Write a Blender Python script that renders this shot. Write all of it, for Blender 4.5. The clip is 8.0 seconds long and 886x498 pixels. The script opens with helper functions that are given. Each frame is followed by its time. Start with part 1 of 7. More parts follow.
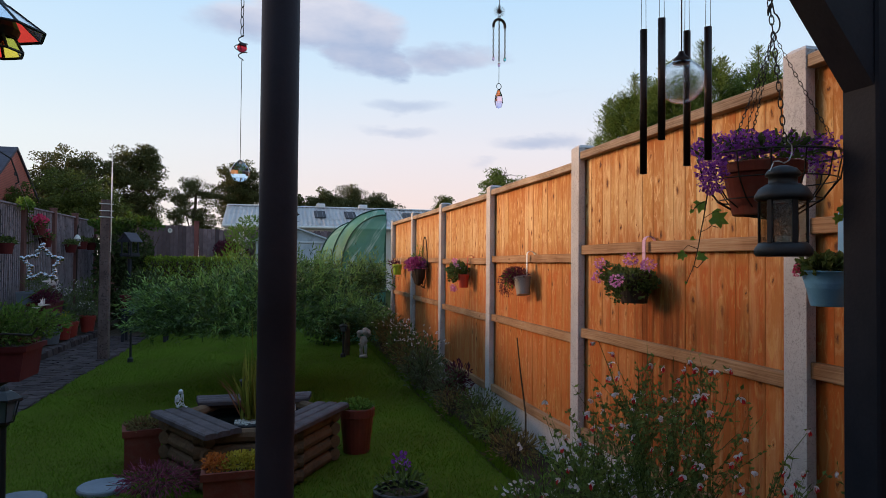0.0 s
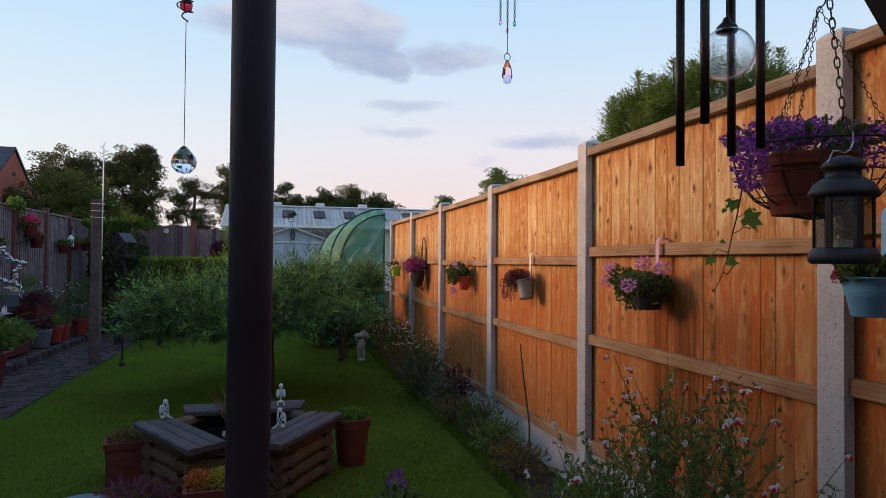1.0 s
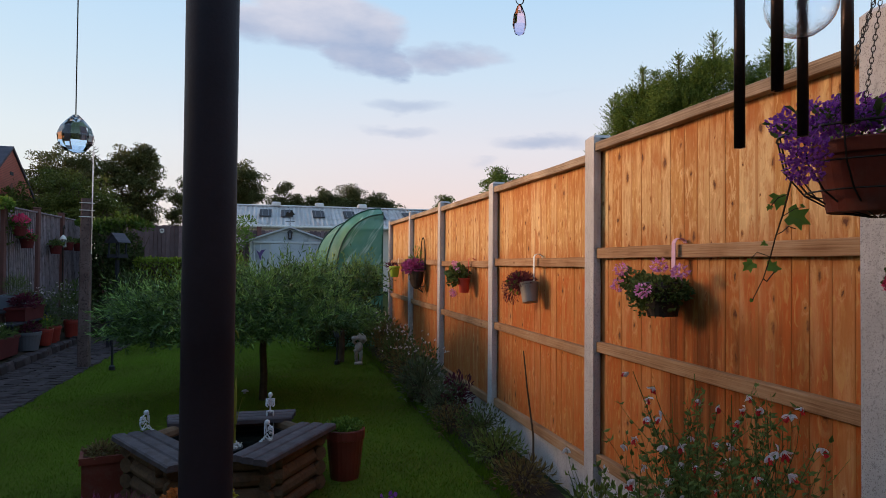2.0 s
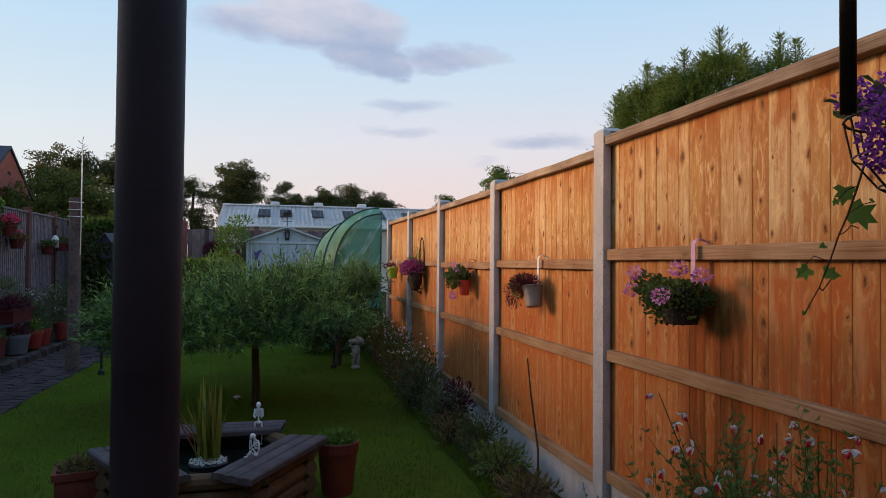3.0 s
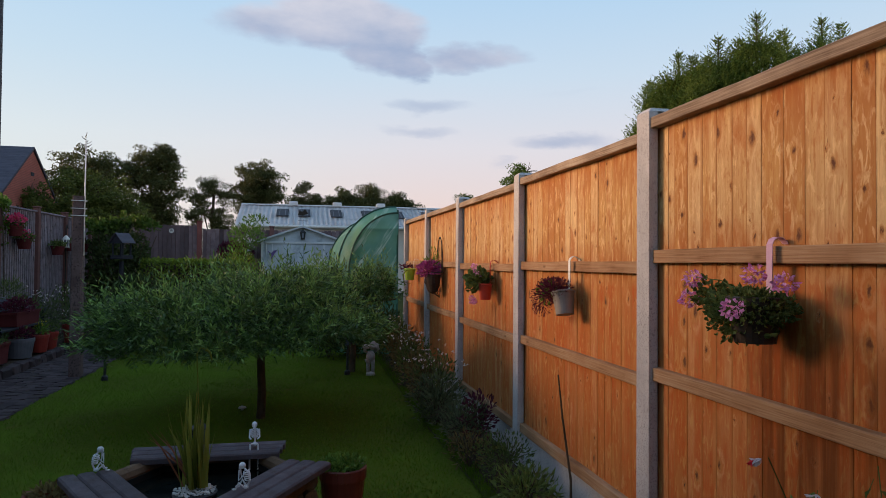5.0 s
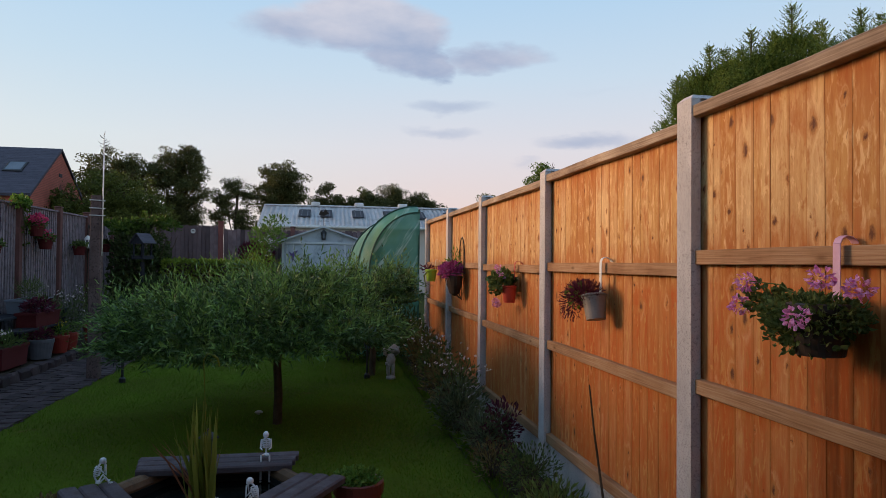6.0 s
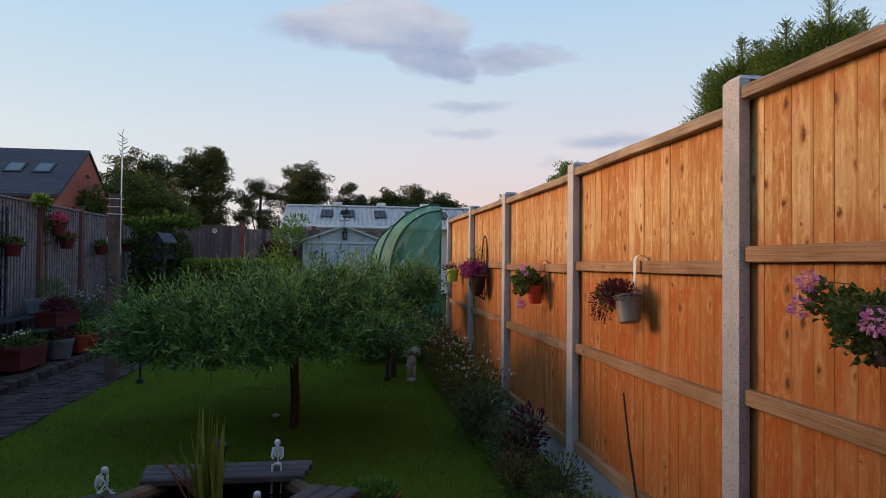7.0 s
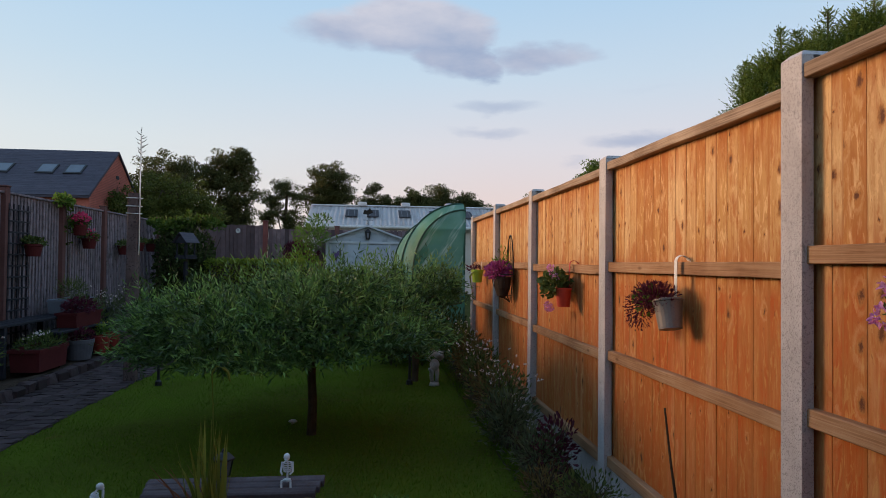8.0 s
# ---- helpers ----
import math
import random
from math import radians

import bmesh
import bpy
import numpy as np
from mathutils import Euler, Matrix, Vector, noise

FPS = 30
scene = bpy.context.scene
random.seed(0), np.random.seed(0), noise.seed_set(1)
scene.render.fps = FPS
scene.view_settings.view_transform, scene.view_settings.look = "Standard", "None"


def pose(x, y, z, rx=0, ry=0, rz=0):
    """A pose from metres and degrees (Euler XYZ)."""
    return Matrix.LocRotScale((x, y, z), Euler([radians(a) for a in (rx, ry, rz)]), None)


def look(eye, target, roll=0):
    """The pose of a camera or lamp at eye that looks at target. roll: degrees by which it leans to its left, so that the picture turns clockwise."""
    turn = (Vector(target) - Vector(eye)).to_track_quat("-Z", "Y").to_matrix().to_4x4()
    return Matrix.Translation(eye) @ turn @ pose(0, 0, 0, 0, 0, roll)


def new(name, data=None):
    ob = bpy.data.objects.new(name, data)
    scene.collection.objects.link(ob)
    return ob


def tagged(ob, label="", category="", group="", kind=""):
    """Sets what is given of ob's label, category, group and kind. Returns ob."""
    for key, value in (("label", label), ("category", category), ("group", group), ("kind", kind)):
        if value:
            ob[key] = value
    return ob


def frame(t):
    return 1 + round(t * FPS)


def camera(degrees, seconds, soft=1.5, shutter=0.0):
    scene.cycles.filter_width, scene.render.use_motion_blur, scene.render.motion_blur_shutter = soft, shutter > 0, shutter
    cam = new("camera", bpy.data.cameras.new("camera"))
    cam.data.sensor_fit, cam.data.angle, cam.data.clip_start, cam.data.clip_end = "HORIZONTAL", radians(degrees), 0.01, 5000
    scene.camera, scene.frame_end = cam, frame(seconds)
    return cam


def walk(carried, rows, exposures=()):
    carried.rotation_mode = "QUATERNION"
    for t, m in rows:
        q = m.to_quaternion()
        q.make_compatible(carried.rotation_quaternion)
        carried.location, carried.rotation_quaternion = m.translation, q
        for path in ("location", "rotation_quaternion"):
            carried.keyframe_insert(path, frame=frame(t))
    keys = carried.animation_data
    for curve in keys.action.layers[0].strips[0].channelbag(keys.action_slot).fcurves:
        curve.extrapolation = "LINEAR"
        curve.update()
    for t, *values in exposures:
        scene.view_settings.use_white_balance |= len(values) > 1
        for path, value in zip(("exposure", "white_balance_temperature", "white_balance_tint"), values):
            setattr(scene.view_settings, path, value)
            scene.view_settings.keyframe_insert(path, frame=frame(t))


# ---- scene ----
cam = camera(67.9, 8.0, soft=0.42)
METRES, EYE, TILT, LEAN, TURN = 2.03, 1.44, 0.0, 0.0, -14.1
ROWS = [
    (0.0, 0.0, 0.0, 0.0, -0.01, 1.21, -0.5),
    (0.5, 0.0019, 0.058, 0.004, 0.01, 1.21, -0.49),
    (1.0, 0.0036, 0.12, 0.009, 0.02, 1.2, -0.46),
    (1.5, 0.0064, 0.1845, 0.0125, 0.04, 1.19, -0.46),
    (3.0, 0.0138, 0.3815, 0.022, 0.08, 1.19, -0.46),
    (3.5, 0.0158, 0.4454, 0.0242, 0.11, 1.18, -0.45),
    (4.0, 0.0164, 0.5076, 0.026, 0.13, 1.19, -0.45),
    (4.5, 0.0175, 0.5701, 0.028, 0.82, 1.17, -0.44),
    (6.0, 0.0136, 0.7492, 0.0304, 3.75, 1.21, -0.54),
    (6.5, 0.01, 0.8057, 0.0274, 4.67, 1.22, -0.56),
    (7.0, 0.0072, 0.8639, 0.0244, 5.7, 1.23, -0.58),
    (7.5, 0.0052, 0.9276, 0.0249, 6.67, 1.22, -0.6),
    (8.0, 0.0016, 0.9983, 0.0267, 7.89, 1.21, -0.63),
]
walk(cam, [(t, pose(0, 0, EYE, TILT, LEAN, TURN) @ pose(METRES * x, METRES * y, METRES * z, 90 + pitch, roll, yaw)) for t, x, y, z, yaw, pitch, roll in ROWS],
     [(0.0, 0.13), (1.5, 0.07), (3.5, -0.01), (6.0, -0.07), (8.0, -0.10)])

# ---------------------------------------------------------------- light
SUN_AZ, SUN_EL = -62.0, 10.2        # degrees from +y towards +x, and above the horizon
SUN_POWER, SKY_POWER = 5.0, 1.08
rng = np.random.default_rng(7)
rnd = random.Random(11)

world = bpy.data.worlds.new("dusk_sky")
scene.world = world
world.use_nodes = True
WN, WL = world.node_tree.nodes, world.node_tree.links
WN.clear()


def wmath(op, a, b=None, clamp=False):
    n = WN.new("ShaderNodeMath")
    n.operation, n.use_clamp = op, clamp
    for i, v in enumerate((a, b)):
        if v is None:
            continue
        if isinstance(v, (int, float)):
            n.inputs[i].default_value = v
        else:
            WL.new(v, n.inputs[i])
    return n.outputs[0]


def build_sky():
    out = WN.new("ShaderNodeOutputWorld")
    bg = WN.new("ShaderNodeBackground")
    bg.inputs["Strength"].default_value = SKY_POWER
    WL.new(bg.outputs[0], out.inputs[0])
    sky = WN.new("ShaderNodeTexSky")
    sky.sky_type = "NISHITA"
    sky.sun_disc = False
    sky.sun_elevation = radians(6)
    sky.sun_rotation = radians(SUN_AZ)
    tc = WN.new("ShaderNodeTexCoord")
    sep = WN.new("ShaderNodeSeparateXYZ")
    WL.new(tc.outputs["Generated"], sep.inputs[0])
    x, y, z = sep.outputs
    ramp = WN.new("ShaderNodeValToRGB")
    stops = [(0.0, (0.86, 0.66, 0.62)), (0.08, (0.86, 0.70, 0.69)), (0.17, (0.79, 0.76, 0.82)), (0.27, (0.63, 0.76, 0.90)), (0.40, (0.46, 0.69, 0.93)), (1.0, (0.28, 0.50, 0.85))]
    while len(ramp.color_ramp.elements) < len(stops):
        ramp.color_ramp.elements.new(0.5)
    for e, (p, c) in zip(ramp.color_ramp.elements, stops):
        e.position, e.color = p, (*c, 1)
    WL.new(z, ramp.inputs[0])
    # towards the left the evening glow gives way to a paler, cooler horizon
    cool = WN.new("ShaderNodeValToRGB")
    stops = [(0.0, (0.76, 0.73, 0.71)), (0.08, (0.79, 0.79, 0.79)), (0.17, (0.74, 0.81, 0.86)), (0.27, (0.60, 0.76, 0.90)), (0.40, (0.46, 0.69, 0.93)), (1.0, (0.28, 0.50, 0.85))]
    while len(cool.color_ramp.elements) < len(stops):
        cool.color_ramp.elements.new(0.5)
    for e, (p, c) in zip(cool.color_ramp.elements, stops):
        e.position, e.color = p, (*c, 1)
    WL.new(z, cool.inputs[0])
    deg = 180 / math.pi
    bearing = wmath("MULTIPLY", wmath("ARCTAN2", x, y), deg)
    glow = WN.new("ShaderNodeMix")
    glow.data_type = "RGBA"
    WL.new(wmath("MULTIPLY", wmath("ADD", bearing, 20.0), 1 / 30, True), glow.inputs[0])
    WL.new(cool.outputs[0], glow.inputs[6])
    WL.new(ramp.outputs[0], glow.inputs[7])
    base = WN.new("ShaderNodeMix")
    base.data_type = "RGBA"
    base.inputs[0].default_value = 0.88
    skym = WN.new("ShaderNodeMix")
    skym.data_type, skym.blend_type = "RGBA", "MULTIPLY"
    skym.inputs[0].default_value = 1
    WL.new(sky.outputs[0], skym.inputs[6])
    skym.inputs[7].default_value = (0.12, 0.12, 0.12, 1)
    WL.new(skym.outputs[2], base.inputs[6])
    WL.new(glow.outputs[2], base.inputs[7])
    # clouds: soft ovals in azimuth and elevation, frayed by noise
    nz = WN.new("ShaderNodeTexNoise")
    nz.inputs["Scale"].default_value, nz.inputs["Detail"].default_value, nz.inputs["Roughness"].default_value = 9, 7, 0.55
    stretch = WN.new("ShaderNodeMapping")
    stretch.inputs["Scale"].default_value = (1, 1, 2.6)
    WL.new(tc.outputs["Generated"], stretch.inputs[0])
    WL.new(stretch.outputs[0], nz.inputs["Vector"])
    nsep = WN.new("ShaderNodeSeparateColor")
    WL.new(nz.outputs["Color"], nsep.inputs[0])
    az = wmath("ADD", bearing, wmath("MULTIPLY", wmath("SUBTRACT", nsep.outputs[0], 0.5), 6.0))
    el = wmath("ADD", wmath("MULTIPLY", wmath("ARCSINE", z), deg), wmath("MULTIPLY", wmath("SUBTRACT", nsep.outputs[1], 0.5), 2.8))
    total = None
    for a0, e0, ra, re, k in ((-2.2, 19.3, 5.2, 1.9, 0.62), (2.8, 19.9, 7.2, 2.6, 0.95), (7.2, 18.5, 4.4, 3.0, 0.95), (9.2, 16.9, 3.0, 1.8, 0.8), (14.6, 17.4, 6.0, 1.2, 0.55), (11.2, 13.3, 4.6, 0.75, 0.30), (10.2, 11.4, 4.4, 0.6, 0.26), (22.4, 10.4, 6.2, 0.95, 0.36), (17.0, 8.9, 1.7, 0.45, 0.18), (24.0, 14.5, 4.0, 0.5, 0.07)):
        da = wmath("POWER", wmath("MULTIPLY", wmath("SUBTRACT", az, a0), 1 / ra), 2)
        de = wmath("POWER", wmath("MULTIPLY", wmath("SUBTRACT", el, e0), 1 / re), 2)
        g = wmath("MULTIPLY", wmath("SUBTRACT", 1.0, wmath("ADD", da, de), True), k)
        total = g if total is None else wmath("MAXIMUM", total, g)
    soft = wmath("MULTIPLY", total, 1.75, True)
    fac = wmath("MULTIPLY", wmath("MULTIPLY", wmath("MULTIPLY", soft, soft), wmath("SUBTRACT", 3.0, wmath("MULTIPLY", soft, 2.0))), 0.92, True)
    tone = WN.new("ShaderNodeValToRGB")
    tone.color_ramp.elements[0].position, tone.color_ramp.elements[0].color = 0.30, (0.31, 0.39, 0.57, 1)
    tone.color_ramp.elements[1].position, tone.color_ramp.elements[1].color = 0.85, (0.62, 0.62, 0.71, 1)
    lift = wmath("ADD", wmath("MULTIPLY", wmath("SUBTRACT", el, 17.0), 0.09), wmath("SUBTRACT", nsep.outputs[2], 0.1))
    WL.new(lift, tone.inputs[0])
    mix = WN.new("ShaderNodeMix")
    mix.data_type = "RGBA"
    WL.new(fac, mix.inputs[0])
    WL.new(base.outputs[2], mix.inputs[6])
    WL.new(tone.outputs[0], mix.inputs[7])
    WL.new(mix.outputs[2], bg.inputs["Color"])


build_sky()
sun = new("sun", bpy.data.lights.new("sun", "SUN"))
sun.data.energy, sun.data.angle, sun.data.color = SUN_POWER, radians(24), (1.0, 0.62, 0.36)
sdir = Vector((math.sin(radians(SUN_AZ)) * math.cos(radians(SUN_EL)), math.cos(radians(SUN_AZ)) * math.cos(radians(SUN_EL)), math.sin(radians(SUN_EL))))
sun.matrix_world = look(sdir * 60, (0, 0, 0))

# ---------------------------------------------------------------- materials


class Mat:
    """A node material under construction."""

    def __init__(self, name, rough=0.7, metal=0.0):
        self.m = bpy.data.materials.new(name)
        self.m.use_nodes = True
        self.n, self.l = self.m.node_tree.nodes, self.m.node_tree.links
        self.p = self.n["Principled BSDF"]
        self.out = self.n["Material Output"]
        self.p.inputs["Roughness"].default_value, self.p.inputs["Metallic"].default_value = rough, metal

    def node(self, kind, **ins):
        n = self.n.new(kind)
        for k, v in ins.items():
            n.inputs[k.replace("_", " ")].default_value = v
        return n

    def link(self, a, b):
        self.l.new(a, b)

    def coord(self, scale=(1, 1, 1), random_shift=False):
        tc = self.node("ShaderNodeTexCoord")
        mp = self.node("ShaderNodeMapping")
        mp.inputs["Scale"].default_value = scale
        self.link(tc.outputs["Object"], mp.inputs[0])
        if random_shift:
            oi = self.node("ShaderNodeObjectInfo")
            cb = self.node("ShaderNodeCombineXYZ")
            mu = self.math("MULTIPLY", oi.outputs["Random"], 37.0)
            for i in range(3):
                self.link(mu, cb.inputs[i])
            self.link(cb.outputs[0], mp.inputs["Location"])
        return mp.outputs[0]

    def math(self, op, a, b=None, clamp=False):
        n = self.n.new("ShaderNodeMath")
        n.operation, n.use_clamp = op, clamp
        for i, v in enumerate((a, b)):
            if v is None:
                continue
            if isinstance(v, (int, float)):
                n.inputs[i].default_value = v
            else:
                self.link(v, n.inputs[i])
        return n.outputs[0]

    def noise(self, vec, scale, detail=4, rough=0.55, distort=0.0):
        n = self.node("ShaderNodeTexNoise", Scale=scale, Detail=detail, Roughness=rough, Distortion=distort)
        self.link(vec, n.inputs["Vector"])
        return n.outputs["Fac"]

    def ramp(self, fac, stops):
        r = self.node("ShaderNodeValToRGB")
        while len(r.color_ramp.elements) < len(stops):
            r.color_ramp.elements.new(0.5)
        for e, (p, c) in zip(r.color_ramp.elements, stops):
            e.position, e.color = p, (*c, 1) if len(c) == 3 else c
        self.link(fac, r.inputs[0])
        return r.outputs[0]

    def mix(self, fac, a, b, mode="MIX"):
        n = self.node("ShaderNodeMix")
        n.data_type, n.blend_type = "RGBA", mode
        for i, v in ((0, fac), (6, a), (7, b)):
            if isinstance(v, (int, float)):
                n.inputs[i].default_value = v
            elif isinstance(v, tuple):
                n.inputs[i].default_value = (*v, 1)
            else:
                self.link(v, n.inputs[i])
        return n.outputs[2]

    def color(self, c):
        if isinstance(c, tuple):
            self.p.inputs["Base Color"].default_value = (*c, 1)
        else:
            self.link(c, self.p.inputs["Base Color"])
        return self

    def bump(self, h, strength=0.3, dist=0.01):
        b = self.node("ShaderNodeBump", Strength=strength, Distance=dist)
        self.link(h, b.inputs["Height"])
        self.link(b.outputs[0], self.p.inputs["Normal"])
        return self

    def rough(self, v):
        self.link(v, self.p.inputs["Roughness"])
        return self


def surf(name, c1, c2, coarse=3.0, fine=60.0, rough=0.7, metal=0.0, bump=0.25, dist=0.004, stain=None, vary=0.3):
    """Two tones at two scales, with fine relief."""
    m = Mat(name, rough, metal)
    m.p.inputs["Specular IOR Level"].default_value = 0.12 if rough >= 0.6 else 0.35
    v = m.coord(random_shift=True)
    a, b = m.noise(v, coarse, 5), m.noise(v, fine, 4)
    f = m.math("ADD", m.math("MULTIPLY", a, 0.65), m.math("MULTIPLY", b, 0.35))
    c = m.ramp(f, [(0.32, c1), (0.68, c2)])
    each = m.node("ShaderNodeObjectInfo")
    c = m.mix(m.math("MULTIPLY", each.outputs["Random"], vary), c, tuple(0.45 * k for k in c1))
    if stain:
        c = m.mix(m.ramp(m.noise(v, coarse * 1.7, 6, 0.7), [(0.5, (0, 0, 0)), (0.68, (1, 1, 1))]), c, stain)
    m.color(c).bump(m.math("ADD", a, b), bump, dist)
    m.rough(m.math("ADD", m.math("MULTIPLY", b, 0.25), rough - 0.12, True))
    return m.m


def leafy(name, c1, c2, rough=0.55, thin=0.35, shine=0.12):
    """Foliage: every leaf its own tone, and some light through it."""
    m = Mat(name, rough)
    m.p.inputs["Specular IOR Level"].default_value = 0.0 if "grass" in name else shine
    g = m.node("ShaderNodeNewGeometry")
    c = m.ramp(g.outputs["Random Per Island"], [(0.0, c1), (0.6, c2), (1.0, tuple(min(1, k * 1.35) for k in c2))])
    v = m.coord()
    c = m.mix(m.math("MULTIPLY", m.noise(v, 2.2, 3), 0.5), c, c1)
    m.color(c)
    t = m.node("ShaderNodeBsdfTranslucent")
    m.link(c, t.inputs[0])
    s = m.node("ShaderNodeMixShader", Fac=thin)
    m.link(m.p.outputs[0], s.inputs[1])
    m.link(t.outputs[0], s.inputs[2])
    m.link(s.outputs[0], m.out.inputs[0])
    return m.m


def fence_wood(name, pale, mid, deep, knot, damp_shade=0.0):
    """Sawn softwood boards, grain along z, knots and resin stains, each board its own tone."""
    m = Mat(name, 0.62)
    m.p.inputs["Specular IOR Level"].default_value = 0.12
    oi = m.node("ShaderNodeObjectInfo")
    hs = m.node("ShaderNodeSeparateXYZ")
    m.link(m.coord(), hs.inputs[0])
    # knots: tall ovals, ragged at the rim, a few to each board
    ks = m.node("ShaderNodeSeparateXYZ")
    m.link(m.coord((0.0, 11.0, 6.0), True), ks.inputs[0])
    ragged = m.node("ShaderNodeTexNoise", Scale=9.0, Detail=5.0, Roughness=0.7)
    m.link(m.coord((0, 4.0, 2.4), True), ragged.inputs["Vector"])
    rs = m.node("ShaderNodeSeparateColor")
    m.link(ragged.outputs["Color"], rs.inputs[0])
    kc = m.node("ShaderNodeCombineXYZ")
    m.link(m.math("ADD", ks.outputs[1], m.math("MULTIPLY", rs.outputs[0], 0.55)), kc.inputs[0])
    m.link(m.math("ADD", ks.outputs[2], m.math("MULTIPLY", rs.outputs[1], 0.40)), kc.inputs[1])
    kn = m.node("ShaderNodeTexVoronoi", Scale=1.0, Randomness=1.0)
    kn.voronoi_dimensions = "2D"
    m.link(kc.outputs[0], kn.inputs["Vector"])
    ksep = m.node("ShaderNodeSeparateColor")
    m.link(kn.outputs["Color"], ksep.inputs[0])
    keep = m.math("GREATER_THAN", ksep.outputs[0], 0.60)
    size = m.math("ADD", m.math("MULTIPLY", m.math("POWER", ksep.outputs[1], 2.0), 0.20), 0.05)
    near = m.math("DIVIDE", kn.outputs["Distance"], size)
    core = m.math("MULTIPLY", m.math("SUBTRACT", 1.0, near, True), keep)
    halo = m.math("MULTIPLY", m.math("SUBTRACT", 1.0, m.math("DIVIDE", near, 3.2), True), keep)
    # growth rings: fine lines along the board that swerve round the knots
    warp = m.noise(m.coord((0, 6, 1.0), True), 1.6, 3)
    shift = m.node("ShaderNodeVectorMath")
    shift.operation = "ADD"
    m.link(m.coord((0, 95, 1.5), True), shift.inputs[0])
    cb = m.node("ShaderNodeCombineXYZ")
    m.link(m.math("ADD", m.math("MULTIPLY", halo, 4.5), m.math("MULTIPLY", warp, 5.0)), cb.inputs[1])
    m.link(cb.outputs[0], shift.inputs[1])
    gn = m.node("ShaderNodeTexNoise", Scale=1.0, Detail=4.0, Roughness=0.6)
    m.link(shift.outputs[0], gn.inputs["Vector"])
    broad = m.noise(m.coord((0, 11, 0.8), True), 1.5, 4, 0.6)
    # one tone to a board, from pale straw to orange, drifting along it
    tone = m.math("ADD", m.math("MULTIPLY", m.math("FRACT", m.math("MULTIPLY", oi.outputs["Random"], 7.31)), 0.95), m.math("MULTIPLY", m.math("SUBTRACT", broad, 0.5), 0.75))
    warm = tuple(0.45 * a + 0.55 * b for a, b in zip(deep, mid))
    rust = tuple(0.72 * a + 0.28 * b for a, b in zip(deep, mid))
    base = m.ramp(tone, [(0.02, warm), (0.22, mid), (0.50, tuple(0.5 * (a + b) for a, b in zip(mid, pale))), (0.82, pale)])
    c = m.mix(m.math("MULTIPLY", m.ramp(gn.outputs["Fac"], [(0.44, (0, 0, 0)), (0.62, (1, 1, 1))]), 0.30), base, deep)
    # darker and redder below the middle rail, weaker in patches
    low = m.math("MULTIPLY", m.math("SUBTRACT", 1.21, hs.outputs[2]), 14.0, True)
    dry = m.ramp(m.noise(m.coord((0, 7.0, 1.3), True), 1.5, 5, 0.6), [(0.30, (0.35, 0.35, 0.35)), (0.58, (1, 1, 1))])
    c = m.mix(m.math("MULTIPLY", low, m.math("MULTIPLY", dry, 0.92)), c, tuple(k * f for k, f in zip(deep, (1.28, 1.02, 0.85))))
    light = m.mix(low, tuple(min(1, 1.2 * k) for k in pale), tuple(1.05 * k for k in mid))
    # silvery flecks where the saw cut across the grain
    fleck = m.noise(m.coord((0, 34, 7), True), 1.3, 4, 0.65)
    c = m.mix(m.ramp(fleck, [(0.55, (0, 0, 0)), (0.70, (0.5, 0.5, 0.5))]), c, light)
    c = m.mix(m.ramp(fleck, [(0.30, (0.75, 0.75, 0.75)), (0.43, (0, 0, 0))]), c, rust)
    curl = m.noise(m.coord((0, 24, 6.5), True), 1.25, 4, 0.6, 1.1)
    c = m.mix(m.ramp(curl, [(0.55, (0, 0, 0)), (0.64, (0.66, 0.66, 0.66)), (0.80, (0.1, 0.1, 0.1))]), c, light)
    c = m.mix(m.ramp(curl, [(0.30, (0.85, 0.85, 0.85)), (0.41, (0, 0, 0))]), c, rust)
    # resin stains of their own shape
    stain = m.noise(m.coord((0, 3.4, 1.5), True), 2.3, 5, 0.65)
    c = m.mix(m.ramp(stain, [(0.54, (0, 0, 0)), (0.64, (0.80, 0.80, 0.80))]), c, tuple(0.85 * a + 0.25 * b for a, b in zip(deep, mid)))
    head = m.math("MULTIPLY", m.math("SUBTRACT", hs.outputs[2], 1.62), 4.0, True)
    foot = m.math("MULTIPLY", m.math("SUBTRACT", 1.40, hs.outputs[2]), 7.0, True)
    foot = m.math("MULTIPLY", foot, m.math("SUBTRACT", 1.0, low))
    seep = m.ramp(m.noise(m.coord((0, 9, 1.5), True), 2.0, 4), [(0.36, (0, 0, 0)), (0.58, (0.85, 0.85, 0.85))])
    c = m.mix(m.math("MULTIPLY", m.math("ADD", head, foot, True), seep), c, deep)
    # knots last: a pale swirl, a rusty rim and a brown heart
    swirl = m.ramp(halo, [(0.10, (0, 0, 0)), (0.36, (0.26, 0.26, 0.26)), (0.54, (0, 0, 0))])
    c = m.mix(swirl, c, tuple(min(1, 1.15 * k) for k in pale))
    c = m.mix(m.ramp(halo, [(0.52, (0, 0, 0)), (0.74, (0.75, 0.75, 0.75))]), c, warm)
    c = m.mix(m.math("MULTIPLY", core, 1.5, True), c, knot)
    c = m.mix(m.ramp(m.noise(m.coord((0, 60, 22), True), 1.0, 3), [(0.68, (0, 0, 0)), (0.76, (0.6, 0.6, 0.6))]), c, knot)
    # shadow line of the overlap, painted along one edge of the board
    lap_shade = m.math("SUBTRACT", 1.0, m.math("MULTIPLY", m.math("ADD", hs.outputs[1], m.math("ADD", 0.046, m.math("MULTIPLY", warp, 0.006))), 160.0), True)
    c = m.mix(m.math("MULTIPLY", lap_shade, 0.6), c, rust)
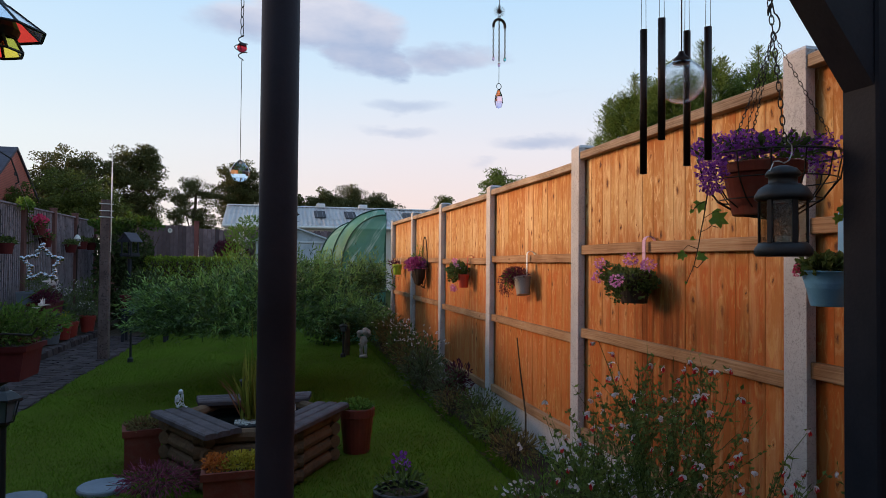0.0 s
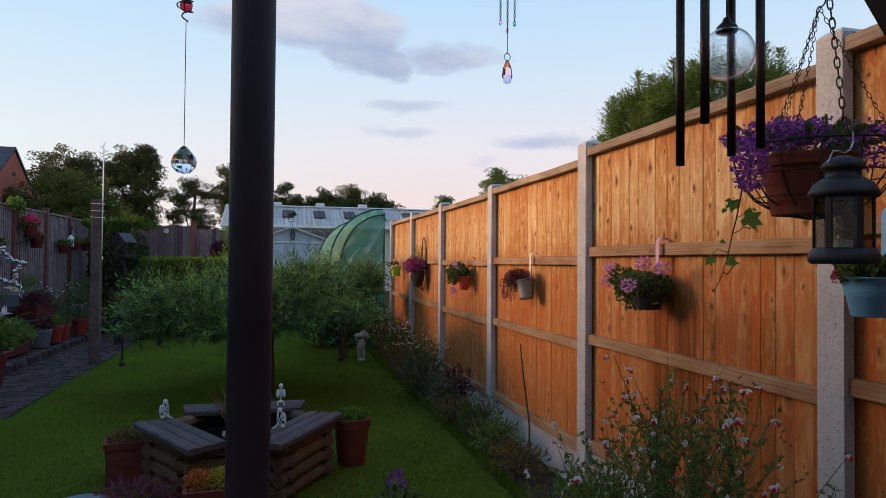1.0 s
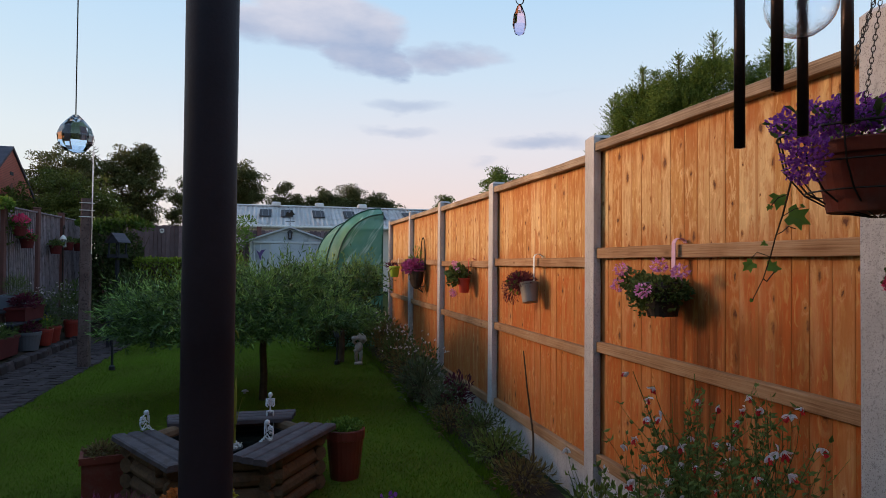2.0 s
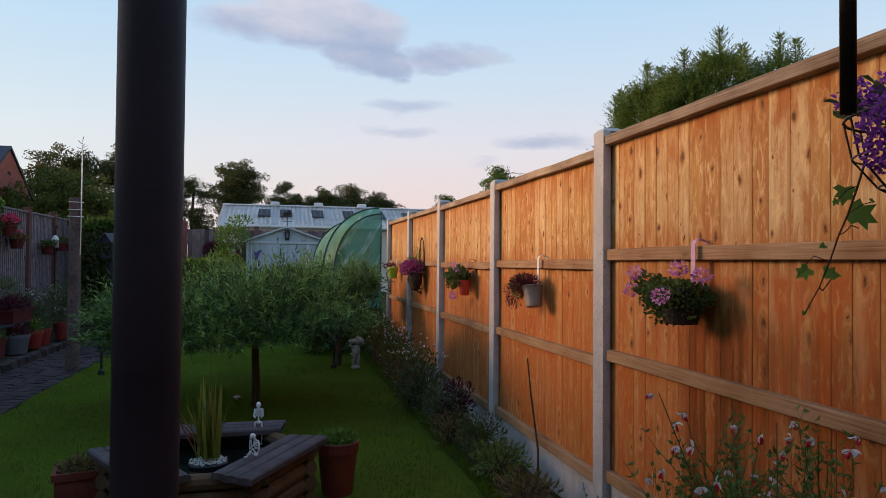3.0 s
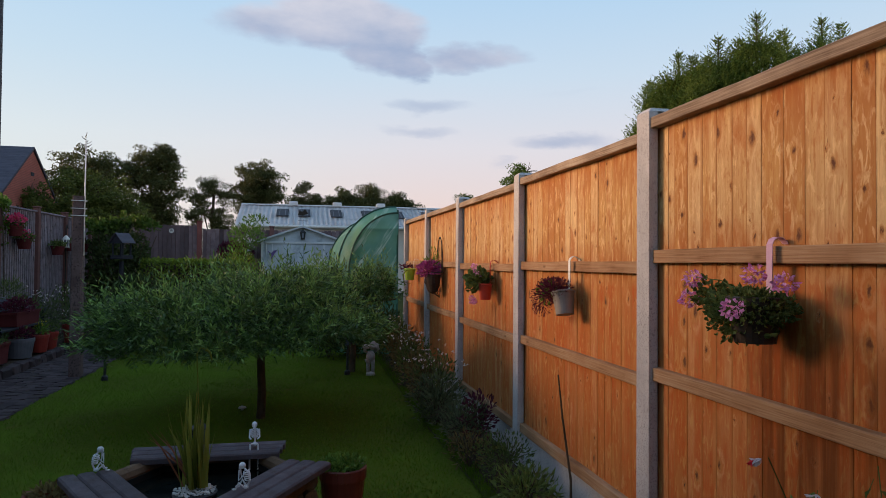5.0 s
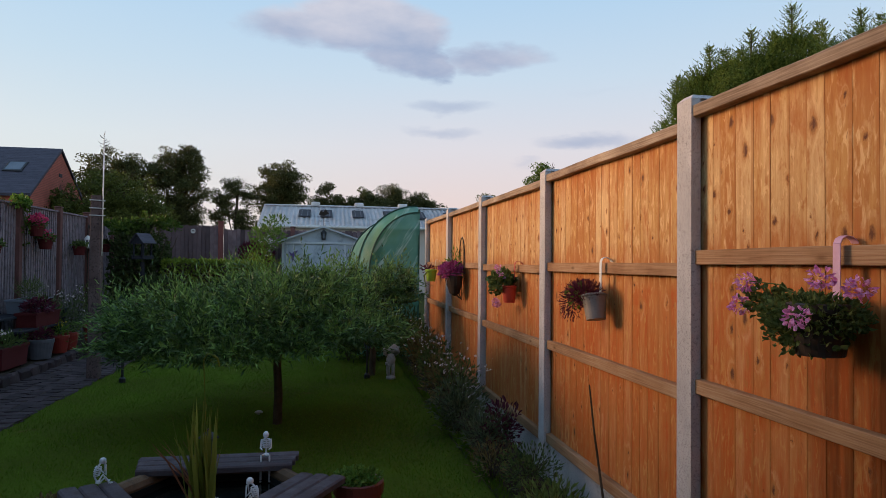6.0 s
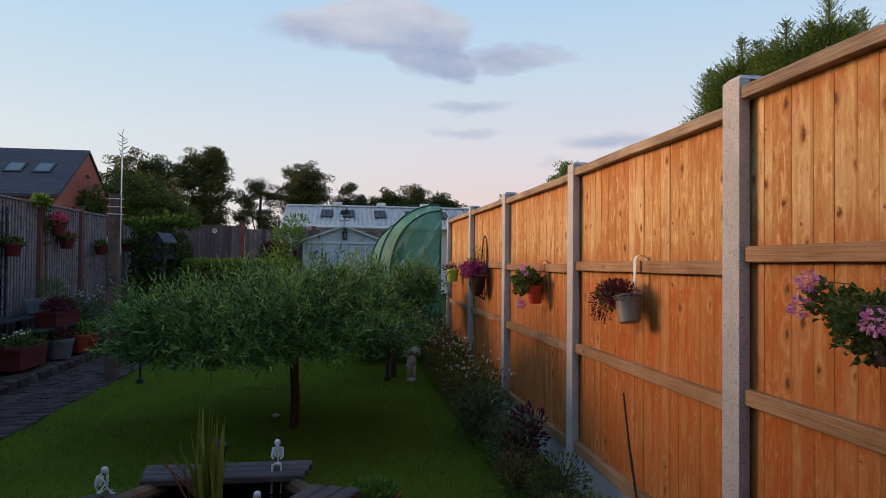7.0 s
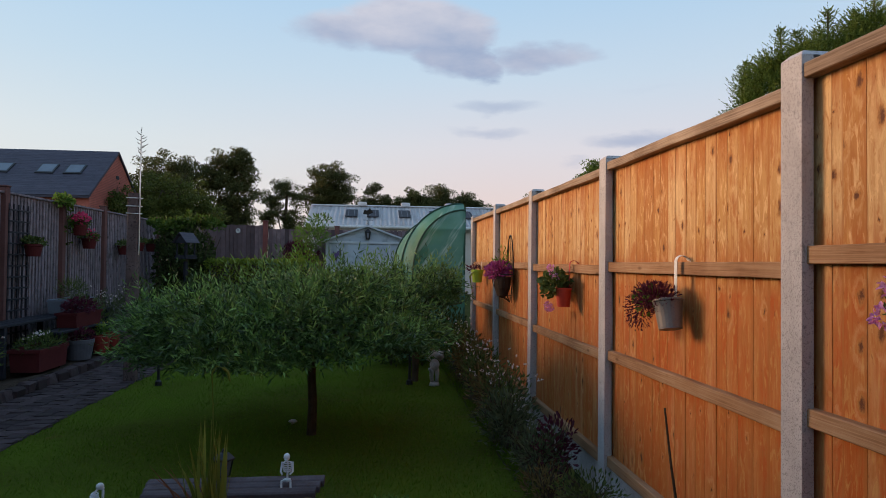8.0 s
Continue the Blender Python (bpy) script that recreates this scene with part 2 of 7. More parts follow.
    # darker lower boards: wet stain, with planter and bush shade painted in
    if damp_shade:
        low_dark = m.math("MULTIPLY", m.math("SUBTRACT", m.math("ADD", 0.72, m.math("MULTIPLY", m.noise(m.coord((0, 5, 0.8)), 1.6, 4), 0.85)), hs.outputs[2]), 5.0, True)
        streak = m.ramp(m.noise(m.coord((0, 14, 0.8), True), 1.2, 4), [(0.35, (0.15, 0.15, 0.15)), (0.6, (1, 1, 1))])
        c = m.mix(m.math("MULTIPLY", m.math("MULTIPLY", low_dark, streak), damp_shade), c, tuple(0.42 * k for k in deep))
    m.color(c)
    m.bump(m.math("ADD", m.math("SUBTRACT", gn.outputs["Fac"], m.math("MULTIPLY", core, 0.8)), m.math("MULTIPLY", halo, 0.7)), 0.55, 0.004)
    return m.m


def speckled(name, c1, c2, dark, scale=160):
    """Cast concrete with aggregate."""
    m = Mat(name, 0.88)
    m.p.inputs["Specular IOR Level"].default_value = 0.15
    v = m.coord(random_shift=True)
    a = m.noise(v, 5, 5)
    vo = m.node("ShaderNodeTexVoronoi", Scale=scale)
    m.link(v, vo.inputs["Vector"])
    s = m.node("ShaderNodeSeparateColor")
    m.link(vo.outputs["Color"], s.inputs[0])
    c = m.ramp(a, [(0.3, c1), (0.7, c2)])
    c = m.mix(m.math("MULTIPLY", m.math("GREATER_THAN", s.outputs[0], 0.86), 0.6), c, dark)
    c = m.mix(m.ramp(m.noise(v, 60, 4, 0.65), [(0.57, (0, 0, 0)), (0.68, (0.7, 0.7, 0.7))]), c, dark)
    c = m.mix(m.ramp(m.noise(m.coord((1, 1, 0.12), True), 22, 4), [(0.5, (0, 0, 0)), (0.72, (0.4, 0.4, 0.4))]), c, tuple(0.8 * k for k in c1))
    m.color(c).bump(m.math("ADD", m.noise(v, 90, 4), m.math("MULTIPLY", a, 0.5)), 0.6, 0.004)
    return m.m


def glass(name, tint=(0.95, 0.97, 1.0), rough=0.03, ior=1.45, crackle=0.0):
    m = Mat(name, rough)
    m.p.inputs["Transmission Weight"].default_value, m.p.inputs["IOR"].default_value = 1.0, ior
    m.color(tint)
    if crackle:
        v = m.node("ShaderNodeTexVoronoi", Scale=crackle)
        v.feature = "DISTANCE_TO_EDGE"
        m.link(m.coord(), v.inputs["Vector"])
        m.bump(m.ramp(v.outputs["Distance"], [(0.0, (0, 0, 0)), (0.06, (1, 1, 1))]), 0.10, 0.001)
    return m.m


BOARD = fence_wood("honey_softwood", (0.61, 0.402, 0.195), (0.50, 0.265, 0.086), (0.33, 0.090, 0.020), (0.125, 0.046, 0.022))
DAMP_BOARD = fence_wood("damp_stained_softwood", (0.61, 0.402, 0.195), (0.50, 0.265, 0.086), (0.33, 0.090, 0.020), (0.125, 0.046, 0.022), 0.9)
MOIST_SHADE_BOARD = fence_wood("moist_shaded_softwood", (0.61, 0.402, 0.195), (0.50, 0.265, 0.086), (0.33, 0.090, 0.020), (0.125, 0.046, 0.022), 0.5)
CONCRETE = speckled("aggregate_concrete", (0.42, 0.395, 0.395), (0.54, 0.515, 0.515), (0.22, 0.20, 0.20), 300)
OLD_CONCRETE = speckled("old_dark_concrete", (0.085, 0.055, 0.052), (0.155, 0.108, 0.10), (0.028, 0.02, 0.02), 70)
GREY_BOARD = surf("silvered_timber", (0.165, 0.135, 0.155), (0.325, 0.268, 0.305), 6, 80, 0.8, stain=(0.08, 0.07, 0.07))
GREY_DARK = surf("grey_brown_fence_boards", (0.13, 0.092, 0.10), (0.27, 0.195, 0.205), 5, 70, 0.85, vary=0.8)
BROWN_POST = surf("red_brown_post", (0.11, 0.052, 0.048), (0.17, 0.085, 0.078), 5, 60, 0.8)
RED_POST = surf("bright_red_brown_post", (0.17, 0.060, 0.055), (0.24, 0.088, 0.078), 5, 60, 0.8)
LOG = surf("log_end_timber", (0.095, 0.055, 0.033), (0.185, 0.112, 0.066), 7, 90, 0.8, bump=0.5, stain=(0.07, 0.045, 0.03))
CAP = surf("weathered_cap_timber", (0.060, 0.046, 0.050), (0.135, 0.106, 0.112), 9, 120, 0.75, bump=0.6, stain=(0.07, 0.048, 0.045))
DARK_WOOD = surf("charcoal_stained_timber", (0.020, 0.020, 0.027), (0.034, 0.034, 0.044), 8, 90, 0.6)
BLACK_PAINT = surf("black_gloss_paint", (0.030, 0.019, 0.023), (0.044, 0.029, 0.034), 6, 120, 0.6, bump=0.15)
BLACK_METAL = surf("black_lantern_metal", (0.013, 0.012, 0.014), (0.024, 0.023, 0.026), 12, 200, 0.5, bump=0.1)
IRON = surf("dark_wire", (0.02, 0.017, 0.015), (0.05, 0.04, 0.035), 30, 200, 0.5, metal=0.6)
SILVER = surf("silver_wire", (0.45, 0.45, 0.46), (0.65, 0.65, 0.66), 30, 200, 0.3, metal=1.0, bump=0.1)
TUBE = surf("dark_bronze_tube", (0.03, 0.017, 0.014), (0.06, 0.035, 0.028), 10, 150, 0.35, metal=0.7, bump=0.1)
TERRACOTTA = surf("terracotta", (0.14, 0.030, 0.020), (0.205, 0.050, 0.032), 7, 90, 0.7, stain=(0.15, 0.055, 0.04))
RED_PLASTIC = surf("red_plastic", (0.45, 0.035, 0.02), (0.55, 0.06, 0.03), 5, 90, 0.45, bump=0.08)
RED_DARK = surf("dark_red_clay", (0.080, 0.014, 0.015), (0.118, 0.024, 0.025), 6, 80, 0.75)
ZINC = surf("dull_zinc", (0.19, 0.17, 0.155), (0.30, 0.27, 0.25), 9, 120, 0.5, metal=0.3, bump=0.1)
ZINC_DARK = surf("dull_ringed_metal", (0.085, 0.085, 0.10), (0.14, 0.14, 0.165), 9, 120, 0.55, bump=0.1)
RED_POT = surf("red_glazed_pot", (0.22, 0.022, 0.016), (0.30, 0.036, 0.024), 6, 90, 0.5, bump=0.1)
BLUE_TIN = surf("pale_blue_tin", (0.12, 0.33, 0.56), (0.17, 0.40, 0.63), 6, 120, 0.45, bump=0.12)
LILAC = surf("pink_painted_strap", (0.55, 0.30, 0.42), (0.64, 0.38, 0.50), 8, 100, 0.5, bump=0.1)
WHITE = surf("white_paint", (0.68, 0.68, 0.66), (0.78, 0.78, 0.76), 5, 90, 0.6, bump=0.12, stain=(0.5, 0.48, 0.44))
LIME = surf("lime_green_plastic", (0.30, 0.42, 0.03), (0.38, 0.52, 0.05), 6, 90, 0.5, bump=0.1)
SOIL = surf("dark_soil", (0.04, 0.027, 0.019), (0.09, 0.062, 0.043), 9, 50, 0.95, bump=0.9, dist=0.02)
PAVING = surf("worn_paving", (0.050, 0.034, 0.036), (0.105, 0.074, 0.076), 6, 60, 0.85, bump=0.5, stain=(0.045, 0.034, 0.03), vary=0.75)
STEP_STONE = surf("blue_grey_slab", (0.15, 0.17, 0.20), (0.24, 0.26, 0.30), 6, 60, 0.75)
BONE = surf("bone_white_resin", (0.55, 0.56, 0.58), (0.74, 0.75, 0.76), 25, 160, 0.5, bump=0.3)
STATUE = surf("grey_cast_stone", (0.26, 0.235, 0.225), (0.48, 0.44, 0.42), 14, 90, 0.8)
SLATE = surf("blue_grey_slate", (0.058, 0.053, 0.070), (0.095, 0.088, 0.112), 2, 40, 0.6)
BRICK = surf("red_brick", (0.42, 0.125, 0.095), (0.56, 0.19, 0.145), 2, 30, 0.85)
MORTAR = surf("red_grey_mortar", (0.22, 0.10, 0.075), (0.30, 0.14, 0.11), 2, 40, 0.9)
METAL_ROOF = surf("pale_profiled_sheet", (0.66, 0.64, 0.65), (0.75, 0.73, 0.73), 0.6, 12, 0.55, bump=0.1, stain=(0.56, 0.53, 0.52), vary=0.0)
RENDER = surf("cream_render", (0.52, 0.48, 0.42), (0.62, 0.58, 0.52), 1.5, 30, 0.85)
SHED = surf("blue_grey_steel", (0.42, 0.48, 0.56), (0.50, 0.56, 0.64), 2, 50, 0.5, bump=0.06, stain=(0.27, 0.31, 0.36))
SHED_TRIM = surf("white_steel_trim", (0.48, 0.52, 0.57), (0.58, 0.62, 0.66), 3, 50, 0.5, bump=0.06)
DARK_GLASS = surf("dark_skylight", (0.05, 0.05, 0.058), (0.085, 0.085, 0.095), 2, 20, 0.7, bump=0.05)
PALE_GLASS = surf("sky_mirroring_pane", (0.10, 0.12, 0.15), (0.14, 0.16, 0.19), 1, 10, 0.08, bump=0.02)
BARK = surf("brown_bark", (0.05, 0.034, 0.024), (0.11, 0.078, 0.055), 12, 90, 0.9, bump=0.8, dist=0.01)
WATER = Mat("dark_pond_water", 0.06).color((0.006, 0.008, 0.007))
WATER.bump(WATER.noise(WATER.coord(), 18, 3), 0.15, 0.01)
WATER = WATER.m
PEBBLE = surf("pale_pebble", (0.45, 0.43, 0.40), (0.65, 0.63, 0.60), 30, 160, 0.6)


def thin_pane(name, tint, shine):
    """A thin sheet of window glass: clear, with a faint gloss."""
    m = Mat(name, 0.08)
    tr = m.node("ShaderNodeBsdfTransparent")
    tr.inputs[0].default_value = (*tint, 1)
    gl = m.node("ShaderNodeBsdfGlossy", Roughness=0.08)
    s = m.node("ShaderNodeMixShader", Fac=shine)
    m.link(tr.outputs[0], s.inputs[1])
    m.link(gl.outputs[0], s.inputs[2])
    m.link(s.outputs[0], m.out.inputs[0])
    return m.m


CLEAR = thin_pane("lantern_glass", (0.80, 0.78, 0.74), 0.07)
DULL_SILVER = surf("dull_silver", (0.40, 0.40, 0.43), (0.62, 0.62, 0.66), 40, 200, 0.24, metal=1.0, bump=0.05)
CRACKLE = glass("crackled_globe_glass", (0.97, 0.98, 1.0), 0.04, 1.25, 130)
CRYSTAL = glass("cut_crystal", (0.97, 0.97, 1.0), 0.0, 1.6)
PINK_CRYSTAL = glass("pink_crystal", (1.0, 0.74, 0.90), 0.02, 1.3)
TEAL_CRYSTAL = glass("teal_crystal", (0.4, 0.9, 0.85), 0.02, 1.6)
RUBY = glass("ruby_glass", (0.55, 0.03, 0.05), 0.08, 1.5)
STAIN_RED = glass("red_stained_glass", (0.95, 0.06, 0.04), 0.25, 1.2)
STAIN_AMBER = glass("amber_stained_glass", (0.9, 0.65, 0.08), 0.25, 1.2)

WILLOW = leafy("willow_leaves", (0.018, 0.040, 0.009), (0.100, 0.168, 0.042), 0.40, 0.18, 0.30)
WILLOW_TIP = leafy("young_willow_leaves", (0.085, 0.155, 0.030), (0.215, 0.335, 0.085), 0.45, 0.22, 0.2)
HEDGE = leafy("hedge_leaves", (0.10, 0.14, 0.018), (0.20, 0.26, 0.032))
BROADLEAF = leafy("distant_broad_leaves", (0.052, 0.056, 0.018), (0.115, 0.118, 0.040))
BROADLEAF_OLIVE = leafy("olive_broad_leaves", (0.056, 0.070, 0.015), (0.125, 0.145, 0.034))
CONIFER = leafy("conifer_sprays", (0.050, 0.080, 0.016), (0.165, 0.225, 0.044))
SHRUB = leafy("shrub_leaves", (0.052, 0.074, 0.024), (0.13, 0.17, 0.05))
SHRUB_BLUE = leafy("dull_green_leaves", (0.065, 0.078, 0.040), (0.135, 0.155, 0.078))
OLIVE_BROWN = leafy("olive_brown_leaves", (0.11, 0.075, 0.034), (0.21, 0.16, 0.06))
IVY = leafy("ivy_leaves", (0.04, 0.072, 0.012), (0.085, 0.135, 0.024))
FRESH_IVY = leafy("fresh_ivy_leaves", (0.11, 0.20, 0.03), (0.19, 0.31, 0.055))
DARK_IVY = leafy("dark_ivy_leaves", (0.030, 0.042, 0.016), (0.075, 0.098, 0.034))
LIGHT_LEAF = leafy("fresh_green_leaves", (0.07, 0.13, 0.02), (0.15, 0.24, 0.045))
GRASS = leafy("lawn_grass", (0.070, 0.122, 0.010), (0.106, 0.180, 0.016), 0.9)
REED = leafy("reed_leaves", (0.11, 0.13, 0.018), (0.27, 0.25, 0.045))
REED_RED = leafy("rust_red_blades", (0.16, 0.05, 0.03), (0.26, 0.10, 0.05))
BURGUNDY = leafy("burgundy_leaves", (0.06, 0.012, 0.025), (0.13, 0.03, 0.05))
MAPLE = leafy("purple_maple_leaves", (0.13, 0.025, 0.055), (0.28, 0.07, 0.12))
STONECROP = leafy("golden_stonecrop", (0.28, 0.20, 0.02), (0.42, 0.36, 0.05))
ORANGE_CROP = leafy("orange_stonecrop", (0.35, 0.09, 0.02), (0.48, 0.16, 0.04))
P_VIOLET = leafy("violet_petals", (0.20, 0.035, 0.29), (0.38, 0.11, 0.50))
P_PINK = leafy("pink_petals", (0.66, 0.20, 0.47), (0.85, 0.44, 0.70))
P_HOT = leafy("hot_pink_petals", (0.50, 0.03, 0.10), (0.68, 0.09, 0.2))
P_MAGENTA = leafy("magenta_petals", (0.26, 0.04, 0.15), (0.40, 0.08, 0.25))
P_WHITE = leafy("white_petals", (0.66, 0.54, 0.54), (0.80, 0.70, 0.69))
P_RED = leafy("red_petals", (0.55, 0.02, 0.03), (0.70, 0.06, 0.06))
P_YELLOW = leafy("yellow_petals", (0.6, 0.42, 0.03), (0.75, 0.55, 0.06))


def netting(name):
    """Woven green polythene cover: half clear, faintly gridded."""
    m = Mat(name, 0.55)
    m.p.inputs["Specular IOR Level"].default_value = 0.12
    v = m.coord()
    c = m.ramp(m.noise(v, 1.6, 4), [(0.3, (0.06, 0.20, 0.145)), (0.7, (0.17, 0.36, 0.28))])
    sp = m.node("ShaderNodeSeparateXYZ")
    m.link(v, sp.inputs[0])
    along = m.math("ADD", m.math("MULTIPLY", sp.outputs[0], 0.55), m.math("MULTIPLY", sp.outputs[2], 0.83))
    across = m.math("SUBTRACT", m.math("MULTIPLY", sp.outputs[0], 0.83), m.math("MULTIPLY", sp.outputs[2], 0.55))
    cv = m.node("ShaderNodeCombineXYZ")
    m.link(m.math("MULTIPLY", across, 7.0), cv.inputs[0])
    m.link(m.math("MULTIPLY", along, 0.7), cv.inputs[1])
    crease = m.noise(cv.outputs[0], 1.0, 4, 0.6)
    c = m.mix(m.ramp(crease, [(0.53, (0, 0, 0)), (0.64, (0.9, 0.9, 0.9))]), c, (0.56, 0.69, 0.62))
    c = m.mix(m.ramp(m.noise(v, 1.1, 3), [(0.52, (0, 0, 0)), (0.62, (0.4, 0.4, 0.4))]), c, (0.10, 0.24, 0.06))
    m.color(c)
    br = m.node("ShaderNodeTexWave", Scale=1.3, Distortion=5.0, Detail=2.0)
    m.link(m.coord((1, 1, 0.5)), br.inputs["Vector"])
    m.bump(m.math("ADD", m.noise(v, 3, 4), m.math("MULTIPLY", br.outputs["Fac"], 0.7)), 0.5, 0.03)
    t = m.node("ShaderNodeBsdfTranslucent")
    m.link(c, t.inputs[0])
    tr = m.node("ShaderNodeBsdfTransparent")
    tr.inputs[0].default_value = (0.55, 0.85, 0.68, 1)
    s = m.node("ShaderNodeMixShader", Fac=0.16)
    m.link(m.p.outputs[0], s.inputs[1])
    m.link(t.outputs[0], s.inputs[2])
    s2 = m.node("ShaderNodeMixShader", Fac=0.22)
    m.link(s.outputs[0], s2.inputs[1])
    m.link(tr.outputs[0], s2.inputs[2])
    m.link(s2.outputs[0], m.out.inputs[0])
    return m.m


NETTING = netting("green_polytunnel_cover")
HOOP = surf("green_hoop_tube", (0.015, 0.06, 0.035), (0.03, 0.09, 0.055), 8, 80, 0.4, bump=0.05)


def ground_mat(name, c1, c2, c3, dry=None):
    m = Mat(name, 0.92)
    m.p.inputs["Specular IOR Level"].default_value = 0.0
    v = m.coord()
    a, b = m.noise(v, 0.9, 5), m.noise(v, 26, 5, 0.65)
    c = m.mix(m.ramp(a, [(0.35, (0, 0, 0)), (0.7, (1, 1, 1))]), c1, c2)
    c = m.mix(m.ramp(b, [(0.35, (0, 0, 0)), (0.75, (1, 1, 1))]), c, c3)
    if dry:
        c = m.mix(m.ramp(m.noise(v, 1.7, 4), [(0.66, (0, 0, 0)), (0.76, (0.8, 0.8, 0.8))]), c, dry)
    m.color(c).bump(b, 0.7, 0.02)
    return m.m


LAWN = ground_mat("lawn_turf", (0.058, 0.062, 0.013), (0.078, 0.122, 0.012), (0.090, 0.122, 0.016), (0.14, 0.078, 0.034))
FIELD = ground_mat("rough_ground", (0.03, 0.04, 0.015), (0.05, 0.055, 0.025), (0.035, 0.05, 0.02))

# ---------------------------------------------------------------- mesh tools


def thing(name, at, label, category, group="", kind="", turn=0):
    ob = new(name)
    ob.empty_display_size = 0.05
    ob.matrix_world = pose(*at, 0, 0, turn)
    return tagged(ob, label, category, group, kind)


def link_mesh(name, me, material, parent=None, label="", smooth=False):
    ob = new(name, me)
    if material:
        for k in material if isinstance(material, (list, tuple)) else (material,):
            me.materials.append(k)
    if smooth:
        me.polygons.foreach_set("use_smooth", [True] * len(me.polygons))
    if parent:
        ob.parent = parent
    return tagged(ob, label)


def part(name, bm, material, parent=None, label="", smooth=False):
    me = bpy.data.meshes.new(name)
    bm.normal_update()
    bm.to_mesh(me)
    bm.free()
    return link_mesh(name, me, material, parent, label, smooth)


def structure(name, bm, material, label, category):
    return tagged(part(name, bm, material), label, category, "", "structure")


def box(bm, c, s, bevel=0.0, m=None):
    """A box of size s about c, with chamfered edges."""
    b2 = bmesh.new()
    bmesh.ops.create_cube(b2, size=1)
    for v in b2.verts:
        v.co = Vector((v.co.x * s[0], v.co.y * s[1], v.co.z * s[2]))
    if bevel:
        bmesh.ops.bevel(b2, geom=list(b2.edges), offset=bevel, segments=1, affect="EDGES")
    mat = Matrix.Translation(c) @ (m or Matrix())
    for v in b2.verts:
        v.co = mat @ v.co
    add(bm, b2)
    return bm


def add(bm, other):
    vs = [bm.verts.new(v.co) for v in other.verts]
    other.verts.index_update()
    for f in other.faces:
        try:
            bm.faces.new([vs[v.index] for v in f.verts])
        except ValueError:
            pass
    other.free()


def tube(bm, pts, r, seg=8, r2=None):
    """A round tube along points; r2: the radius at its end."""
    pts = [Vector(p) for p in pts]
    rings = []
    for i, p in enumerate(pts):
        d = (pts[min(i + 1, len(pts) - 1)] - pts[max(i - 1, 0)]).normalized()
        a = d.orthogonal().normalized() if not rings else (last - d * last.dot(d)).normalized()
        last = a
        b = d.cross(a)
        rr = r if r2 is None else r + (r2 - r) * i / (len(pts) - 1)
        rings.append([bm.verts.new(p + rr * (math.cos(k * math.tau / seg) * a + math.sin(k * math.tau / seg) * b)) for k in range(seg)])
    for q, w in zip(rings, rings[1:]):
        for k in range(seg):
            bm.faces.new((q[k], q[(k + 1) % seg], w[(k + 1) % seg], w[k]))
    bm.faces.new(rings[0][::-1])
    bm.faces.new(rings[-1])
    return bm


def lathe(bm, prof, seg=20, c=(0, 0, 0)):
    """A turned body from (radius, height) pairs."""
    rings = []
    for r, z in prof:
        if r < 1e-5:
            rings.append([bm.verts.new((c[0], c[1], c[2] + z))])
        else:
            rings.append([bm.verts.new((c[0] + r * math.cos(k * math.tau / seg), c[1] + r * math.sin(k * math.tau / seg), c[2] + z)) for k in range(seg)])
    for q, w in zip(rings, rings[1:]):
        for k in range(seg):
            j = (k + 1) % seg
            a = [q[k % len(q)], q[j % len(q)], w[j % len(w)], w[k % len(w)]]
            f = list(dict.fromkeys(a))
            if len(f) > 2:
                bm.faces.new(f)
    return bm


def ball(bm, c, r, sub=2, squash=(1, 1, 1)):
    b2 = bmesh.new()
    bmesh.ops.create_icosphere(b2, subdivisions=sub, radius=1)
    for v in b2.verts:
        v.co = Vector(c) + Vector((v.co.x * r * squash[0], v.co.y * r * squash[1], v.co.z * r * squash[2]))
    add(bm, b2)
    return bm


def prism(bm, outline, axis, a, b):
    """An outline (pairs) pushed from a to b along an axis."""
    def at(p, h):
        return {"x": (h, p[0], p[1]), "y": (p[0], h, p[1]), "z": (p[0], p[1], h)}[axis]
    q = [bm.verts.new(at(p, a)) for p in outline]
    w = [bm.verts.new(at(p, b)) for p in outline]
    n = len(q)
    bm.faces.new(q)
    bm.faces.new(w[::-1])
    for i in range(n):
        bm.faces.new((q[i], w[i], w[(i + 1) % n], q[(i + 1) % n]))
    bmesh.ops.recalc_face_normals(bm, faces=list(bm.faces))
    return bm


def unit(v):
    return v / np.maximum(np.linalg.norm(v, axis=1, keepdims=True), 1e-9)


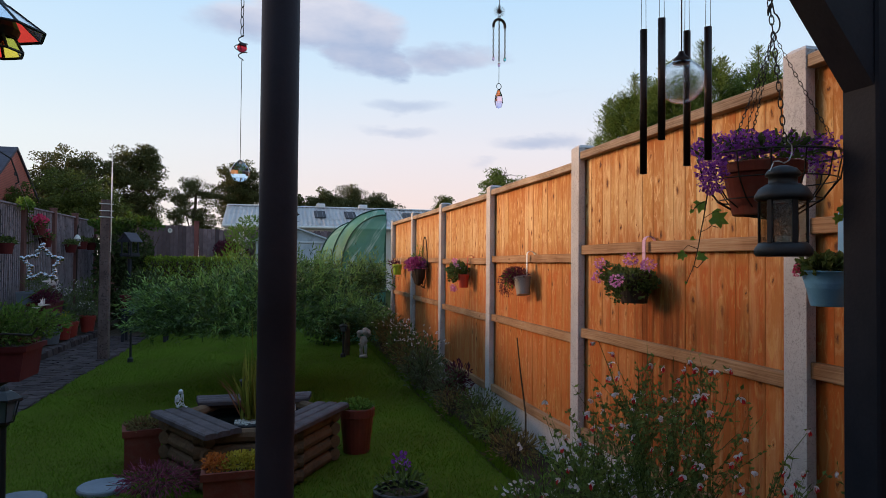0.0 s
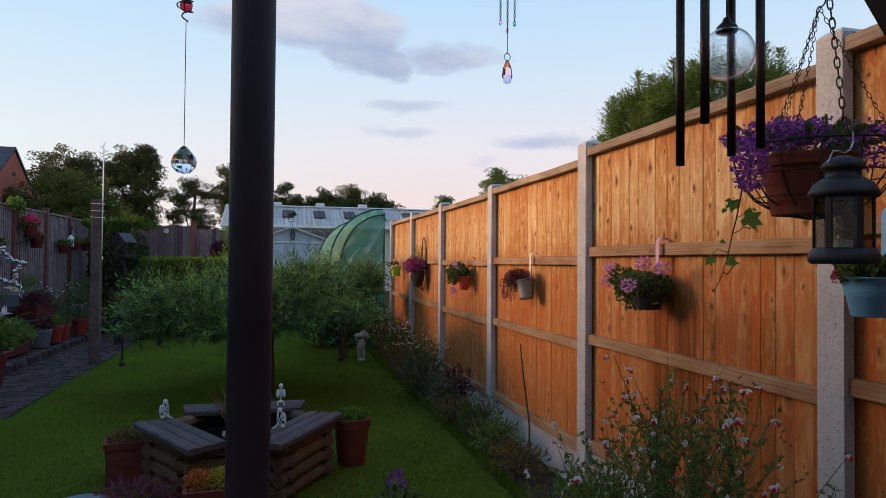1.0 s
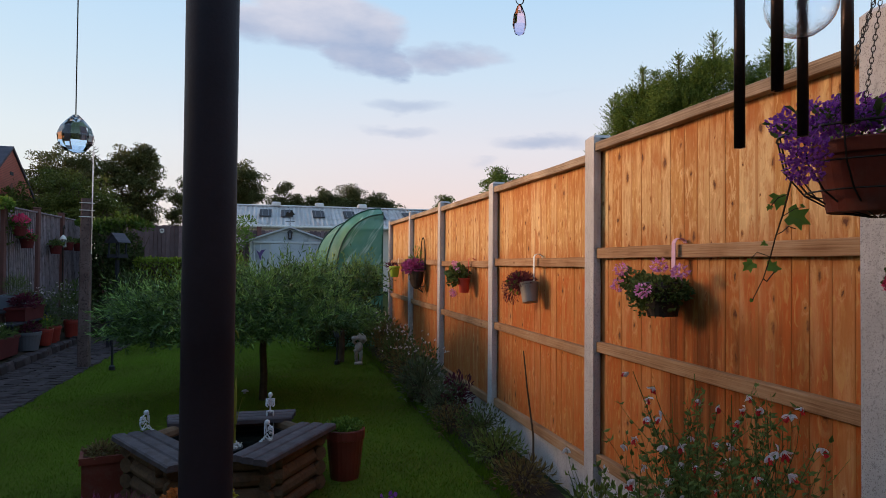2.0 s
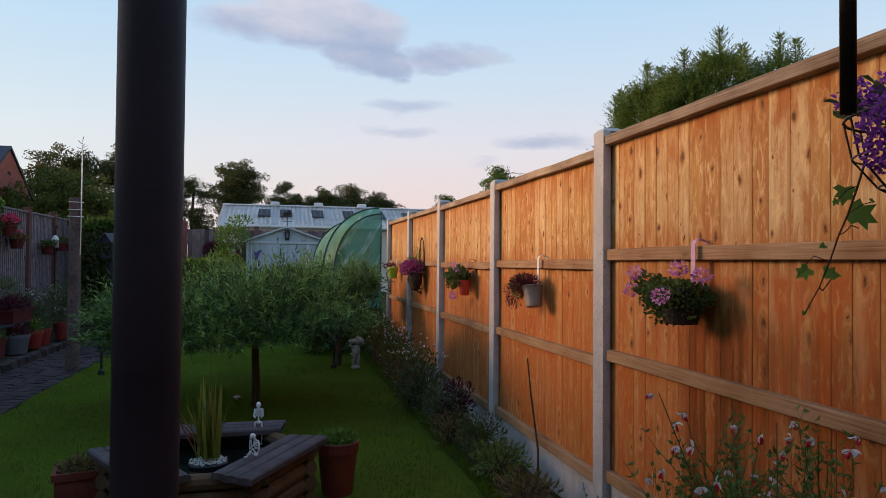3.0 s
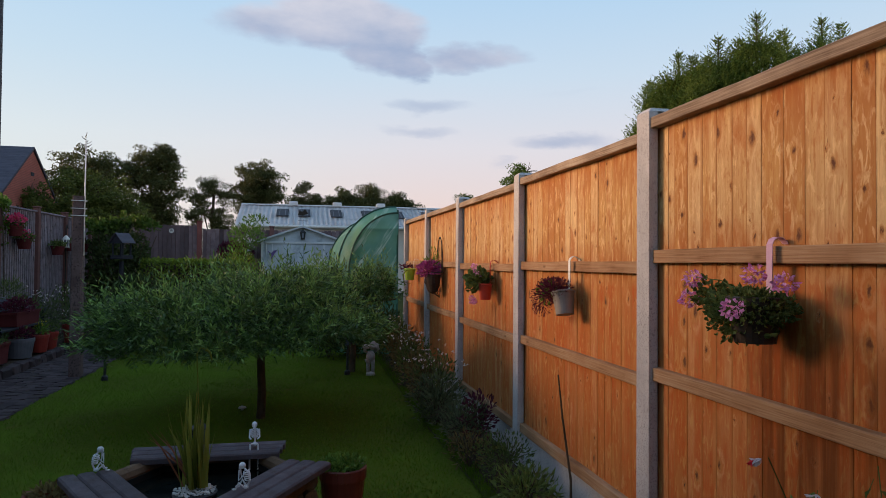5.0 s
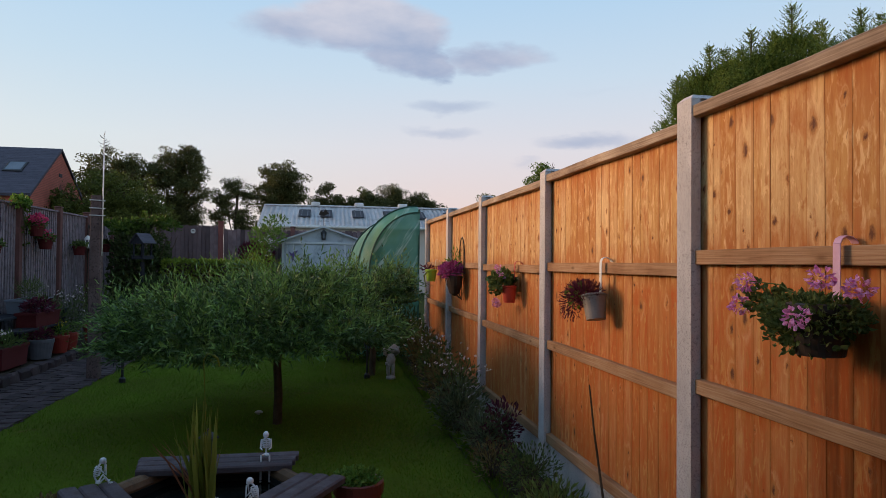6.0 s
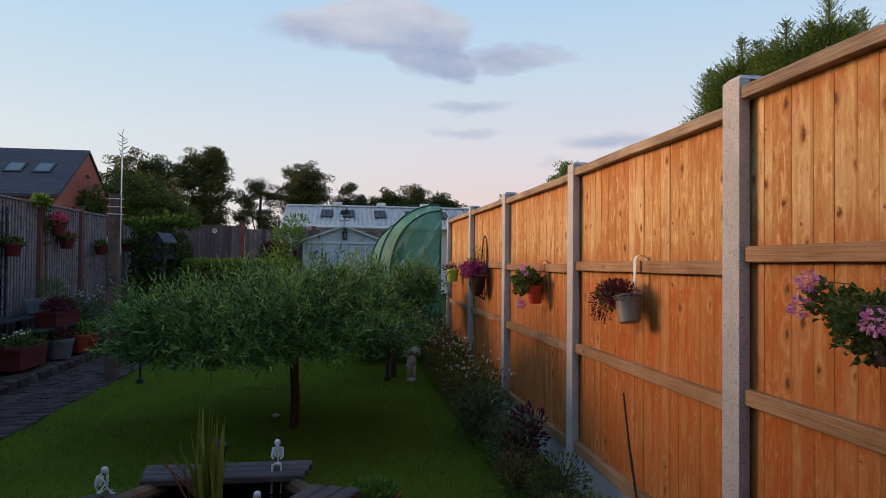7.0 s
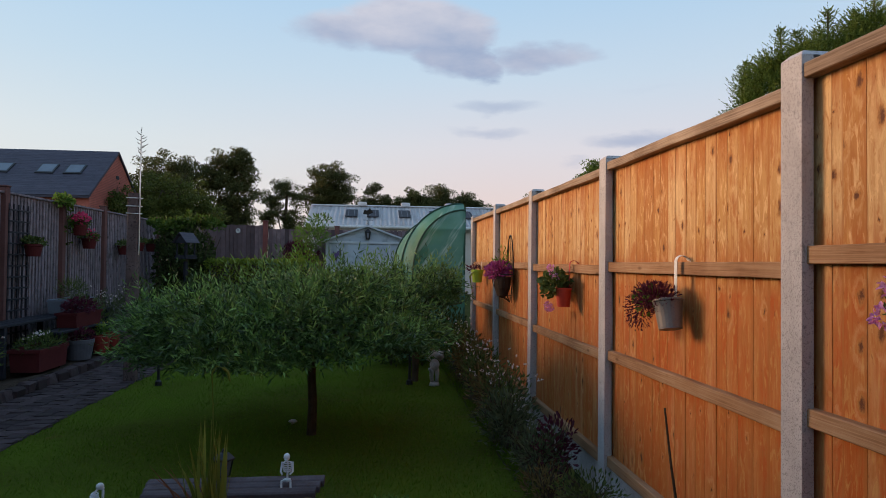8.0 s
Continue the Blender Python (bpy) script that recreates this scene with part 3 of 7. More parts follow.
def leaves(name, P, D, L, W, material, parent=None, label="", fold=0.25, curl=0.15):
    """Many small leaves in one mesh: each a folded blade from P along D."""
    P, D = np.asarray(P, float), unit(np.asarray(D, float))
    n = len(P)
    L, W = np.broadcast_to(L, n)[:, None], np.broadcast_to(W, n)[:, None]
    S = unit(np.cross(D, rng.normal(size=(n, 3))))
    N = np.cross(S, D)
    mid = P + D * L * 0.45
    V = np.stack([P, mid + S * W / 2 + N * W * fold, P + D * L - N * L * curl, mid - S * W / 2 + N * W * fold, mid], 1).reshape(-1, 3)
    if n < 1600 and float(np.median(W / L)) > 0.4:
        # broad leaves and petals get a rounded outline
        rim = [P + D * L * f + sg * S * W / 2 * g + N * W * fold * g for f, g, sg in ((0.22, 0.72, 1), (0.52, 1.0, 1), (0.82, 0.70, 1))]
        back = [P + D * L * f - S * W / 2 * g + N * W * fold * g for f, g in ((0.82, 0.70), (0.52, 1.0), (0.22, 0.72))]
        V = np.stack([P] + rim + [P + D * L - N * L * curl] + back + [mid], 1).reshape(-1, 3)
        base = np.arange(n)[:, None] * 9
        F = np.concatenate([base + [k, (k + 1) % 8, 8] for k in range(8)], 1).reshape(-1, 3)
        me = bpy.data.meshes.new(name)
        me.from_pydata(V.tolist(), [], F.tolist())
        return tagged(link_mesh(name, me, material, parent, label), "", "", "", "stuff" if n > 12 and name != "crown" else "")
    base = np.arange(n)[:, None] * 5
    F = np.concatenate([base + [0, 1, 4], base + [1, 2, 4], base + [2, 3, 4], base + [3, 0, 4]], 1).reshape(-1, 3)
    me = bpy.data.meshes.new(name)
    me.from_pydata(V.tolist(), [], F.tolist())
    return tagged(link_mesh(name, me, material, parent, label), "", "", "", "stuff" if n > 12 and name != "crown" else "")


def blades(name, P, T, W, material, parent=None, label=""):
    """Grass-like blades from P to tip T, as single bent strips."""
    P, T = np.asarray(P, float), np.asarray(T, float)
    n = len(P)
    W = np.broadcast_to(W, n)[:, None]
    D = unit(T - P)
    S = unit(np.cross(D, rng.normal(size=(n, 3)))) * W / 2
    M = P * 0.45 + T * 0.55 + np.array([0, 0, 1]) * np.linalg.norm(T - P, axis=1, keepdims=True) * 0.08
    V = np.stack([P - S, P + S, M + S * 0.8, T, M - S * 0.8], 1).reshape(-1, 3)
    b = np.arange(n)[:, None] * 5
    me = bpy.data.meshes.new(name)
    me.from_pydata(V.tolist(), [], (b + [0, 1, 2, 4]).tolist() + (b + [4, 2, 3]).tolist())
    return tagged(link_mesh(name, me, material, parent, label), "", "", "", "stuff")


def sphere_dirs(n):
    return unit(rng.normal(size=(n, 3)))


def blob(n, c, r, power=0.5):
    """Points spread in an oval, thicker towards its skin."""
    d = sphere_dirs(n)
    return np.asarray(c) + d * np.asarray(r) * (rng.random((n, 1)) ** (power / 1.5)), d


def rows_board(w, h, t0, t1):
    """A feather-edged board: thick on one side, thin on the other, facing -x."""
    bm = bmesh.new()
    prism(bm, [(0, -w / 2), (0, w / 2), (-t1, w / 2), (-t0, -w / 2)], "z", 0, h)
    return bm

# ---------------------------------------------------------------- ground and setting


def flat(name, x0, x1, y0, y1, z, material, label, category, cuts=1, rough=0.0):
    bm = bmesh.new()
    nx, ny = max(1, int(cuts * (x1 - x0))), max(1, int(cuts * (y1 - y0)))
    g = [[bm.verts.new((x0 + (x1 - x0) * i / nx, y0 + (y1 - y0) * j / ny, z + rough * noise.noise(Vector((i * 0.37, j * 0.37, 3.1))))) for j in range(ny + 1)] for i in range(nx + 1)]
    for i in range(nx):
        for j in range(ny):
            bm.faces.new((g[i][j], g[i + 1][j], g[i + 1][j + 1], g[i][j + 1]))
    return structure(name, bm, material, label, category)


flat("ground", -2500, 2500, -2500, 2500, -0.03, FIELD, "rough grassy ground reaching the horizon", "ground", 0.004)
flat("lawn", -2.36, 1.55, 2.2, 18.2, 0.0, LAWN, "short mown green lawn in evening shade", "lawn", 6, 0.012)
flat("flower_bed", 1.50, 1.92, 0.4, 12.0, 0.014, SOIL, "narrow bed of dark soil beside the fence", "soil bed", 8, 0.05)
flat("patio", -4.2, 1.95, -1.6, 2.2, 0.0, PAVING, "worn patio paving under the porch", "paving", 2, 0.004)
flat("raised_bed", -4.1, -3.28, 3.0, 17.5, 0.10, SOIL, "dark planted bank between path and fence", "soil bed", 5, 0.07)


def grass():
    n = 130000
    y = 3.6 + 11.5 * rng.random(n) ** 1.5
    x = -2.38 + 3.98 * rng.random(n)
    P = np.stack([x, y, np.full(n, -0.005)], 1)
    h = 0.012 + 0.020 * rng.random(n)
    edge = rng.random(n) < 0.10
    P[edge, 0] = 1.50 + np.abs(rng.normal(0, 0.06, edge.sum()))
    P[edge, 2] = 0.01
    h = np.where(edge, h * 1.7, h)
    T = P + np.stack([rng.normal(0, 0.012, n), rng.normal(0, 0.012, n), h], 1)
    ob = blades("grass", P, T, 0.0022 + 0.0016 * rng.random(n), GRASS)
    tagged(ob, "short green lawn grass blades", "grass", "", "stuff")


grass()

# ---------------------------------------------------------------- new closeboard fence with concrete posts
POSTS = [(-1.68, 2.34), (0.24, 2.33), (2.165, 2.30), (4.135, 2.25), (6.045, 2.19), (7.985, 2.19), (9.785, 2.21), (11.57, 2.20)]
BAYS = [2.30, 2.26, 2.20, 2.145, 2.125, 2.14, 2.15]      # panel tops between the posts


def concrete_post(y, top):
    post = thing("concrete_post", (2.031, y, 0), "pale speckled concrete fence post with slotted sides", "fence post", "concrete fence posts")
    bm = bmesh.new()
    w, d = 0.058, 0.066
    prism(bm, [(-d, -w), (-d, w), (-0.022, w), (-0.022, w - 0.022), (0.03, w - 0.022), (0.03, w), (d, w), (d, -w), (0.03, -w), (0.03, -w + 0.022), (-0.022, -w + 0.022), (-0.022, -w)], "z", -0.1, top - 0.02)
    q = [bm.verts.new(p) for p in ((-d, -w, top - 0.0195), (-d, w, top - 0.0195), (d, w, top - 0.0195), (d, -w, top - 0.0195))]
    e = [bm.verts.new(p) for p in ((-d + 0.02, -w + 0.02, top), (-d + 0.02, w - 0.02, top), (d - 0.02, w - 0.02, top), (d - 0.02, -w + 0.02, top))]
    bm.faces.new(e)
    bm.faces.new(q)
    for i in range(4):
        bm.faces.new((q[i], q[(i + 1) % 4], e[(i + 1) % 4], e[i]))
    bmesh.ops.recalc_face_normals(bm, faces=list(bm.faces))
    part("post", bm, CONCRETE, post)


for y, top in POSTS:
    concrete_post(y, top)

BOARD_H = 1.866


def board_mesh(w, material):
    bm = rows_board(w + 0.012, BOARD_H, 0.0112, 0.0098)
    me = bpy.data.meshes.new("board")
    bm.to_mesh(me)
    bm.free()
    me.materials.append(material)
    return me


BOARD_WIDTHS = (0.085, 0.095, 0.102, 0.112)
BOARD_MESHES = [board_mesh(w, BOARD) for w in BOARD_WIDTHS]
DAMP_MESHES = [board_mesh(w, DAMP_BOARD) for w in BOARD_WIDTHS]      # under the watered planter
MOIST_SHADE_MESHES = [board_mesh(w, MOIST_SHADE_BOARD) for w in BOARD_WIDTHS]    # beside it, stain and shade both painted in


def fence_panel(y0, y1, top):
    bottom = top - 1.92
    panel = thing("wooden_fence", (2.03, (y0 + y1) / 2, bottom), "honey-coloured closeboard timber fence between concrete posts", "fence", "closeboard fence panels")
    half = (y1 - y0) / 2 - 0.04
    for name, z0, h, d0, lab in (("rail", 0.0, 0.065, 0.046, ""), ("rail", 0.668, 0.062, 0.046, ""), ("rail", 1.225, 0.062, 0.046, ""), ("capping", 1.869, 0.051, 0.058, "weathered grey-brown capping rail")):
        bm = bmesh.new()
        L = half * 2
        n = 8
        sag = [0.004 * noise.noise(Vector((k * 0.7, y0, z0 * 3))) for k in range(n + 1)]
        ring = []
        for k in range(n + 1):
            yy = -half + L * k / n
            ring.append([bm.verts.new((x, yy, z0 + zz + sag[k])) for x, zz in ((-d0, 0.003), (-d0 + 0.003, 0), (0.004, 0), (0.004, h), (-d0 + 0.004, h), (-d0, h - 0.004))])
        for q, w in zip(ring, ring[1:]):
            for k in range(6):
                bm.faces.new((q[k], w[k], w[(k + 1) % 6], q[(k + 1) % 6]))
        bm.faces.new(ring[0])
        bm.faces.new(ring[-1][::-1])
        bmesh.ops.recalc_face_normals(bm, faces=list(bm.faces))
        part(name, bm, CAP_Y if name == "capping" else RAIL_Y, panel, lab)
    y = -half
    while y < half - 0.02:
        k = rnd.randrange(4)
        w = BOARD_WIDTHS[k]
        if y + w > half:
            k, w = 0, BOARD_WIDTHS[0]
        ob = new("board", BOARD_MESHES[k])
        off = (y0 + y1) / 2 + y + w / 2 - 3.16
        if -0.25 < off < 0.17:
            ob.data = DAMP_MESHES[k]
        elif -0.80 < off <= -0.25 or 0.17 <= off < 0.30:
            ob.data = MOIST_SHADE_MESHES[k]
        ob.parent = panel
        ob.location = (rnd.uniform(0.0, 0.0012) + 0.004, min(y + w / 2, half - w / 2), 0.005)
        ob.rotation_euler = (rnd.uniform(-0.0015, 0.0015), 0, rnd.uniform(-0.004, 0.004))
        y += w


def rail_wood(name, tones):
    """Sawn wood with the grain along y."""
    m = Mat(name, 0.7)
    m.p.inputs["Specular IOR Level"].default_value = 0.12
    v = m.coord((9, 1.4, 75), True)
    g = m.noise(v, 2.2, 5, 0.6, 0.6)
    patch = m.noise(m.coord((1, 1, 1), True), 2.5, 4)
    c = m.ramp(m.math("ADD", m.math("MULTIPLY", g, 0.5), m.math("MULTIPLY", patch, 0.5)), [(0.36, tones[0]), (0.5, tones[1]), (0.64, tones[2])])
    kn = m.node("ShaderNodeTexVoronoi", Scale=1.0)
    m.link(m.coord((0, 3.2, 9.0), True), kn.inputs["Vector"])
    k = m.math("SUBTRACT", 1.0, m.math("DIVIDE", kn.outputs["Distance"], 0.12), True)
    c = m.mix(k, c, (0.11, 0.05, 0.02))
    m.color(c).bump(g, 0.4, 0.003)
    return m.m


RAIL_Y = rail_wood("sawn_rail_wood", ((0.20, 0.095, 0.045), (0.33, 0.185, 0.098), (0.43, 0.275, 0.165)))
CAP_Y = rail_wood("weathered_capping_wood", ((0.14, 0.09, 0.058), (0.28, 0.20, 0.14), (0.42, 0.325, 0.24)))
for (y0, _), (y1, _), top in zip(POSTS, POSTS[1:], BAYS):
    fence_panel(y0, y1, top)
    gb = thing("gravel_board", (2.035, (y0 + y1) / 2, 0), "grey concrete gravel board under the fence panel", "gravel board", "gravel boards")
    bm = bmesh.new()
    box(bm, (0, 0, (top - 1.925) / 2 - 0.05), (0.05, y1 - y0 - 0.125, top - 1.925 + 0.1), 0.006)
    part("slab", bm, CONCRETE, gb)

# ---------------------------------------------------------------- porch over the patio


def porch():
    post = thing("porch_post", (1.511, 1.385, 0), "charcoal-stained square timber porch post with a brace", "porch post")
    bm = bmesh.new()
    box(bm, (0, 0, 1.1), (0.11, 0.11, 2.2), 0.006)
    part("post", bm, DARK_WOOD, post)
    bm = bmesh.new()
    prism(bm, [(-0.055, 1.90), (-0.29, 2.215), (-0.12, 2.215), (-0.055, 2.12)], "y", -0.045, 0.045)
    part("brace", bm, DARK_WOOD, post)
    beam = thing("porch_beam", (-0.6, 1.385, 2.2), "charcoal timber beam along the porch front", "beam")
    bm = bmesh.new()
    box(bm, (0, 0, 0.085), (4.6, 0.10, 0.17), 0.006)
    part("beam", bm, DARK_WOOD, beam)
    for x in (-2.4, -1.6, -0.8, 0.0, 0.8, 1.6):
        r = thing("rafter", (x, 0.2, 2.37), "dark timber rafter of the open porch", "rafter", "porch rafters")
        bm = bmesh.new()
        prism(bm, [(-1.75, 0.20), (1.72, 0.0), (1.72, 0.20), (-1.75, 0.355)], "x", -0.03, 0.03)
        part("timber", bm, DARK_WOOD, r)
    # house wall out of view, kept pale to bounce light onto the porch
    wall = bmesh.new()
    box(wall, (-0.6, -1.72, 1.5), (7.2, 0.22, 5.0), 0)
    structure("wall_house", wall, RENDER, "plain unseen house wall behind the patio, cream to bounce light", "wall")
    # unseen wall added to keep the low sun off the near fence
    wall = bmesh.new()
    box(wall, (-5.1, 2.75, 1.92), (0.22, 8.7, 3.84), 0)
    structure("wall_neighbour", wall, RENDER, "plain unseen cream wall added to shade the near fence", "wall")
    pole = thing("round_pole", (0.0, 1.957, 0), "thick black painted round pole standing on the patio edge", "pole")
    bm = bmesh.new()
    lathe(bm, [(0, 0), (0.08, 0), (0.08, 0.012), (0.0542, 0.02), (0.0542, 1.3), (0.0547, 1.305), (0.0542, 1.31), (0.0542, 2.56), (0, 2.56)], 40)
    part("shaft", bm, BLACK_PAINT, pole, smooth=True)


porch()

# ---------------------------------------------------------------- pots and plants


def pot_shape(r, h, taper=0.72, rim=0.12, seg=24):
    bm = bmesh.new()
    rb = r * taper
    lathe(bm, [(0, 0), (rb, 0), (rb + (r - rb) * (1 - rim) - 0.004, h * (1 - rim * 1.6)), (r, h * (1 - rim * 1.6) + 0.003), (r, h - 0.004), (r - 0.006, h), (r - 0.018, h), (r - 0.022, h * 0.86), (0, h * 0.86)], seg)
    return bm


def soil_disc(parent, r, z):
    bm = bmesh.new()
    lathe(bm, [(r, 0), (r * 0.6, 0.012), (0, 0.018)], 16, (0, 0, z))
    part("soil", bm, SOIL, parent)


def tuft(parent, n, c, r, size, width, material, name="foliage", label="", up=0.5, power=0.7):
    """Leaves about an oval, pointing out and up."""
    P, d = blob(n, c, r, power)
    D = d + np.array([0, 0, up]) + rng.normal(0, 0.45, (n, 3))
    return leaves(name, P, D, size * (0.6 + 0.8 * rng.random(n)), width * (0.7 + 0.6 * rng.random(n)), material, parent, label)


def potted(at, r, h, pot_mat, plant, label, category="potted plant", taper=0.72, group=""):
    """plant: rows of (count, centre, radii, leaf, width, material, part name)."""
    p = thing("potted_plant", at, label, category, group)
    part("pot", pot_shape(r, h, taper), pot_mat, p, smooth=False)
    soil_disc(p, r * 0.9, h * 0.87)
    for n, c, rr, s, w, m, nm in plant:
        tuft(p, n, c, rr, s, w, m, nm)
    return p


def trough(at, sx, sy, h, material, plant, label, turn=0):
    p = thing("planter_trough", at, label, "planter", "", "", turn)
    bm = bmesh.new()
    t, k = 0.018, 0.9
    def ring(a, b, z):
        return [bm.verts.new((x, y, z)) for x, y in ((-a, -b), (a, -b), (a, b), (-a, b))]
    rings = [ring(sx * k / 2, sy * k / 2, 0), ring(sx / 2 - 0.01, sy / 2 - 0.01, h * 0.84), ring(sx / 2 + 0.004, sy / 2 + 0.004, h * 0.85), ring(sx / 2 + 0.004, sy / 2 + 0.004, h), ring(sx / 2 - t, sy / 2 - t, h), ring(sx / 2 - t - 0.01, sy / 2 - t - 0.01, h * 0.82)]
    bm.faces.new(rings[0][::-1])
    for q, w in zip(rings, rings[1:]):
        for i in range(4):
            bm.faces.new((q[i], q[(i + 1) % 4], w[(i + 1) % 4], w[i]))
    bm.faces.new(rings[-1])
    part("box", bm, material, p)
    bm = bmesh.new()
    box(bm, (0, 0, h * 0.84), (sx - 2 * t - 0.012, sy - 2 * t - 0.012, 0.02))
    part("soil", bm, SOIL, p)
    for n, c, rr, s, w, m, nm in plant:
        tuft(p, n, c, rr, s, w, m, nm)
    return p


def petals(parent, centres, r, material, name="flower", k=6, label=""):
    """Flower heads: rosettes of petals about each centre."""
    for c in centres:
        n = k * 7
        d = sphere_dirs(n)
        leaves(name, np.asarray(c) + d * r * np.array([0.62, 0.62, 0.5]), d + rng.normal(0, 0.7, (n, 3)), r * (0.26 + 0.24 * rng.random(n)), r * 0.26, material, parent, label, 0.1, 0.2)


def strap(parent, x0, z_rail, drop, material, width=0.025):
    """A flat bracket that hooks over a rail and holds a pot in front of it."""
    bm = bmesh.new()
    path = [(0.04, 0.003), (0.03, 0.018), (0.014, 0.028), (-0.004, 0.030), (-0.02, 0.022), (-0.028, 0.006), (-0.03, -drop)]
    for (a, b), (c, d) in zip(path, path[1:]):
        m0, m1 = Vector((x0 + a, 0, z_rail + b)), Vector((x0 + c, 0, z_rail + d))
        n = Vector((m1.z - m0.z, 0, -(m1.x - m0.x))).normalized() * 0.0012
        v = [bm.verts.new(q + s * n + Vector((0, e * width / 2, 0))) for q in (m0, m1) for s in (1, -1) for e in (1, -1)]
        for f in ((0, 1, 5, 4), (2, 6, 7, 3), (0, 4, 6, 2), (1, 3, 7, 5), (0, 2, 3, 1), (4, 5, 7, 6)):
            bm.faces.new([v[i] for i in f])
    bmesh.ops.recalc_face_normals(bm, faces=list(bm.faces))
    part("bracket", bm, material, parent)


def fence_pots():
    # pink trailing pelargonium, pink strap
    p = thing("hanging_planter", (1.90, 3.25, 1.23), "dark pot of pink trailing pelargonium hooked on the fence rail", "hanging planter")
    strap(p, 0.088, 0.337, 0.17, LILAC, 0.03)
    part("pot", pot_shape(0.095, 0.16), surf("brown_plastic", (0.03, 0.02, 0.016), (0.05, 0.035, 0.03), 5, 80, 0.5), p)
    soil_disc(p, 0.08, 0.14)
    tuft(p, 1900, (0.0, 0.03, 0.12), (0.12, 0.20, 0.065), 0.020, 0.018, SHRUB, "foliage", "", 0.3, 0.8)
    tuft(p, 110, (0, 0.25, 0.15), (0.06, 0.10, 0.06), 0.024, 0.02, SHRUB, "foliage")
    tuft(p, 420, (-0.03, 0.03, 0.06), (0.10, 0.14, 0.055), 0.020, 0.018, SHRUB, "foliage")
    bm = bmesh.new()
    for e in ((-0.06, 0.27, 0.22), (-0.05, 0.33, 0.14), (-0.08, -0.10, 0.23), (-0.12, -0.08, 0.12), (-0.05, 0.12, -0.02), (-0.05, 0.2, 0.02)):
        tube(bm, [(0, 0.02, 0.15), (e[0] * 0.5, e[1] * 0.55, e[2] * 0.6 + 0.08), e], 0.0022, 5)
    tagged(part("stem", bm, SHRUB, p), "", "", "", "stuff")
    petals(p, [(-0.06, 0.27, 0.215), (-0.05, 0.32, 0.135), (-0.16, -0.10, 0.125), (-0.08, -0.10, 0.235), (-0.02, -0.17, 0.21)], 0.046, P_PINK, "flower", 9, "pink pelargonium head")
    # burgundy plant in a zinc pot, white strap
    p = thing("hanging_planter", (1.915, 5.0, 1.18), "zinc pot of burgundy-leaved plants hooked on the fence", "hanging planter")
    strap(p, 0.07, 0.332, 0.18, WHITE, 0.028)
    ob = part("pot", pot_shape(0.073, 0.145, 0.74, 0.065), ZINC, p)
    ob.location, ob.rotation_euler = (0, -0.035, 0.01), (-0.24, 0, 0)
    tuft(p, 1700, (-0.03, 0.07, 0.155), (0.10, 0.15, 0.075), 0.022, 0.007, BURGUNDY, "foliage", "", 0.5, 0.8)
    tuft(p, 420, (-0.06, 0.20, 0.09), (0.07, 0.07, 0.11), 0.020, 0.007, BURGUNDY, "foliage", "trailing burgundy shoots", -0.4)
    tuft(p, 90, (-0.04, 0.10, 0.14), (0.08, 0.1, 0.06), 0.03, 0.015, LIGHT_LEAF, "foliage")
    # red pot with pink flowers
    p = thing("hanging_planter", (1.912, 6.71, 1.18), "bright red pot of trailing pink flowers on the fence", "hanging planter")
    strap(p, 0.073, 0.312, 0.17, RED_PLASTIC, 0.026)
    part("pot", pot_shape(0.064, 0.14, 0.72, 0.062), RED_PLASTIC, p)
    soil_disc(p, 0.053, 0.12)
    tuft(p, 260, (-0.03, 0.11, 0.16), (0.10, 0.15, 0.09), 0.045, 0.036, SHRUB, "foliage")
    tuft(p, 50, (-0.04, 0.30, 0.10), (0.05, 0.1, 0.04), 0.04, 0.03, SHRUB, "foliage")
    petals(p, [(-0.05, 0.18, 0.29), (-0.05, 0.13, 0.25), (-0.06, 0.15, -0.02), (-0.06, 0.21, 0.0), (-0.05, 0.24, -0.03), (-0.05, 0.02, 0.22)], 0.036, P_PINK, "flower", 9, "pale pink flower cluster")
    # half-round wire wall basket
    p = thing("wall_basket", (1.98, 8.92, 1.08), "half-round wire wall basket of magenta flowers with hooped back", "wall basket")
    bm = bmesh.new()
    tube(bm, [(0.0, 0.17 * math.cos(a), 0.30 + 0.42 * math.sin(a)) for a in np.linspace(0, math.pi, 15)], 0.006, 6)
    tube(bm, [(-0.20 * math.sin(a), 0.18 * math.cos(a), 0.30) for a in np.linspace(0, math.pi, 13)], 0.005, 6)
    tube(bm, [(-0.12 * math.sin(a), 0.11 * math.cos(a), 0.08) for a in np.linspace(0, math.pi, 11)], 0.004, 6)
    for a in np.linspace(0.1, math.pi - 0.1, 8):
        tube(bm, [(-0.2 * math.sin(a), 0.18 * math.cos(a), 0.30), (-0.18 * math.sin(a), 0.165 * math.cos(a), 0.18), (-0.12 * math.sin(a), 0.11 * math.cos(a), 0.08), (0, 0, 0)], 0.003, 5)
    for yy in (-0.09, 0.0, 0.09):
        tube(bm, [(0, yy, 0.0), (0, yy, 0.30 + 0.42 * math.sqrt(1 - (yy / 0.17) ** 2))], 0.003, 5)
    part("wire_basket", bm, IRON, p)
    bm = bmesh.new()
    lathe(bm, [(0, 0.04), (0.09, 0.07), (0.14, 0.16), (0.155, 0.27), (0, 0.28)], 16, (-0.085, 0, 0))
    for v in bm.verts:
        v.co.x = -0.085 + (v.co.x + 0.085) * 0.6
    part("liner", bm, surf("coir_liner", (0.03, 0.02, 0.015), (0.06, 0.04, 0.03), 12, 120, 0.95), p)
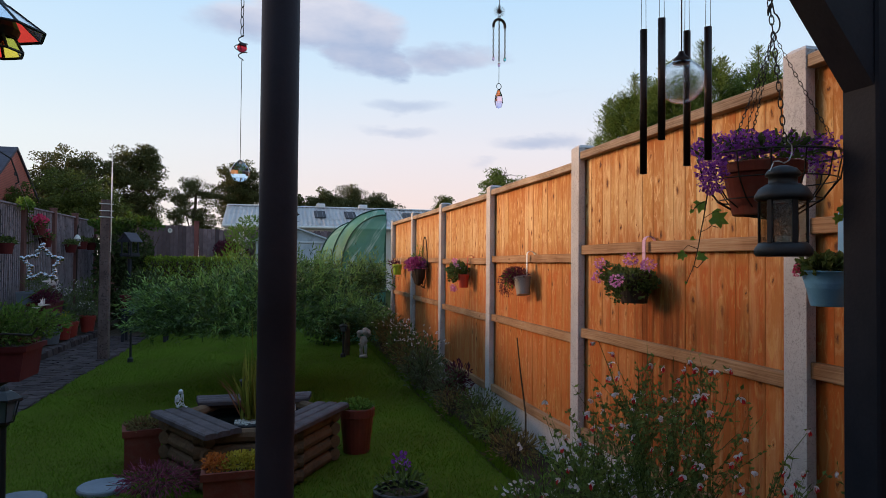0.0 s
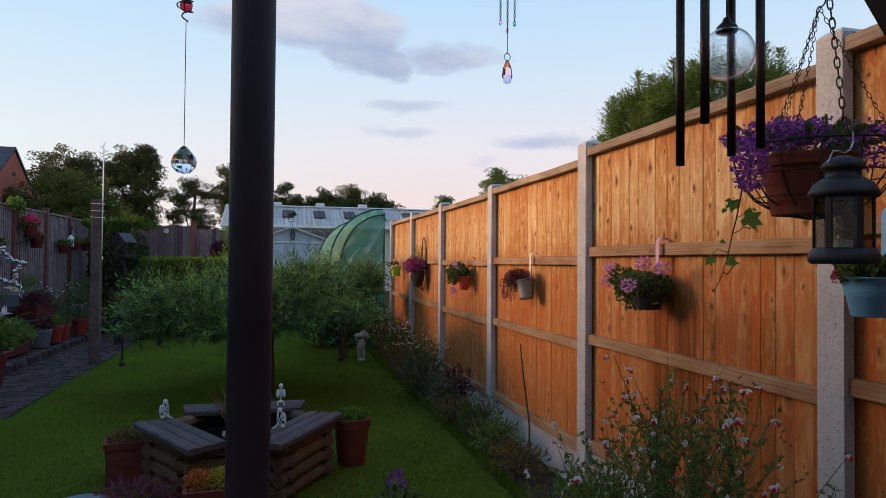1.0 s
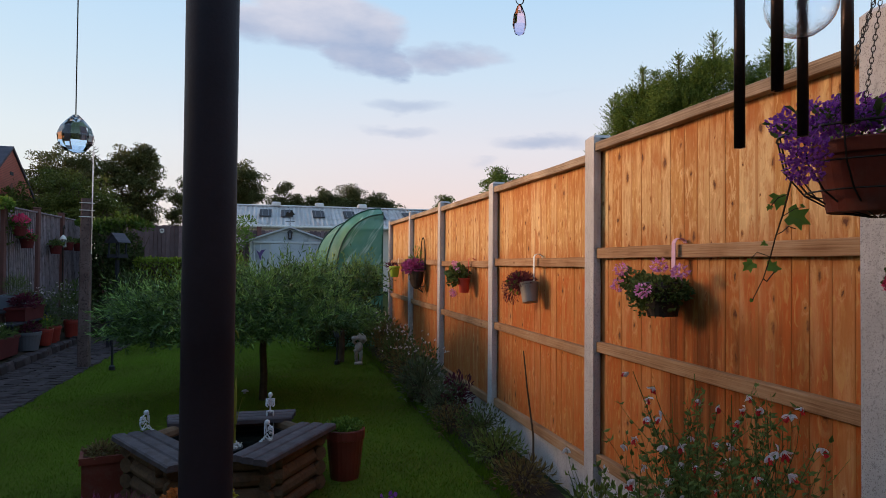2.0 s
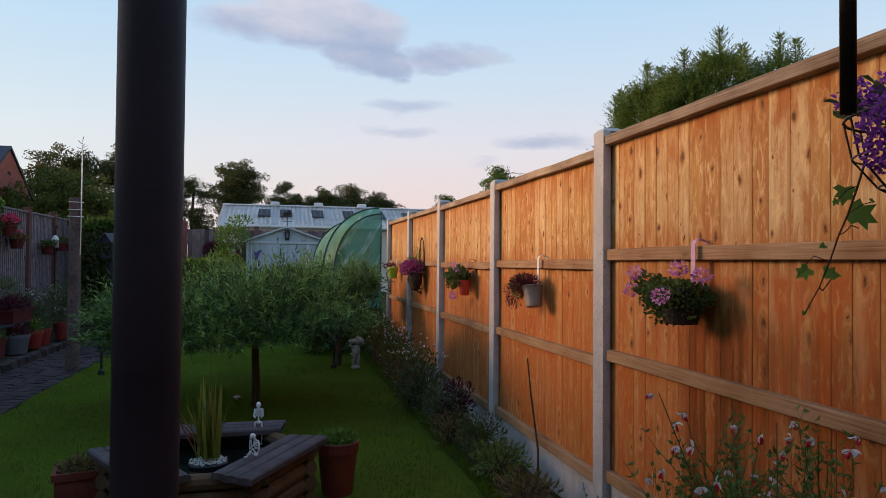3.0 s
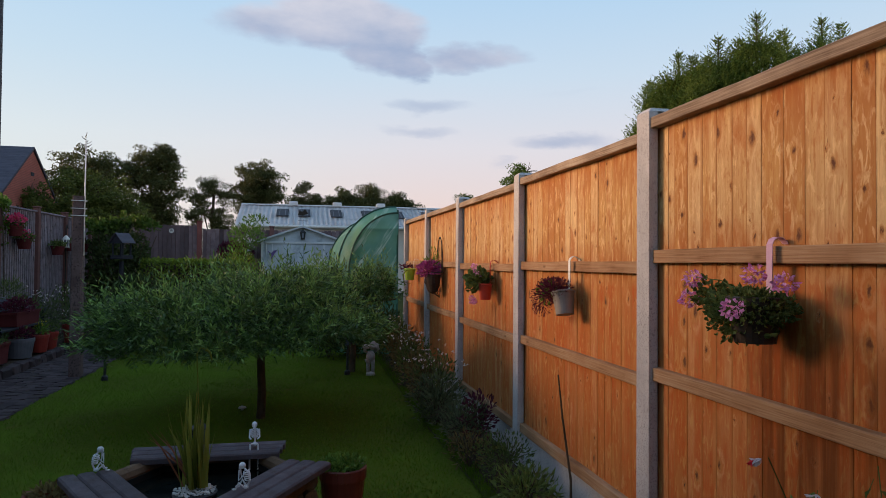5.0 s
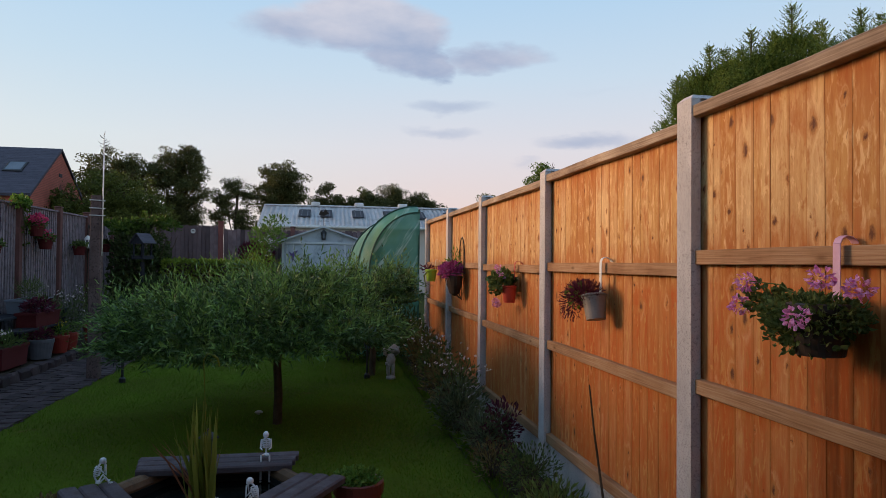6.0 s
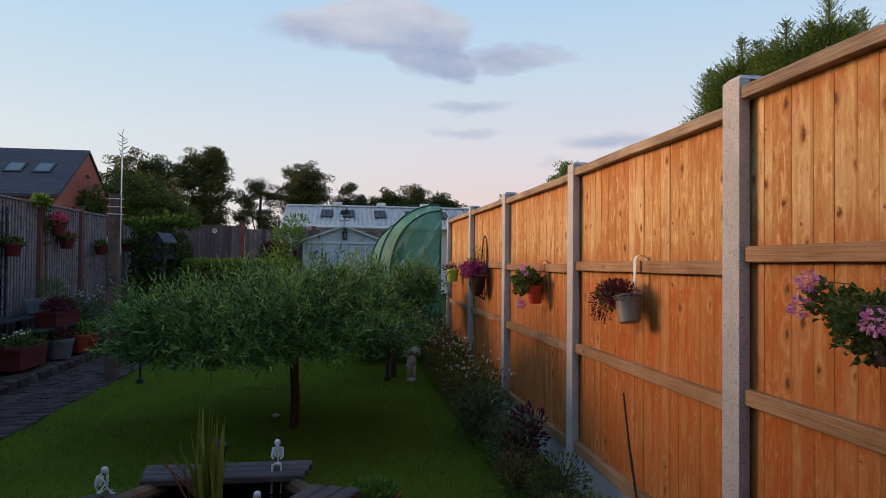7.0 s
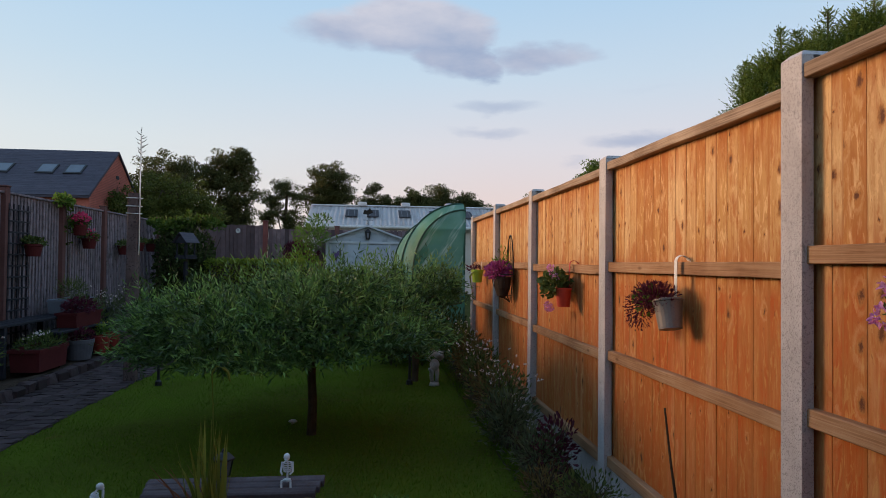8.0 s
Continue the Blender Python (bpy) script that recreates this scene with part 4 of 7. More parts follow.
    tuft(p, 520, (-0.12, 0.03, 0.33), (0.14, 0.20, 0.10), 0.035, 0.026, P_MAGENTA, "blossom", "dense magenta flowers", 0.5, 0.8)
    tuft(p, 120, (-0.1, 0.05, 0.36), (0.1, 0.15, 0.14), 0.05, 0.015, LIGHT_LEAF, "foliage")
    tuft(p, 60, (-0.06, 0.1, 0.5), (0.05, 0.06, 0.12), 0.05, 0.012, LIGHT_LEAF, "foliage")
    # lime pot
    p = thing("hanging_planter", (1.90, 10.63, 1.24), "small lime green pot of straggling plants on the fence", "hanging planter")
    strap(p, 0.088, 0.277, 0.12, WHITE, 0.02)
    part("pot", pot_shape(0.085, 0.17, 0.7), LIME, p)
    soil_disc(p, 0.07, 0.14)
    tuft(p, 60, (-0.03, 0.08, 0.17), (0.08, 0.12, 0.05), 0.06, 0.02, BURGUNDY, "foliage")
    bm = bmesh.new()
    for k in range(5):
        tube(bm, [(-0.05, -0.02 * k, 0.15), (-0.12, -0.08 - 0.03 * k, 0.08), (-0.10, -0.16 - 0.03 * k, -0.06 - 0.03 * k)], 0.003, 4)
    tagged(part("stem", bm, REED, p), "", "", "", "stuff")
    # blue tin on the first bay
    p = thing("hanging_planter", (1.90, 1.938, 1.270), "pale blue tin bucket of green leaves hooked on the fence", "hanging planter")
    strap(p, 0.088, 0.352, 0.22, BLUE_TIN, 0.03)
    bm = bmesh.new()
    profile = [(0, 0), (0.058, 0), (0.060, 0.003), (0.074, 0.078), (0.0765, 0.081), (0.0755, 0.086), (0.0785, 0.090), (0.0775, 0.095), (0.0805, 0.099), (0.080, 0.104), (0.094, 0.15), (0.098, 0.152), (0.098, 0.158), (0.092, 0.158), (0.088, 0.13), (0, 0.13)]
    lathe(bm, [(0.94 * r, 0.028 + 0.80 * z) for r, z in profile], 32)
    part("tin", bm, BLUE_TIN, p, smooth=True)
    soil_disc(p, 0.078, 0.128)
    tuft(p, 420, (-0.01, 0.0, 0.165), (0.085, 0.09, 0.035), 0.028, 0.024, SHRUB, "foliage")
    petals(p, [(-0.095, 0.035, 0.165), (-0.095, 0.04, 0.145), (-0.09, 0.045, 0.155)], 0.018, P_HOT, "flower", 7, "small crimson flower")


fence_pots()

# ---------------------------------------------------------------- things hung under the porch


def ivy_leaf(parent, at, tip, size):
    """One five-lobed leaf, hollowed along its midrib."""
    half = [(0.30, -0.12), (0.56, 0.10), (0.34, 0.28), (0.50, 0.60), (0.21, 0.62)]
    rim = [(0, 0)] + half + [(0, 1.0)] + [(-u, v) for u, v in reversed(half)]
    along = Vector(tip).normalized()
    across = along.cross(Vector((-0.5, -0.8, 0.35))).normalized()
    out = across.cross(along)
    bm = bmesh.new()
    heart = bm.verts.new(Vector(at) + along * (0.42 * size))
    ring = []
    for (u, v), wave in zip(rim, rng.normal(size=(4, 3)).ravel()):
        k = 1 + 0.06 * wave
        ring.append(bm.verts.new(Vector(at) + size * (across * (u * k) + along * (v * k) + out * (0.28 * abs(u) - 0.18 * v * v))))
    for a, b in zip(ring, ring[1:] + ring[:1]):
        bm.faces.new((a, b, heart))
    part("ivy_leaf", bm, FRESH_IVY, parent)


def chain(bm, a, b, link=0.022, r=0.0016, w=0.008, slack=0.0):
    """Oval links from a to b, each turned a quarter against the last."""
    a, b = Vector(a), Vector(b)
    n = max(2, int((b - a).length / (link * 0.78)))
    d = (b - a).normalized()
    s = d.orthogonal().normalized()
    q = d.cross(s)
    for i in range(n):
        u = (i + 0.5) / n
        c = a.lerp(b, u) - Vector((0, 0, slack * 4 * u * (1 - u)))
        side = s if i % 2 else q
        pts = [c + d * (link / 2 * math.cos(k * math.tau / 10)) + side * (w / 2 * math.sin(k * math.tau / 10)) for k in range(11)]
        tube(bm, pts, r, 4)
    return bm


def hanging_things():
    # lantern on a chain
    x, y, z = 1.152, 1.305, 1.462
    p = thing("hanging_lantern", (x, y, z), "black metal candle lantern with glass sides on a chain", "lantern")
    k = 6
    bm = bmesh.new()
    lathe(bm, [(0, 0), (0.066, 0), (0.072, 0.006), (0.072, 0.018), (0.066, 0.026), (0.06, 0.034), (0, 0.034)], 32)
    part("base", bm, BLACK_METAL, p, smooth=True)
    bm = bmesh.new()
    lathe(bm, [(0, 0.140), (0.064, 0.138), (0.072, 0.143), (0.070, 0.152), (0.060, 0.168), (0.044, 0.178), (0.036, 0.181), (0.036, 0.196), (0.044, 0.199), (0.044, 0.206), (0.034, 0.218), (0.014, 0.225), (0, 0.226)], 32)
    part("roof", bm, BLACK_METAL, p, smooth=True)
    for i in range(k):
        a = math.tau * (i + 0.5) / k - 0.23
        bm = bmesh.new()
        box(bm, (0.058 * math.cos(a), 0.058 * math.sin(a), 0.087), (0.007, 0.014, 0.108), 0.001, pose(0, 0, 0, 0, 0, math.degrees(a)))
        part("bar", bm, BLACK_METAL, p)
        a2 = math.tau * i / k - 0.23
        bm = bmesh.new()
        box(bm, (0.0525 * math.cos(a2), 0.0525 * math.sin(a2), 0.087), (0.002, 0.046, 0.105), 0, pose(0, 0, 0, 0, 0, math.degrees(a2)))
        ob = part("pane", bm, CLEAR, p)
        ob.visible_shadow = False
    bm = bmesh.new()
    lathe(bm, [(0, 0.034), (0.018, 0.034), (0.018, 0.05), (0, 0.052)], 16)
    part("candle", bm, WHITE, p)
    bm = bmesh.new()
    coil = random.Random(5)
    for _ in range(16):
        walkabout = [(r * math.cos(a), r * math.sin(a), z) for r, a, z in [(coil.uniform(0.012, 0.043), coil.uniform(0, math.tau), coil.uniform(0.042, 0.132)) for _ in range(7)]]
        tube(bm, walkabout, 0.0009, 4)
    part("wire_tangle", bm, surf("brown_wire", (0.16, 0.075, 0.04), (0.34, 0.18, 0.10), 30, 200, 0.4, metal=0.5), p, "loose tangle of thin brown wire")
    bm = bmesh.new()
    tube(bm, [(-0.034, 0, 0.196), (-0.042, 0, 0.21), (-0.028, 0, 0.235), (-0.012, 0, 0.236), (0.004, 0, 0.232), (0.02, 0, 0.24), (0.03, 0, 0.258), (0.028, 0, 0.278), (0.014, 0, 0.29), (0.006, 0, 0.28)], 0.0018, 6)
    part("wire_hook", bm, SILVER, p)
    bm = bmesh.new()
    chain(bm, (0.006, 0, 0.285), (-0.002, 0.06, 0.745), 0.028, 0.0017, 0.0115)
    part("chain", bm, IRON, p)
    p.scale = (0.875, 0.875, 0.95)
    # wire hanging basket
    c = (1.39, 1.63, 1.755)
    p = thing("hanging_basket", c, "wire hanging basket with terracotta pot of purple trailing flowers", "hanging basket")
    R = 0.195
    bm = bmesh.new()
    circle = np.linspace(0, math.tau, 25)
    for rr, zz, th in ((R, 0.0, 0.003), (R * 0.93, -0.07, 0.002), (R * 0.72, -0.125, 0.002), (R * 0.4, -0.165, 0.002)):
        bm = bmesh.new()
        tube(bm, [(rr * math.cos(a), rr * math.sin(a), zz) for a in circle], th, 5)
        part("wire_ring", bm, IRON, p)
    for i in range(14):
        a = math.tau * i / 14
        bm = bmesh.new()
        tube(bm, [(rr * math.cos(a), rr * math.sin(a), zz) for rr, zz in ((R, 0), (R * 0.93, -0.07), (R * 0.72, -0.125), (R * 0.4, -0.165), (0.01, -0.178))], 0.002, 5)
        part("rib", bm, IRON, p)
    bm = bmesh.new()
    hook = Vector((0.0, -0.02, 0.36))
    for a in (200, 215, 330, 80):
        e = (R * math.cos(radians(a)), R * math.sin(radians(a)), 0)
        bm2 = bmesh.new()
        chain(bm2, hook, e, 0.019, 0.0010, 0.0075, 0.01)
        part("chain", bm2, IRON, p)
    tube(bm, [hook + Vector((0.022 * math.sin(t) * (1 if t < math.pi else 0.9), 0, 0.03 - 0.03 * math.cos(t) + (0.0 if t < math.pi else 0.03))) for t in np.linspace(0, math.tau * 0.8, 16)] + [hook + Vector((0, 0, 0.11)), hook + Vector((0, 0, 0.44))], 0.0022, 6)
    part("hook", bm, IRON, p)
    bm = pot_shape(0.115, 0.15, 0.72, 0.14, 28)
    for v in bm.verts:
        v.co.z -= 0.168
        v.co.x -= 0.02
    part("pot", bm, TERRACOTTA, p)
    tuft(p, 300, (-0.02, 0.02, 0.02), (0.18, 0.17, 0.035), 0.03, 0.012, SHRUB, "foliage", "", 0.6)
    for n, cc, rr in ((250, (-0.12, 0.0, 0.03), (0.11, 0.14, 0.035)), (190, (0.03, 0.0, 0.035), (0.17, 0.16, 0.03)), (110, (-0.205, -0.02, -0.055), (0.03, 0.06, 0.06)), (70, (0.15, 0.0, 0.0), (0.05, 0.12, 0.05))):
        tuft(p, int(3.6 * n), cc, rr, 0.0095, 0.0085, P_VIOLET, "blossom", "small purple lobelia flowers", 0.3)
    tuft(p, 22, (0.02, 0, 0.05), (0.12, 0.1, 0.03), 0.022, 0.016, LIGHT_LEAF, "foliage")
    # ivy runner
    bm = bmesh.new()
    path = [(-0.15, 0.06, -0.03), (-0.123, 0.12, -0.12), (-0.101, 0.163, -0.168), (-0.08, 0.207, -0.209), (-0.06, 0.25, -0.262), (-0.044, 0.294, -0.317), (-0.044, 0.337, -0.379)]
    tube(bm, path, 0.0024, 5, 0.0012)
    tube(bm, [path[3], (-0.05, 0.22, -0.20), (-0.02, 0.235, -0.186), (0.02, 0.255, -0.19)], 0.0012, 4)
    tube(bm, [path[5], (-0.02, 0.31, -0.325), (0.012, 0.32, -0.30)], 0.0014, 4)
    tube(bm, [path[4], (-0.09, 0.26, -0.25), (-0.105, 0.265, -0.268)], 0.0012, 4)
    tube(bm, [path[1], (-0.15, 0.12, -0.13), (-0.17, 0.12, -0.15)], 0.0012, 4)
    tube(bm, [path[2], (-0.07, 0.16, -0.15), (-0.045, 0.165, -0.145)], 0.0010, 4)
    part("runner", bm, BARK, p)
    for pt, tip, size in (((-0.01, 0.245, -0.158), (0.8, -0.55, -0.35), 0.060), ((-0.122, 0.15, -0.120), (-0.15, 0, -1), 0.036), ((-0.098, 0.265, -0.277), (-0.6, 0.4, -0.6), 0.032),
                          ((-0.025, 0.30, -0.285), (0.8, -0.6, -0.15), 0.034), ((-0.082, 0.24, -0.228), (-0.8, 0, -0.3), 0.016), ((0.205, -0.05, -0.14), (0.5, 0, -0.8), 0.034), ((0.20, -0.05, -0.165), (-0.4, 0, -0.9), 0.03),
                          ((0.012, 0.32, -0.298), (0.8, 0, 0.5), 0.010), ((-0.17, 0.12, -0.148), (-0.6, 0, -0.8), 0.014), ((-0.045, 0.165, -0.143), (0.9, 0, 0.3), 0.012), ((-0.044, 0.335, -0.372), (-0.5, 0, -0.8), 0.010)):
        ivy_leaf(p, pt, tip, size)
    # wind chime
    p = thing("wind_chime", (0.845, 1.252, 1.838), "wind chime of dark metal tubes round a crackled globe", "wind chime")
    for dx, dy, z0, z1 in ((-0.068, 0.040, -0.199, 0.120), (-0.074, -0.040, -0.138, 0.116), (0.045, 0.046, -0.175, 0.130), (0.034, -0.044, -0.176, 0.107)):
        bm = bmesh.new()
        lathe(bm, [(0.0045, z0), (0.0078, z0), (0.0078, z1), (0.0045, z1)], 14, (dx, dy, 0))
        part("tube", bm, TUBE, p, smooth=True)
        bm = bmesh.new()
        for s in (-0.006, 0.006):
            tube(bm, [(dx + s, dy, z1 - 0.012), (dx + s * 0.6, dy, 0.40)], 0.0006, 4)
        part("string", bm, IRON, p)
    bm = bmesh.new()
    ball(bm, (0, 0, 0), 0.0465, 3)
    bmesh.ops.reverse_faces(bm, faces=list(bm.faces))
    ball(bm, (0, 0, 0), 0.048, 3)
    ob = part("globe", bm, CRACKLE, p, "crackled clear glass globe", True)
    ob.visible_shadow = False
    bm = bmesh.new()
    lathe(bm, [(0, 0.066), (0.006, 0.065), (0.008, 0.058), (0.017, 0.050), (0.0205, 0.043), (0.019, 0.040), (0.0, 0.039)], 20)
    part("collar", bm, TUBE, p, smooth=True)
    bm = bmesh.new()
    tube(bm, [(0, 0, 0.062), (0, 0, 0.40)], 0.0016, 6)
    part("cord", bm, IRON, p)
    bm = bmesh.new()
    lathe(bm, [(0, 0.385), (0.13, 0.385), (0.13, 0.40), (0, 0.40)], 24)
    part("top_disc", bm, DARK_WOOD, p)
    # crystal ball on a spiral
    p = thing("suncatcher", (-0.069, 1.258, 1.604), "faceted clear crystal drop hung on a thin wire spiral", "suncatcher")
    bm = bmesh.new()
    lathe(bm, [(0, -0.019), (0.010, -0.0165), (0.0165, -0.009), (0.0180, -0.001), (0.0150, 0.008), (0.0085, 0.016), (0.003, 0.0215), (0, 0.022)], 12)
    part("crystal", bm, CRYSTAL, p)
    bm = bmesh.new()
    tube(bm, [(0, 0, 0.022), (0, 0, 0.205)], 0.0007, 4)
    tube(bm, [(0.013 * math.cos(a) * (1 - abs(i - 20) / 24), 0.013 * math.sin(a) * (1 - abs(i - 20) / 24), 0.205 + i * 0.0012) for i, a in enumerate(np.linspace(0, math.tau * 3, 40))], 0.001, 4)
    chain(bm, (0, 0, 0.25), (0, 0, 0.34), 0.02, 0.001, 0.007)
    tube(bm, [(0, 0, 0.34), (0.002, 0, 0.58), (0.002, 0.10, 0.62)], 0.002, 5)
    part("wire", bm, IRON, p)
    bm = bmesh.new()
    ball(bm, (0, 0, 0.229), 0.0095, 2)
    part("bead", bm, RUBY, p, "ruby red bead", True)
    # moon and sun suncatcher
    p = thing("suncatcher", (0.42, 1.23, 1.765), "crescent moon suncatcher with pink teardrop crystal", "suncatcher")
    bm = bmesh.new()
    lathe(bm, [(0, -0.019), (0.006, -0.016), (0.009, -0.006), (0.0075, 0.006), (0.003, 0.017), (0, 0.02)], 8)
    part("crystal", bm, PINK_CRYSTAL, p, "pink faceted teardrop")
    bm = bmesh.new()
    tube(bm, [(0.012 * math.cos(a), 0, 0.145 + 0.014 * math.sin(a)) for a in np.linspace(-0.2, math.pi + 0.2, 14)], 0.0028, 6)
    part("moon", bm, TUBE, p)
    bm = bmesh.new()
    ball(bm, (0, 0, 0.175), 0.005, 2, (1, 0.4, 1))
    for i in range(14):
        a = math.tau * i / 14
        tube(bm, [(0.004 * math.cos(a), 0, 0.175 + 0.004 * math.sin(a)), (0.0115 * math.cos(a), 0, 0.175 + 0.0115 * math.sin(a))], 0.0007, 4)
    part("sun_rays", bm, TUBE, p)
    bm = bmesh.new()
    chain(bm, (-0.012, 0, 0.142), (-0.012, 0, 0.085), 0.007, 0.0006, 0.003)
    chain(bm, (0.012, 0, 0.142), (0.012, 0, 0.085), 0.007, 0.0006, 0.003)
    chain(bm, (0, 0, 0.165), (0, 0, 0.075), 0.007, 0.0006, 0.003)
    tube(bm, [(0, 0, 0.075), (0, 0, 0.03)], 0.0006, 4)
    tube(bm, [(0.005 * math.cos(a), 0, 0.025 + 0.006 * math.sin(a)) for a in np.linspace(0, math.tau, 13)], 0.0007, 4)
    tube(bm, [(0, 0, 0.18), (0, 0, 0.36), (0, 0.13, 0.45)], 0.0008, 4)
    part("chain", bm, IRON, p)
    for cx, cz, m in ((-0.012, 0.08, PINK_CRYSTAL), (0.012, 0.08, TEAL_CRYSTAL), (0, 0.068, PINK_CRYSTAL)):
        bm = bmesh.new()
        ball(bm, (cx, 0, cz), 0.0042, 1, (0.8, 0.8, 1.3))
        part("bead", bm, m, p)
    # stained glass lamp
    p = thing("pendant_lamp", (-0.60, 1.60, 1.955), "stained glass pendant lamp with red and amber panes", "pendant lamp")
    for i in range(8):
        a0, a1 = math.tau * i / 8, math.tau * (i + 1) / 8
        for r0, z0, r1, z1, m in ((0.040, -0.035, 0.058, -0.068, (STAIN_RED, STAIN_AMBER)[i % 2]), (0.03, 0.03, 0.10, -0.022, (STAIN_AMBER, STAIN_RED)[i % 2])):
            bm = bmesh.new()
            q = [(r0 * math.cos(a0), r0 * math.sin(a0), z0), (r0 * math.cos(a1), r0 * math.sin(a1), z0), (r1 * math.cos(a1), r1 * math.sin(a1), z1), (r1 * math.cos(a0), r1 * math.sin(a0), z1)]
            u = [bm.verts.new(v) for v in q]
            w = [bm.verts.new((v[0] * 0.95, v[1] * 0.95, v[2])) for v in q]
            for f in ((u[0], u[1], u[2], u[3]), (w[3], w[2], w[1], w[0]), (u[0], u[3], w[3], w[0]), (u[1], w[1], w[2], u[2]), (u[0], w[0], w[1], u[1]), (u[3], u[2], w[2], w[3])):
                bm.faces.new(f)
            part("pane", bm, m, p)
            bm = bmesh.new()
            tube(bm, [q[0], q[3]], 0.003, 5)
            tube(bm, [q[3], q[2]], 0.003, 5)
            tube(bm, [q[0], q[1]], 0.003, 5)
            part("came", bm, BLACK_METAL, p)
    bm = bmesh.new()
    lathe(bm, [(0.045, -0.034), (0.05, -0.02), (0.03, 0.03), (0.012, 0.05), (0, 0.05)], 16)
    tube(bm, [(0, 0, 0.05), (0, 0, 0.20), (0, -0.20, 0.27)], 0.003, 6)
    part("cap", bm, BLACK_METAL, p)


hanging_things()

# ---------------------------------------------------------------- log-built pond


def pond():
    cx, cy, top = -0.155, 4.855, 0.41
    p = thing("log_pond", (cx, cy, 0), "six-sided log-built raised pond with weathered plank seats", "raised pond")
    A = 0.47                                     # apothem of the log wall
    side = 2 * A * math.tan(math.pi / 6)
    for i in range(6):
        ang = math.radians(90 + 60 * i)
        n = Vector((math.cos(ang), math.sin(ang), 0))
        turn = pose(0, 0, 0, 0, 0, math.degrees(ang) - 90)
        wide = i % 2 == 0
        layers = 4
        lh = 0.092
        for k in range(layers):
            z = 0.045 + lh * k + (0.0 if wide else 0.012)
            if z < 0.03:
                continue
            bm = bmesh.new()
            L = side + 0.13
            prof = [(0.045 * math.cos(t) * 0.95, 0.045 * math.sin(t)) for t in np.linspace(0, math.tau, 11)[:-1]]
            prism(bm, prof, "x", -L / 2, L / 2)
            for v in bm.verts:
                v.co = turn @ (v.co + Vector((0, A, z + 0.003 * noise.noise(v.co * 9))))
            part("log", bm, LOG, p)
        if wide:
            for j, off in enumerate((-0.085, 0.0, 0.085)):
                bm = bmesh.new()
                L = 0.80 + 0.03 * j
                w = 0.041
                prism(bm, [(-w, -0.014), (-w, 0.012), (-w * 0.78, 0.020), (0.0, 0.0225), (w * 0.78, 0.020), (w, 0.012), (w, -0.014)], "x", -L / 2, L / 2)
                for v in bm.verts:
                    v.co = turn @ (v.co + Vector((-0.04 if i == 2 else (0.04 if i == 4 else 0), A - 0.035 + off, top - 0.03)))
                part("seat_plank", bm, CAP, p)
    bm = bmesh.new()
    lathe(bm, [(A + 0.02, 0), (0, 0)], 6, (0, 0, 0.285))
    part("water", bm, WATER, p)
    black = surf("black_pond_liner", (0.008, 0.008, 0.008), (0.016, 0.016, 0.016), 8, 80, 0.6)
    for i in range(6):
        bm = bmesh.new()
        ang = math.radians(90 + 60 * i)
        box(bm, (0, 0, 0), (side * 0.98, 0.01, 0.32), 0, pose((A - 0.04) * math.cos(ang), (A - 0.04) * math.sin(ang), 0.16, 0, 0, math.degrees(ang) - 90))
        part("liner", bm, black, p)
    # basket of reeds standing in the water
    r = thing("water_plant", (-0.17, 4.86, 0.235), "clump of tall reed leaves in a pebble-topped basket", "water plant")
    bm = bmesh.new()
    lathe(bm, [(0.085, 0), (0.112, 0.065), (0.104, 0.07), (0, 0.068)], 20)
    part("basket", bm, BLACK_METAL, r)
    bm = bmesh.new()
    for k in range(210):
        a, q = rnd.uniform(0, math.tau), 0.105 * math.sqrt(rnd.random())
        ball(bm, (q * math.cos(a), q * math.sin(a), 0.074 + rnd.uniform(-0.004, 0.006)), rnd.uniform(0.005, 0.0095), 1, (1, 0.8, 0.7))
    part("pebbles", bm, PEBBLE, r, "pale gravel")
    n = 38
    P = np.stack([rng.normal(0, 0.03, n), rng.normal(0, 0.03, n), np.full(n, 0.09)], 1)
    a = rng.random(n) * math.tau
    lean = 0.01 + 0.13 * rng.random(n) ** 1.3
    T = P + np.stack([lean * np.cos(a), lean * np.sin(a), 0.24 + 0.26 * rng.random(n)], 1)
    blades("leaf_blade", P, T, 0.014 + 0.010 * rng.random(n), REED, r)
    blades("leaf_blade", P[:9], P[:9] + np.stack([-0.12 - 0.12 * rng.random(9), rng.normal(0, 0.05, 9), 0.16 + 0.22 * rng.random(9)], 1), 0.010, REED_RED, r, "rust red blades")
    bm = bmesh.new()
    for k, h in enumerate((0.58, 0.5)):
        tube(bm, [(0.01 * k, 0, 0.09), (0.02 * k, 0.01, h)], 0.004, 5, 0.002)
    part("stalk", bm, REED, r)
    bm = bmesh.new()
    tube(bm, [(0, 0, 0.09), (0.012, 0, 0.5), (0.0, 0, 0.78), (0.018, 0, 0.81), (0.05, 0, 0.80)], 0.0035, 6, 0.002)
    tube(bm, [(0.045, 0, 0.802), (0.065, 0, 0.785), (0.075, 0, 0.745)], 0.009, 6, 0.004)
    part("stalk", bm, REED, r, "tall stalk with a drooping seed head")
    mu = thing("lawn_ornament", (-0.20, 8.15, 0), "small pale mushroom-shaped ornament on the lawn", "ornament")
    bm = bmesh.new()
    lathe(bm, [(0, 0), (0.03, 0), (0.022, 0.05), (0.022, 0.075), (0, 0.075)], 12)
    part("stem", bm, PEBBLE, mu)
    bm = bmesh.new()
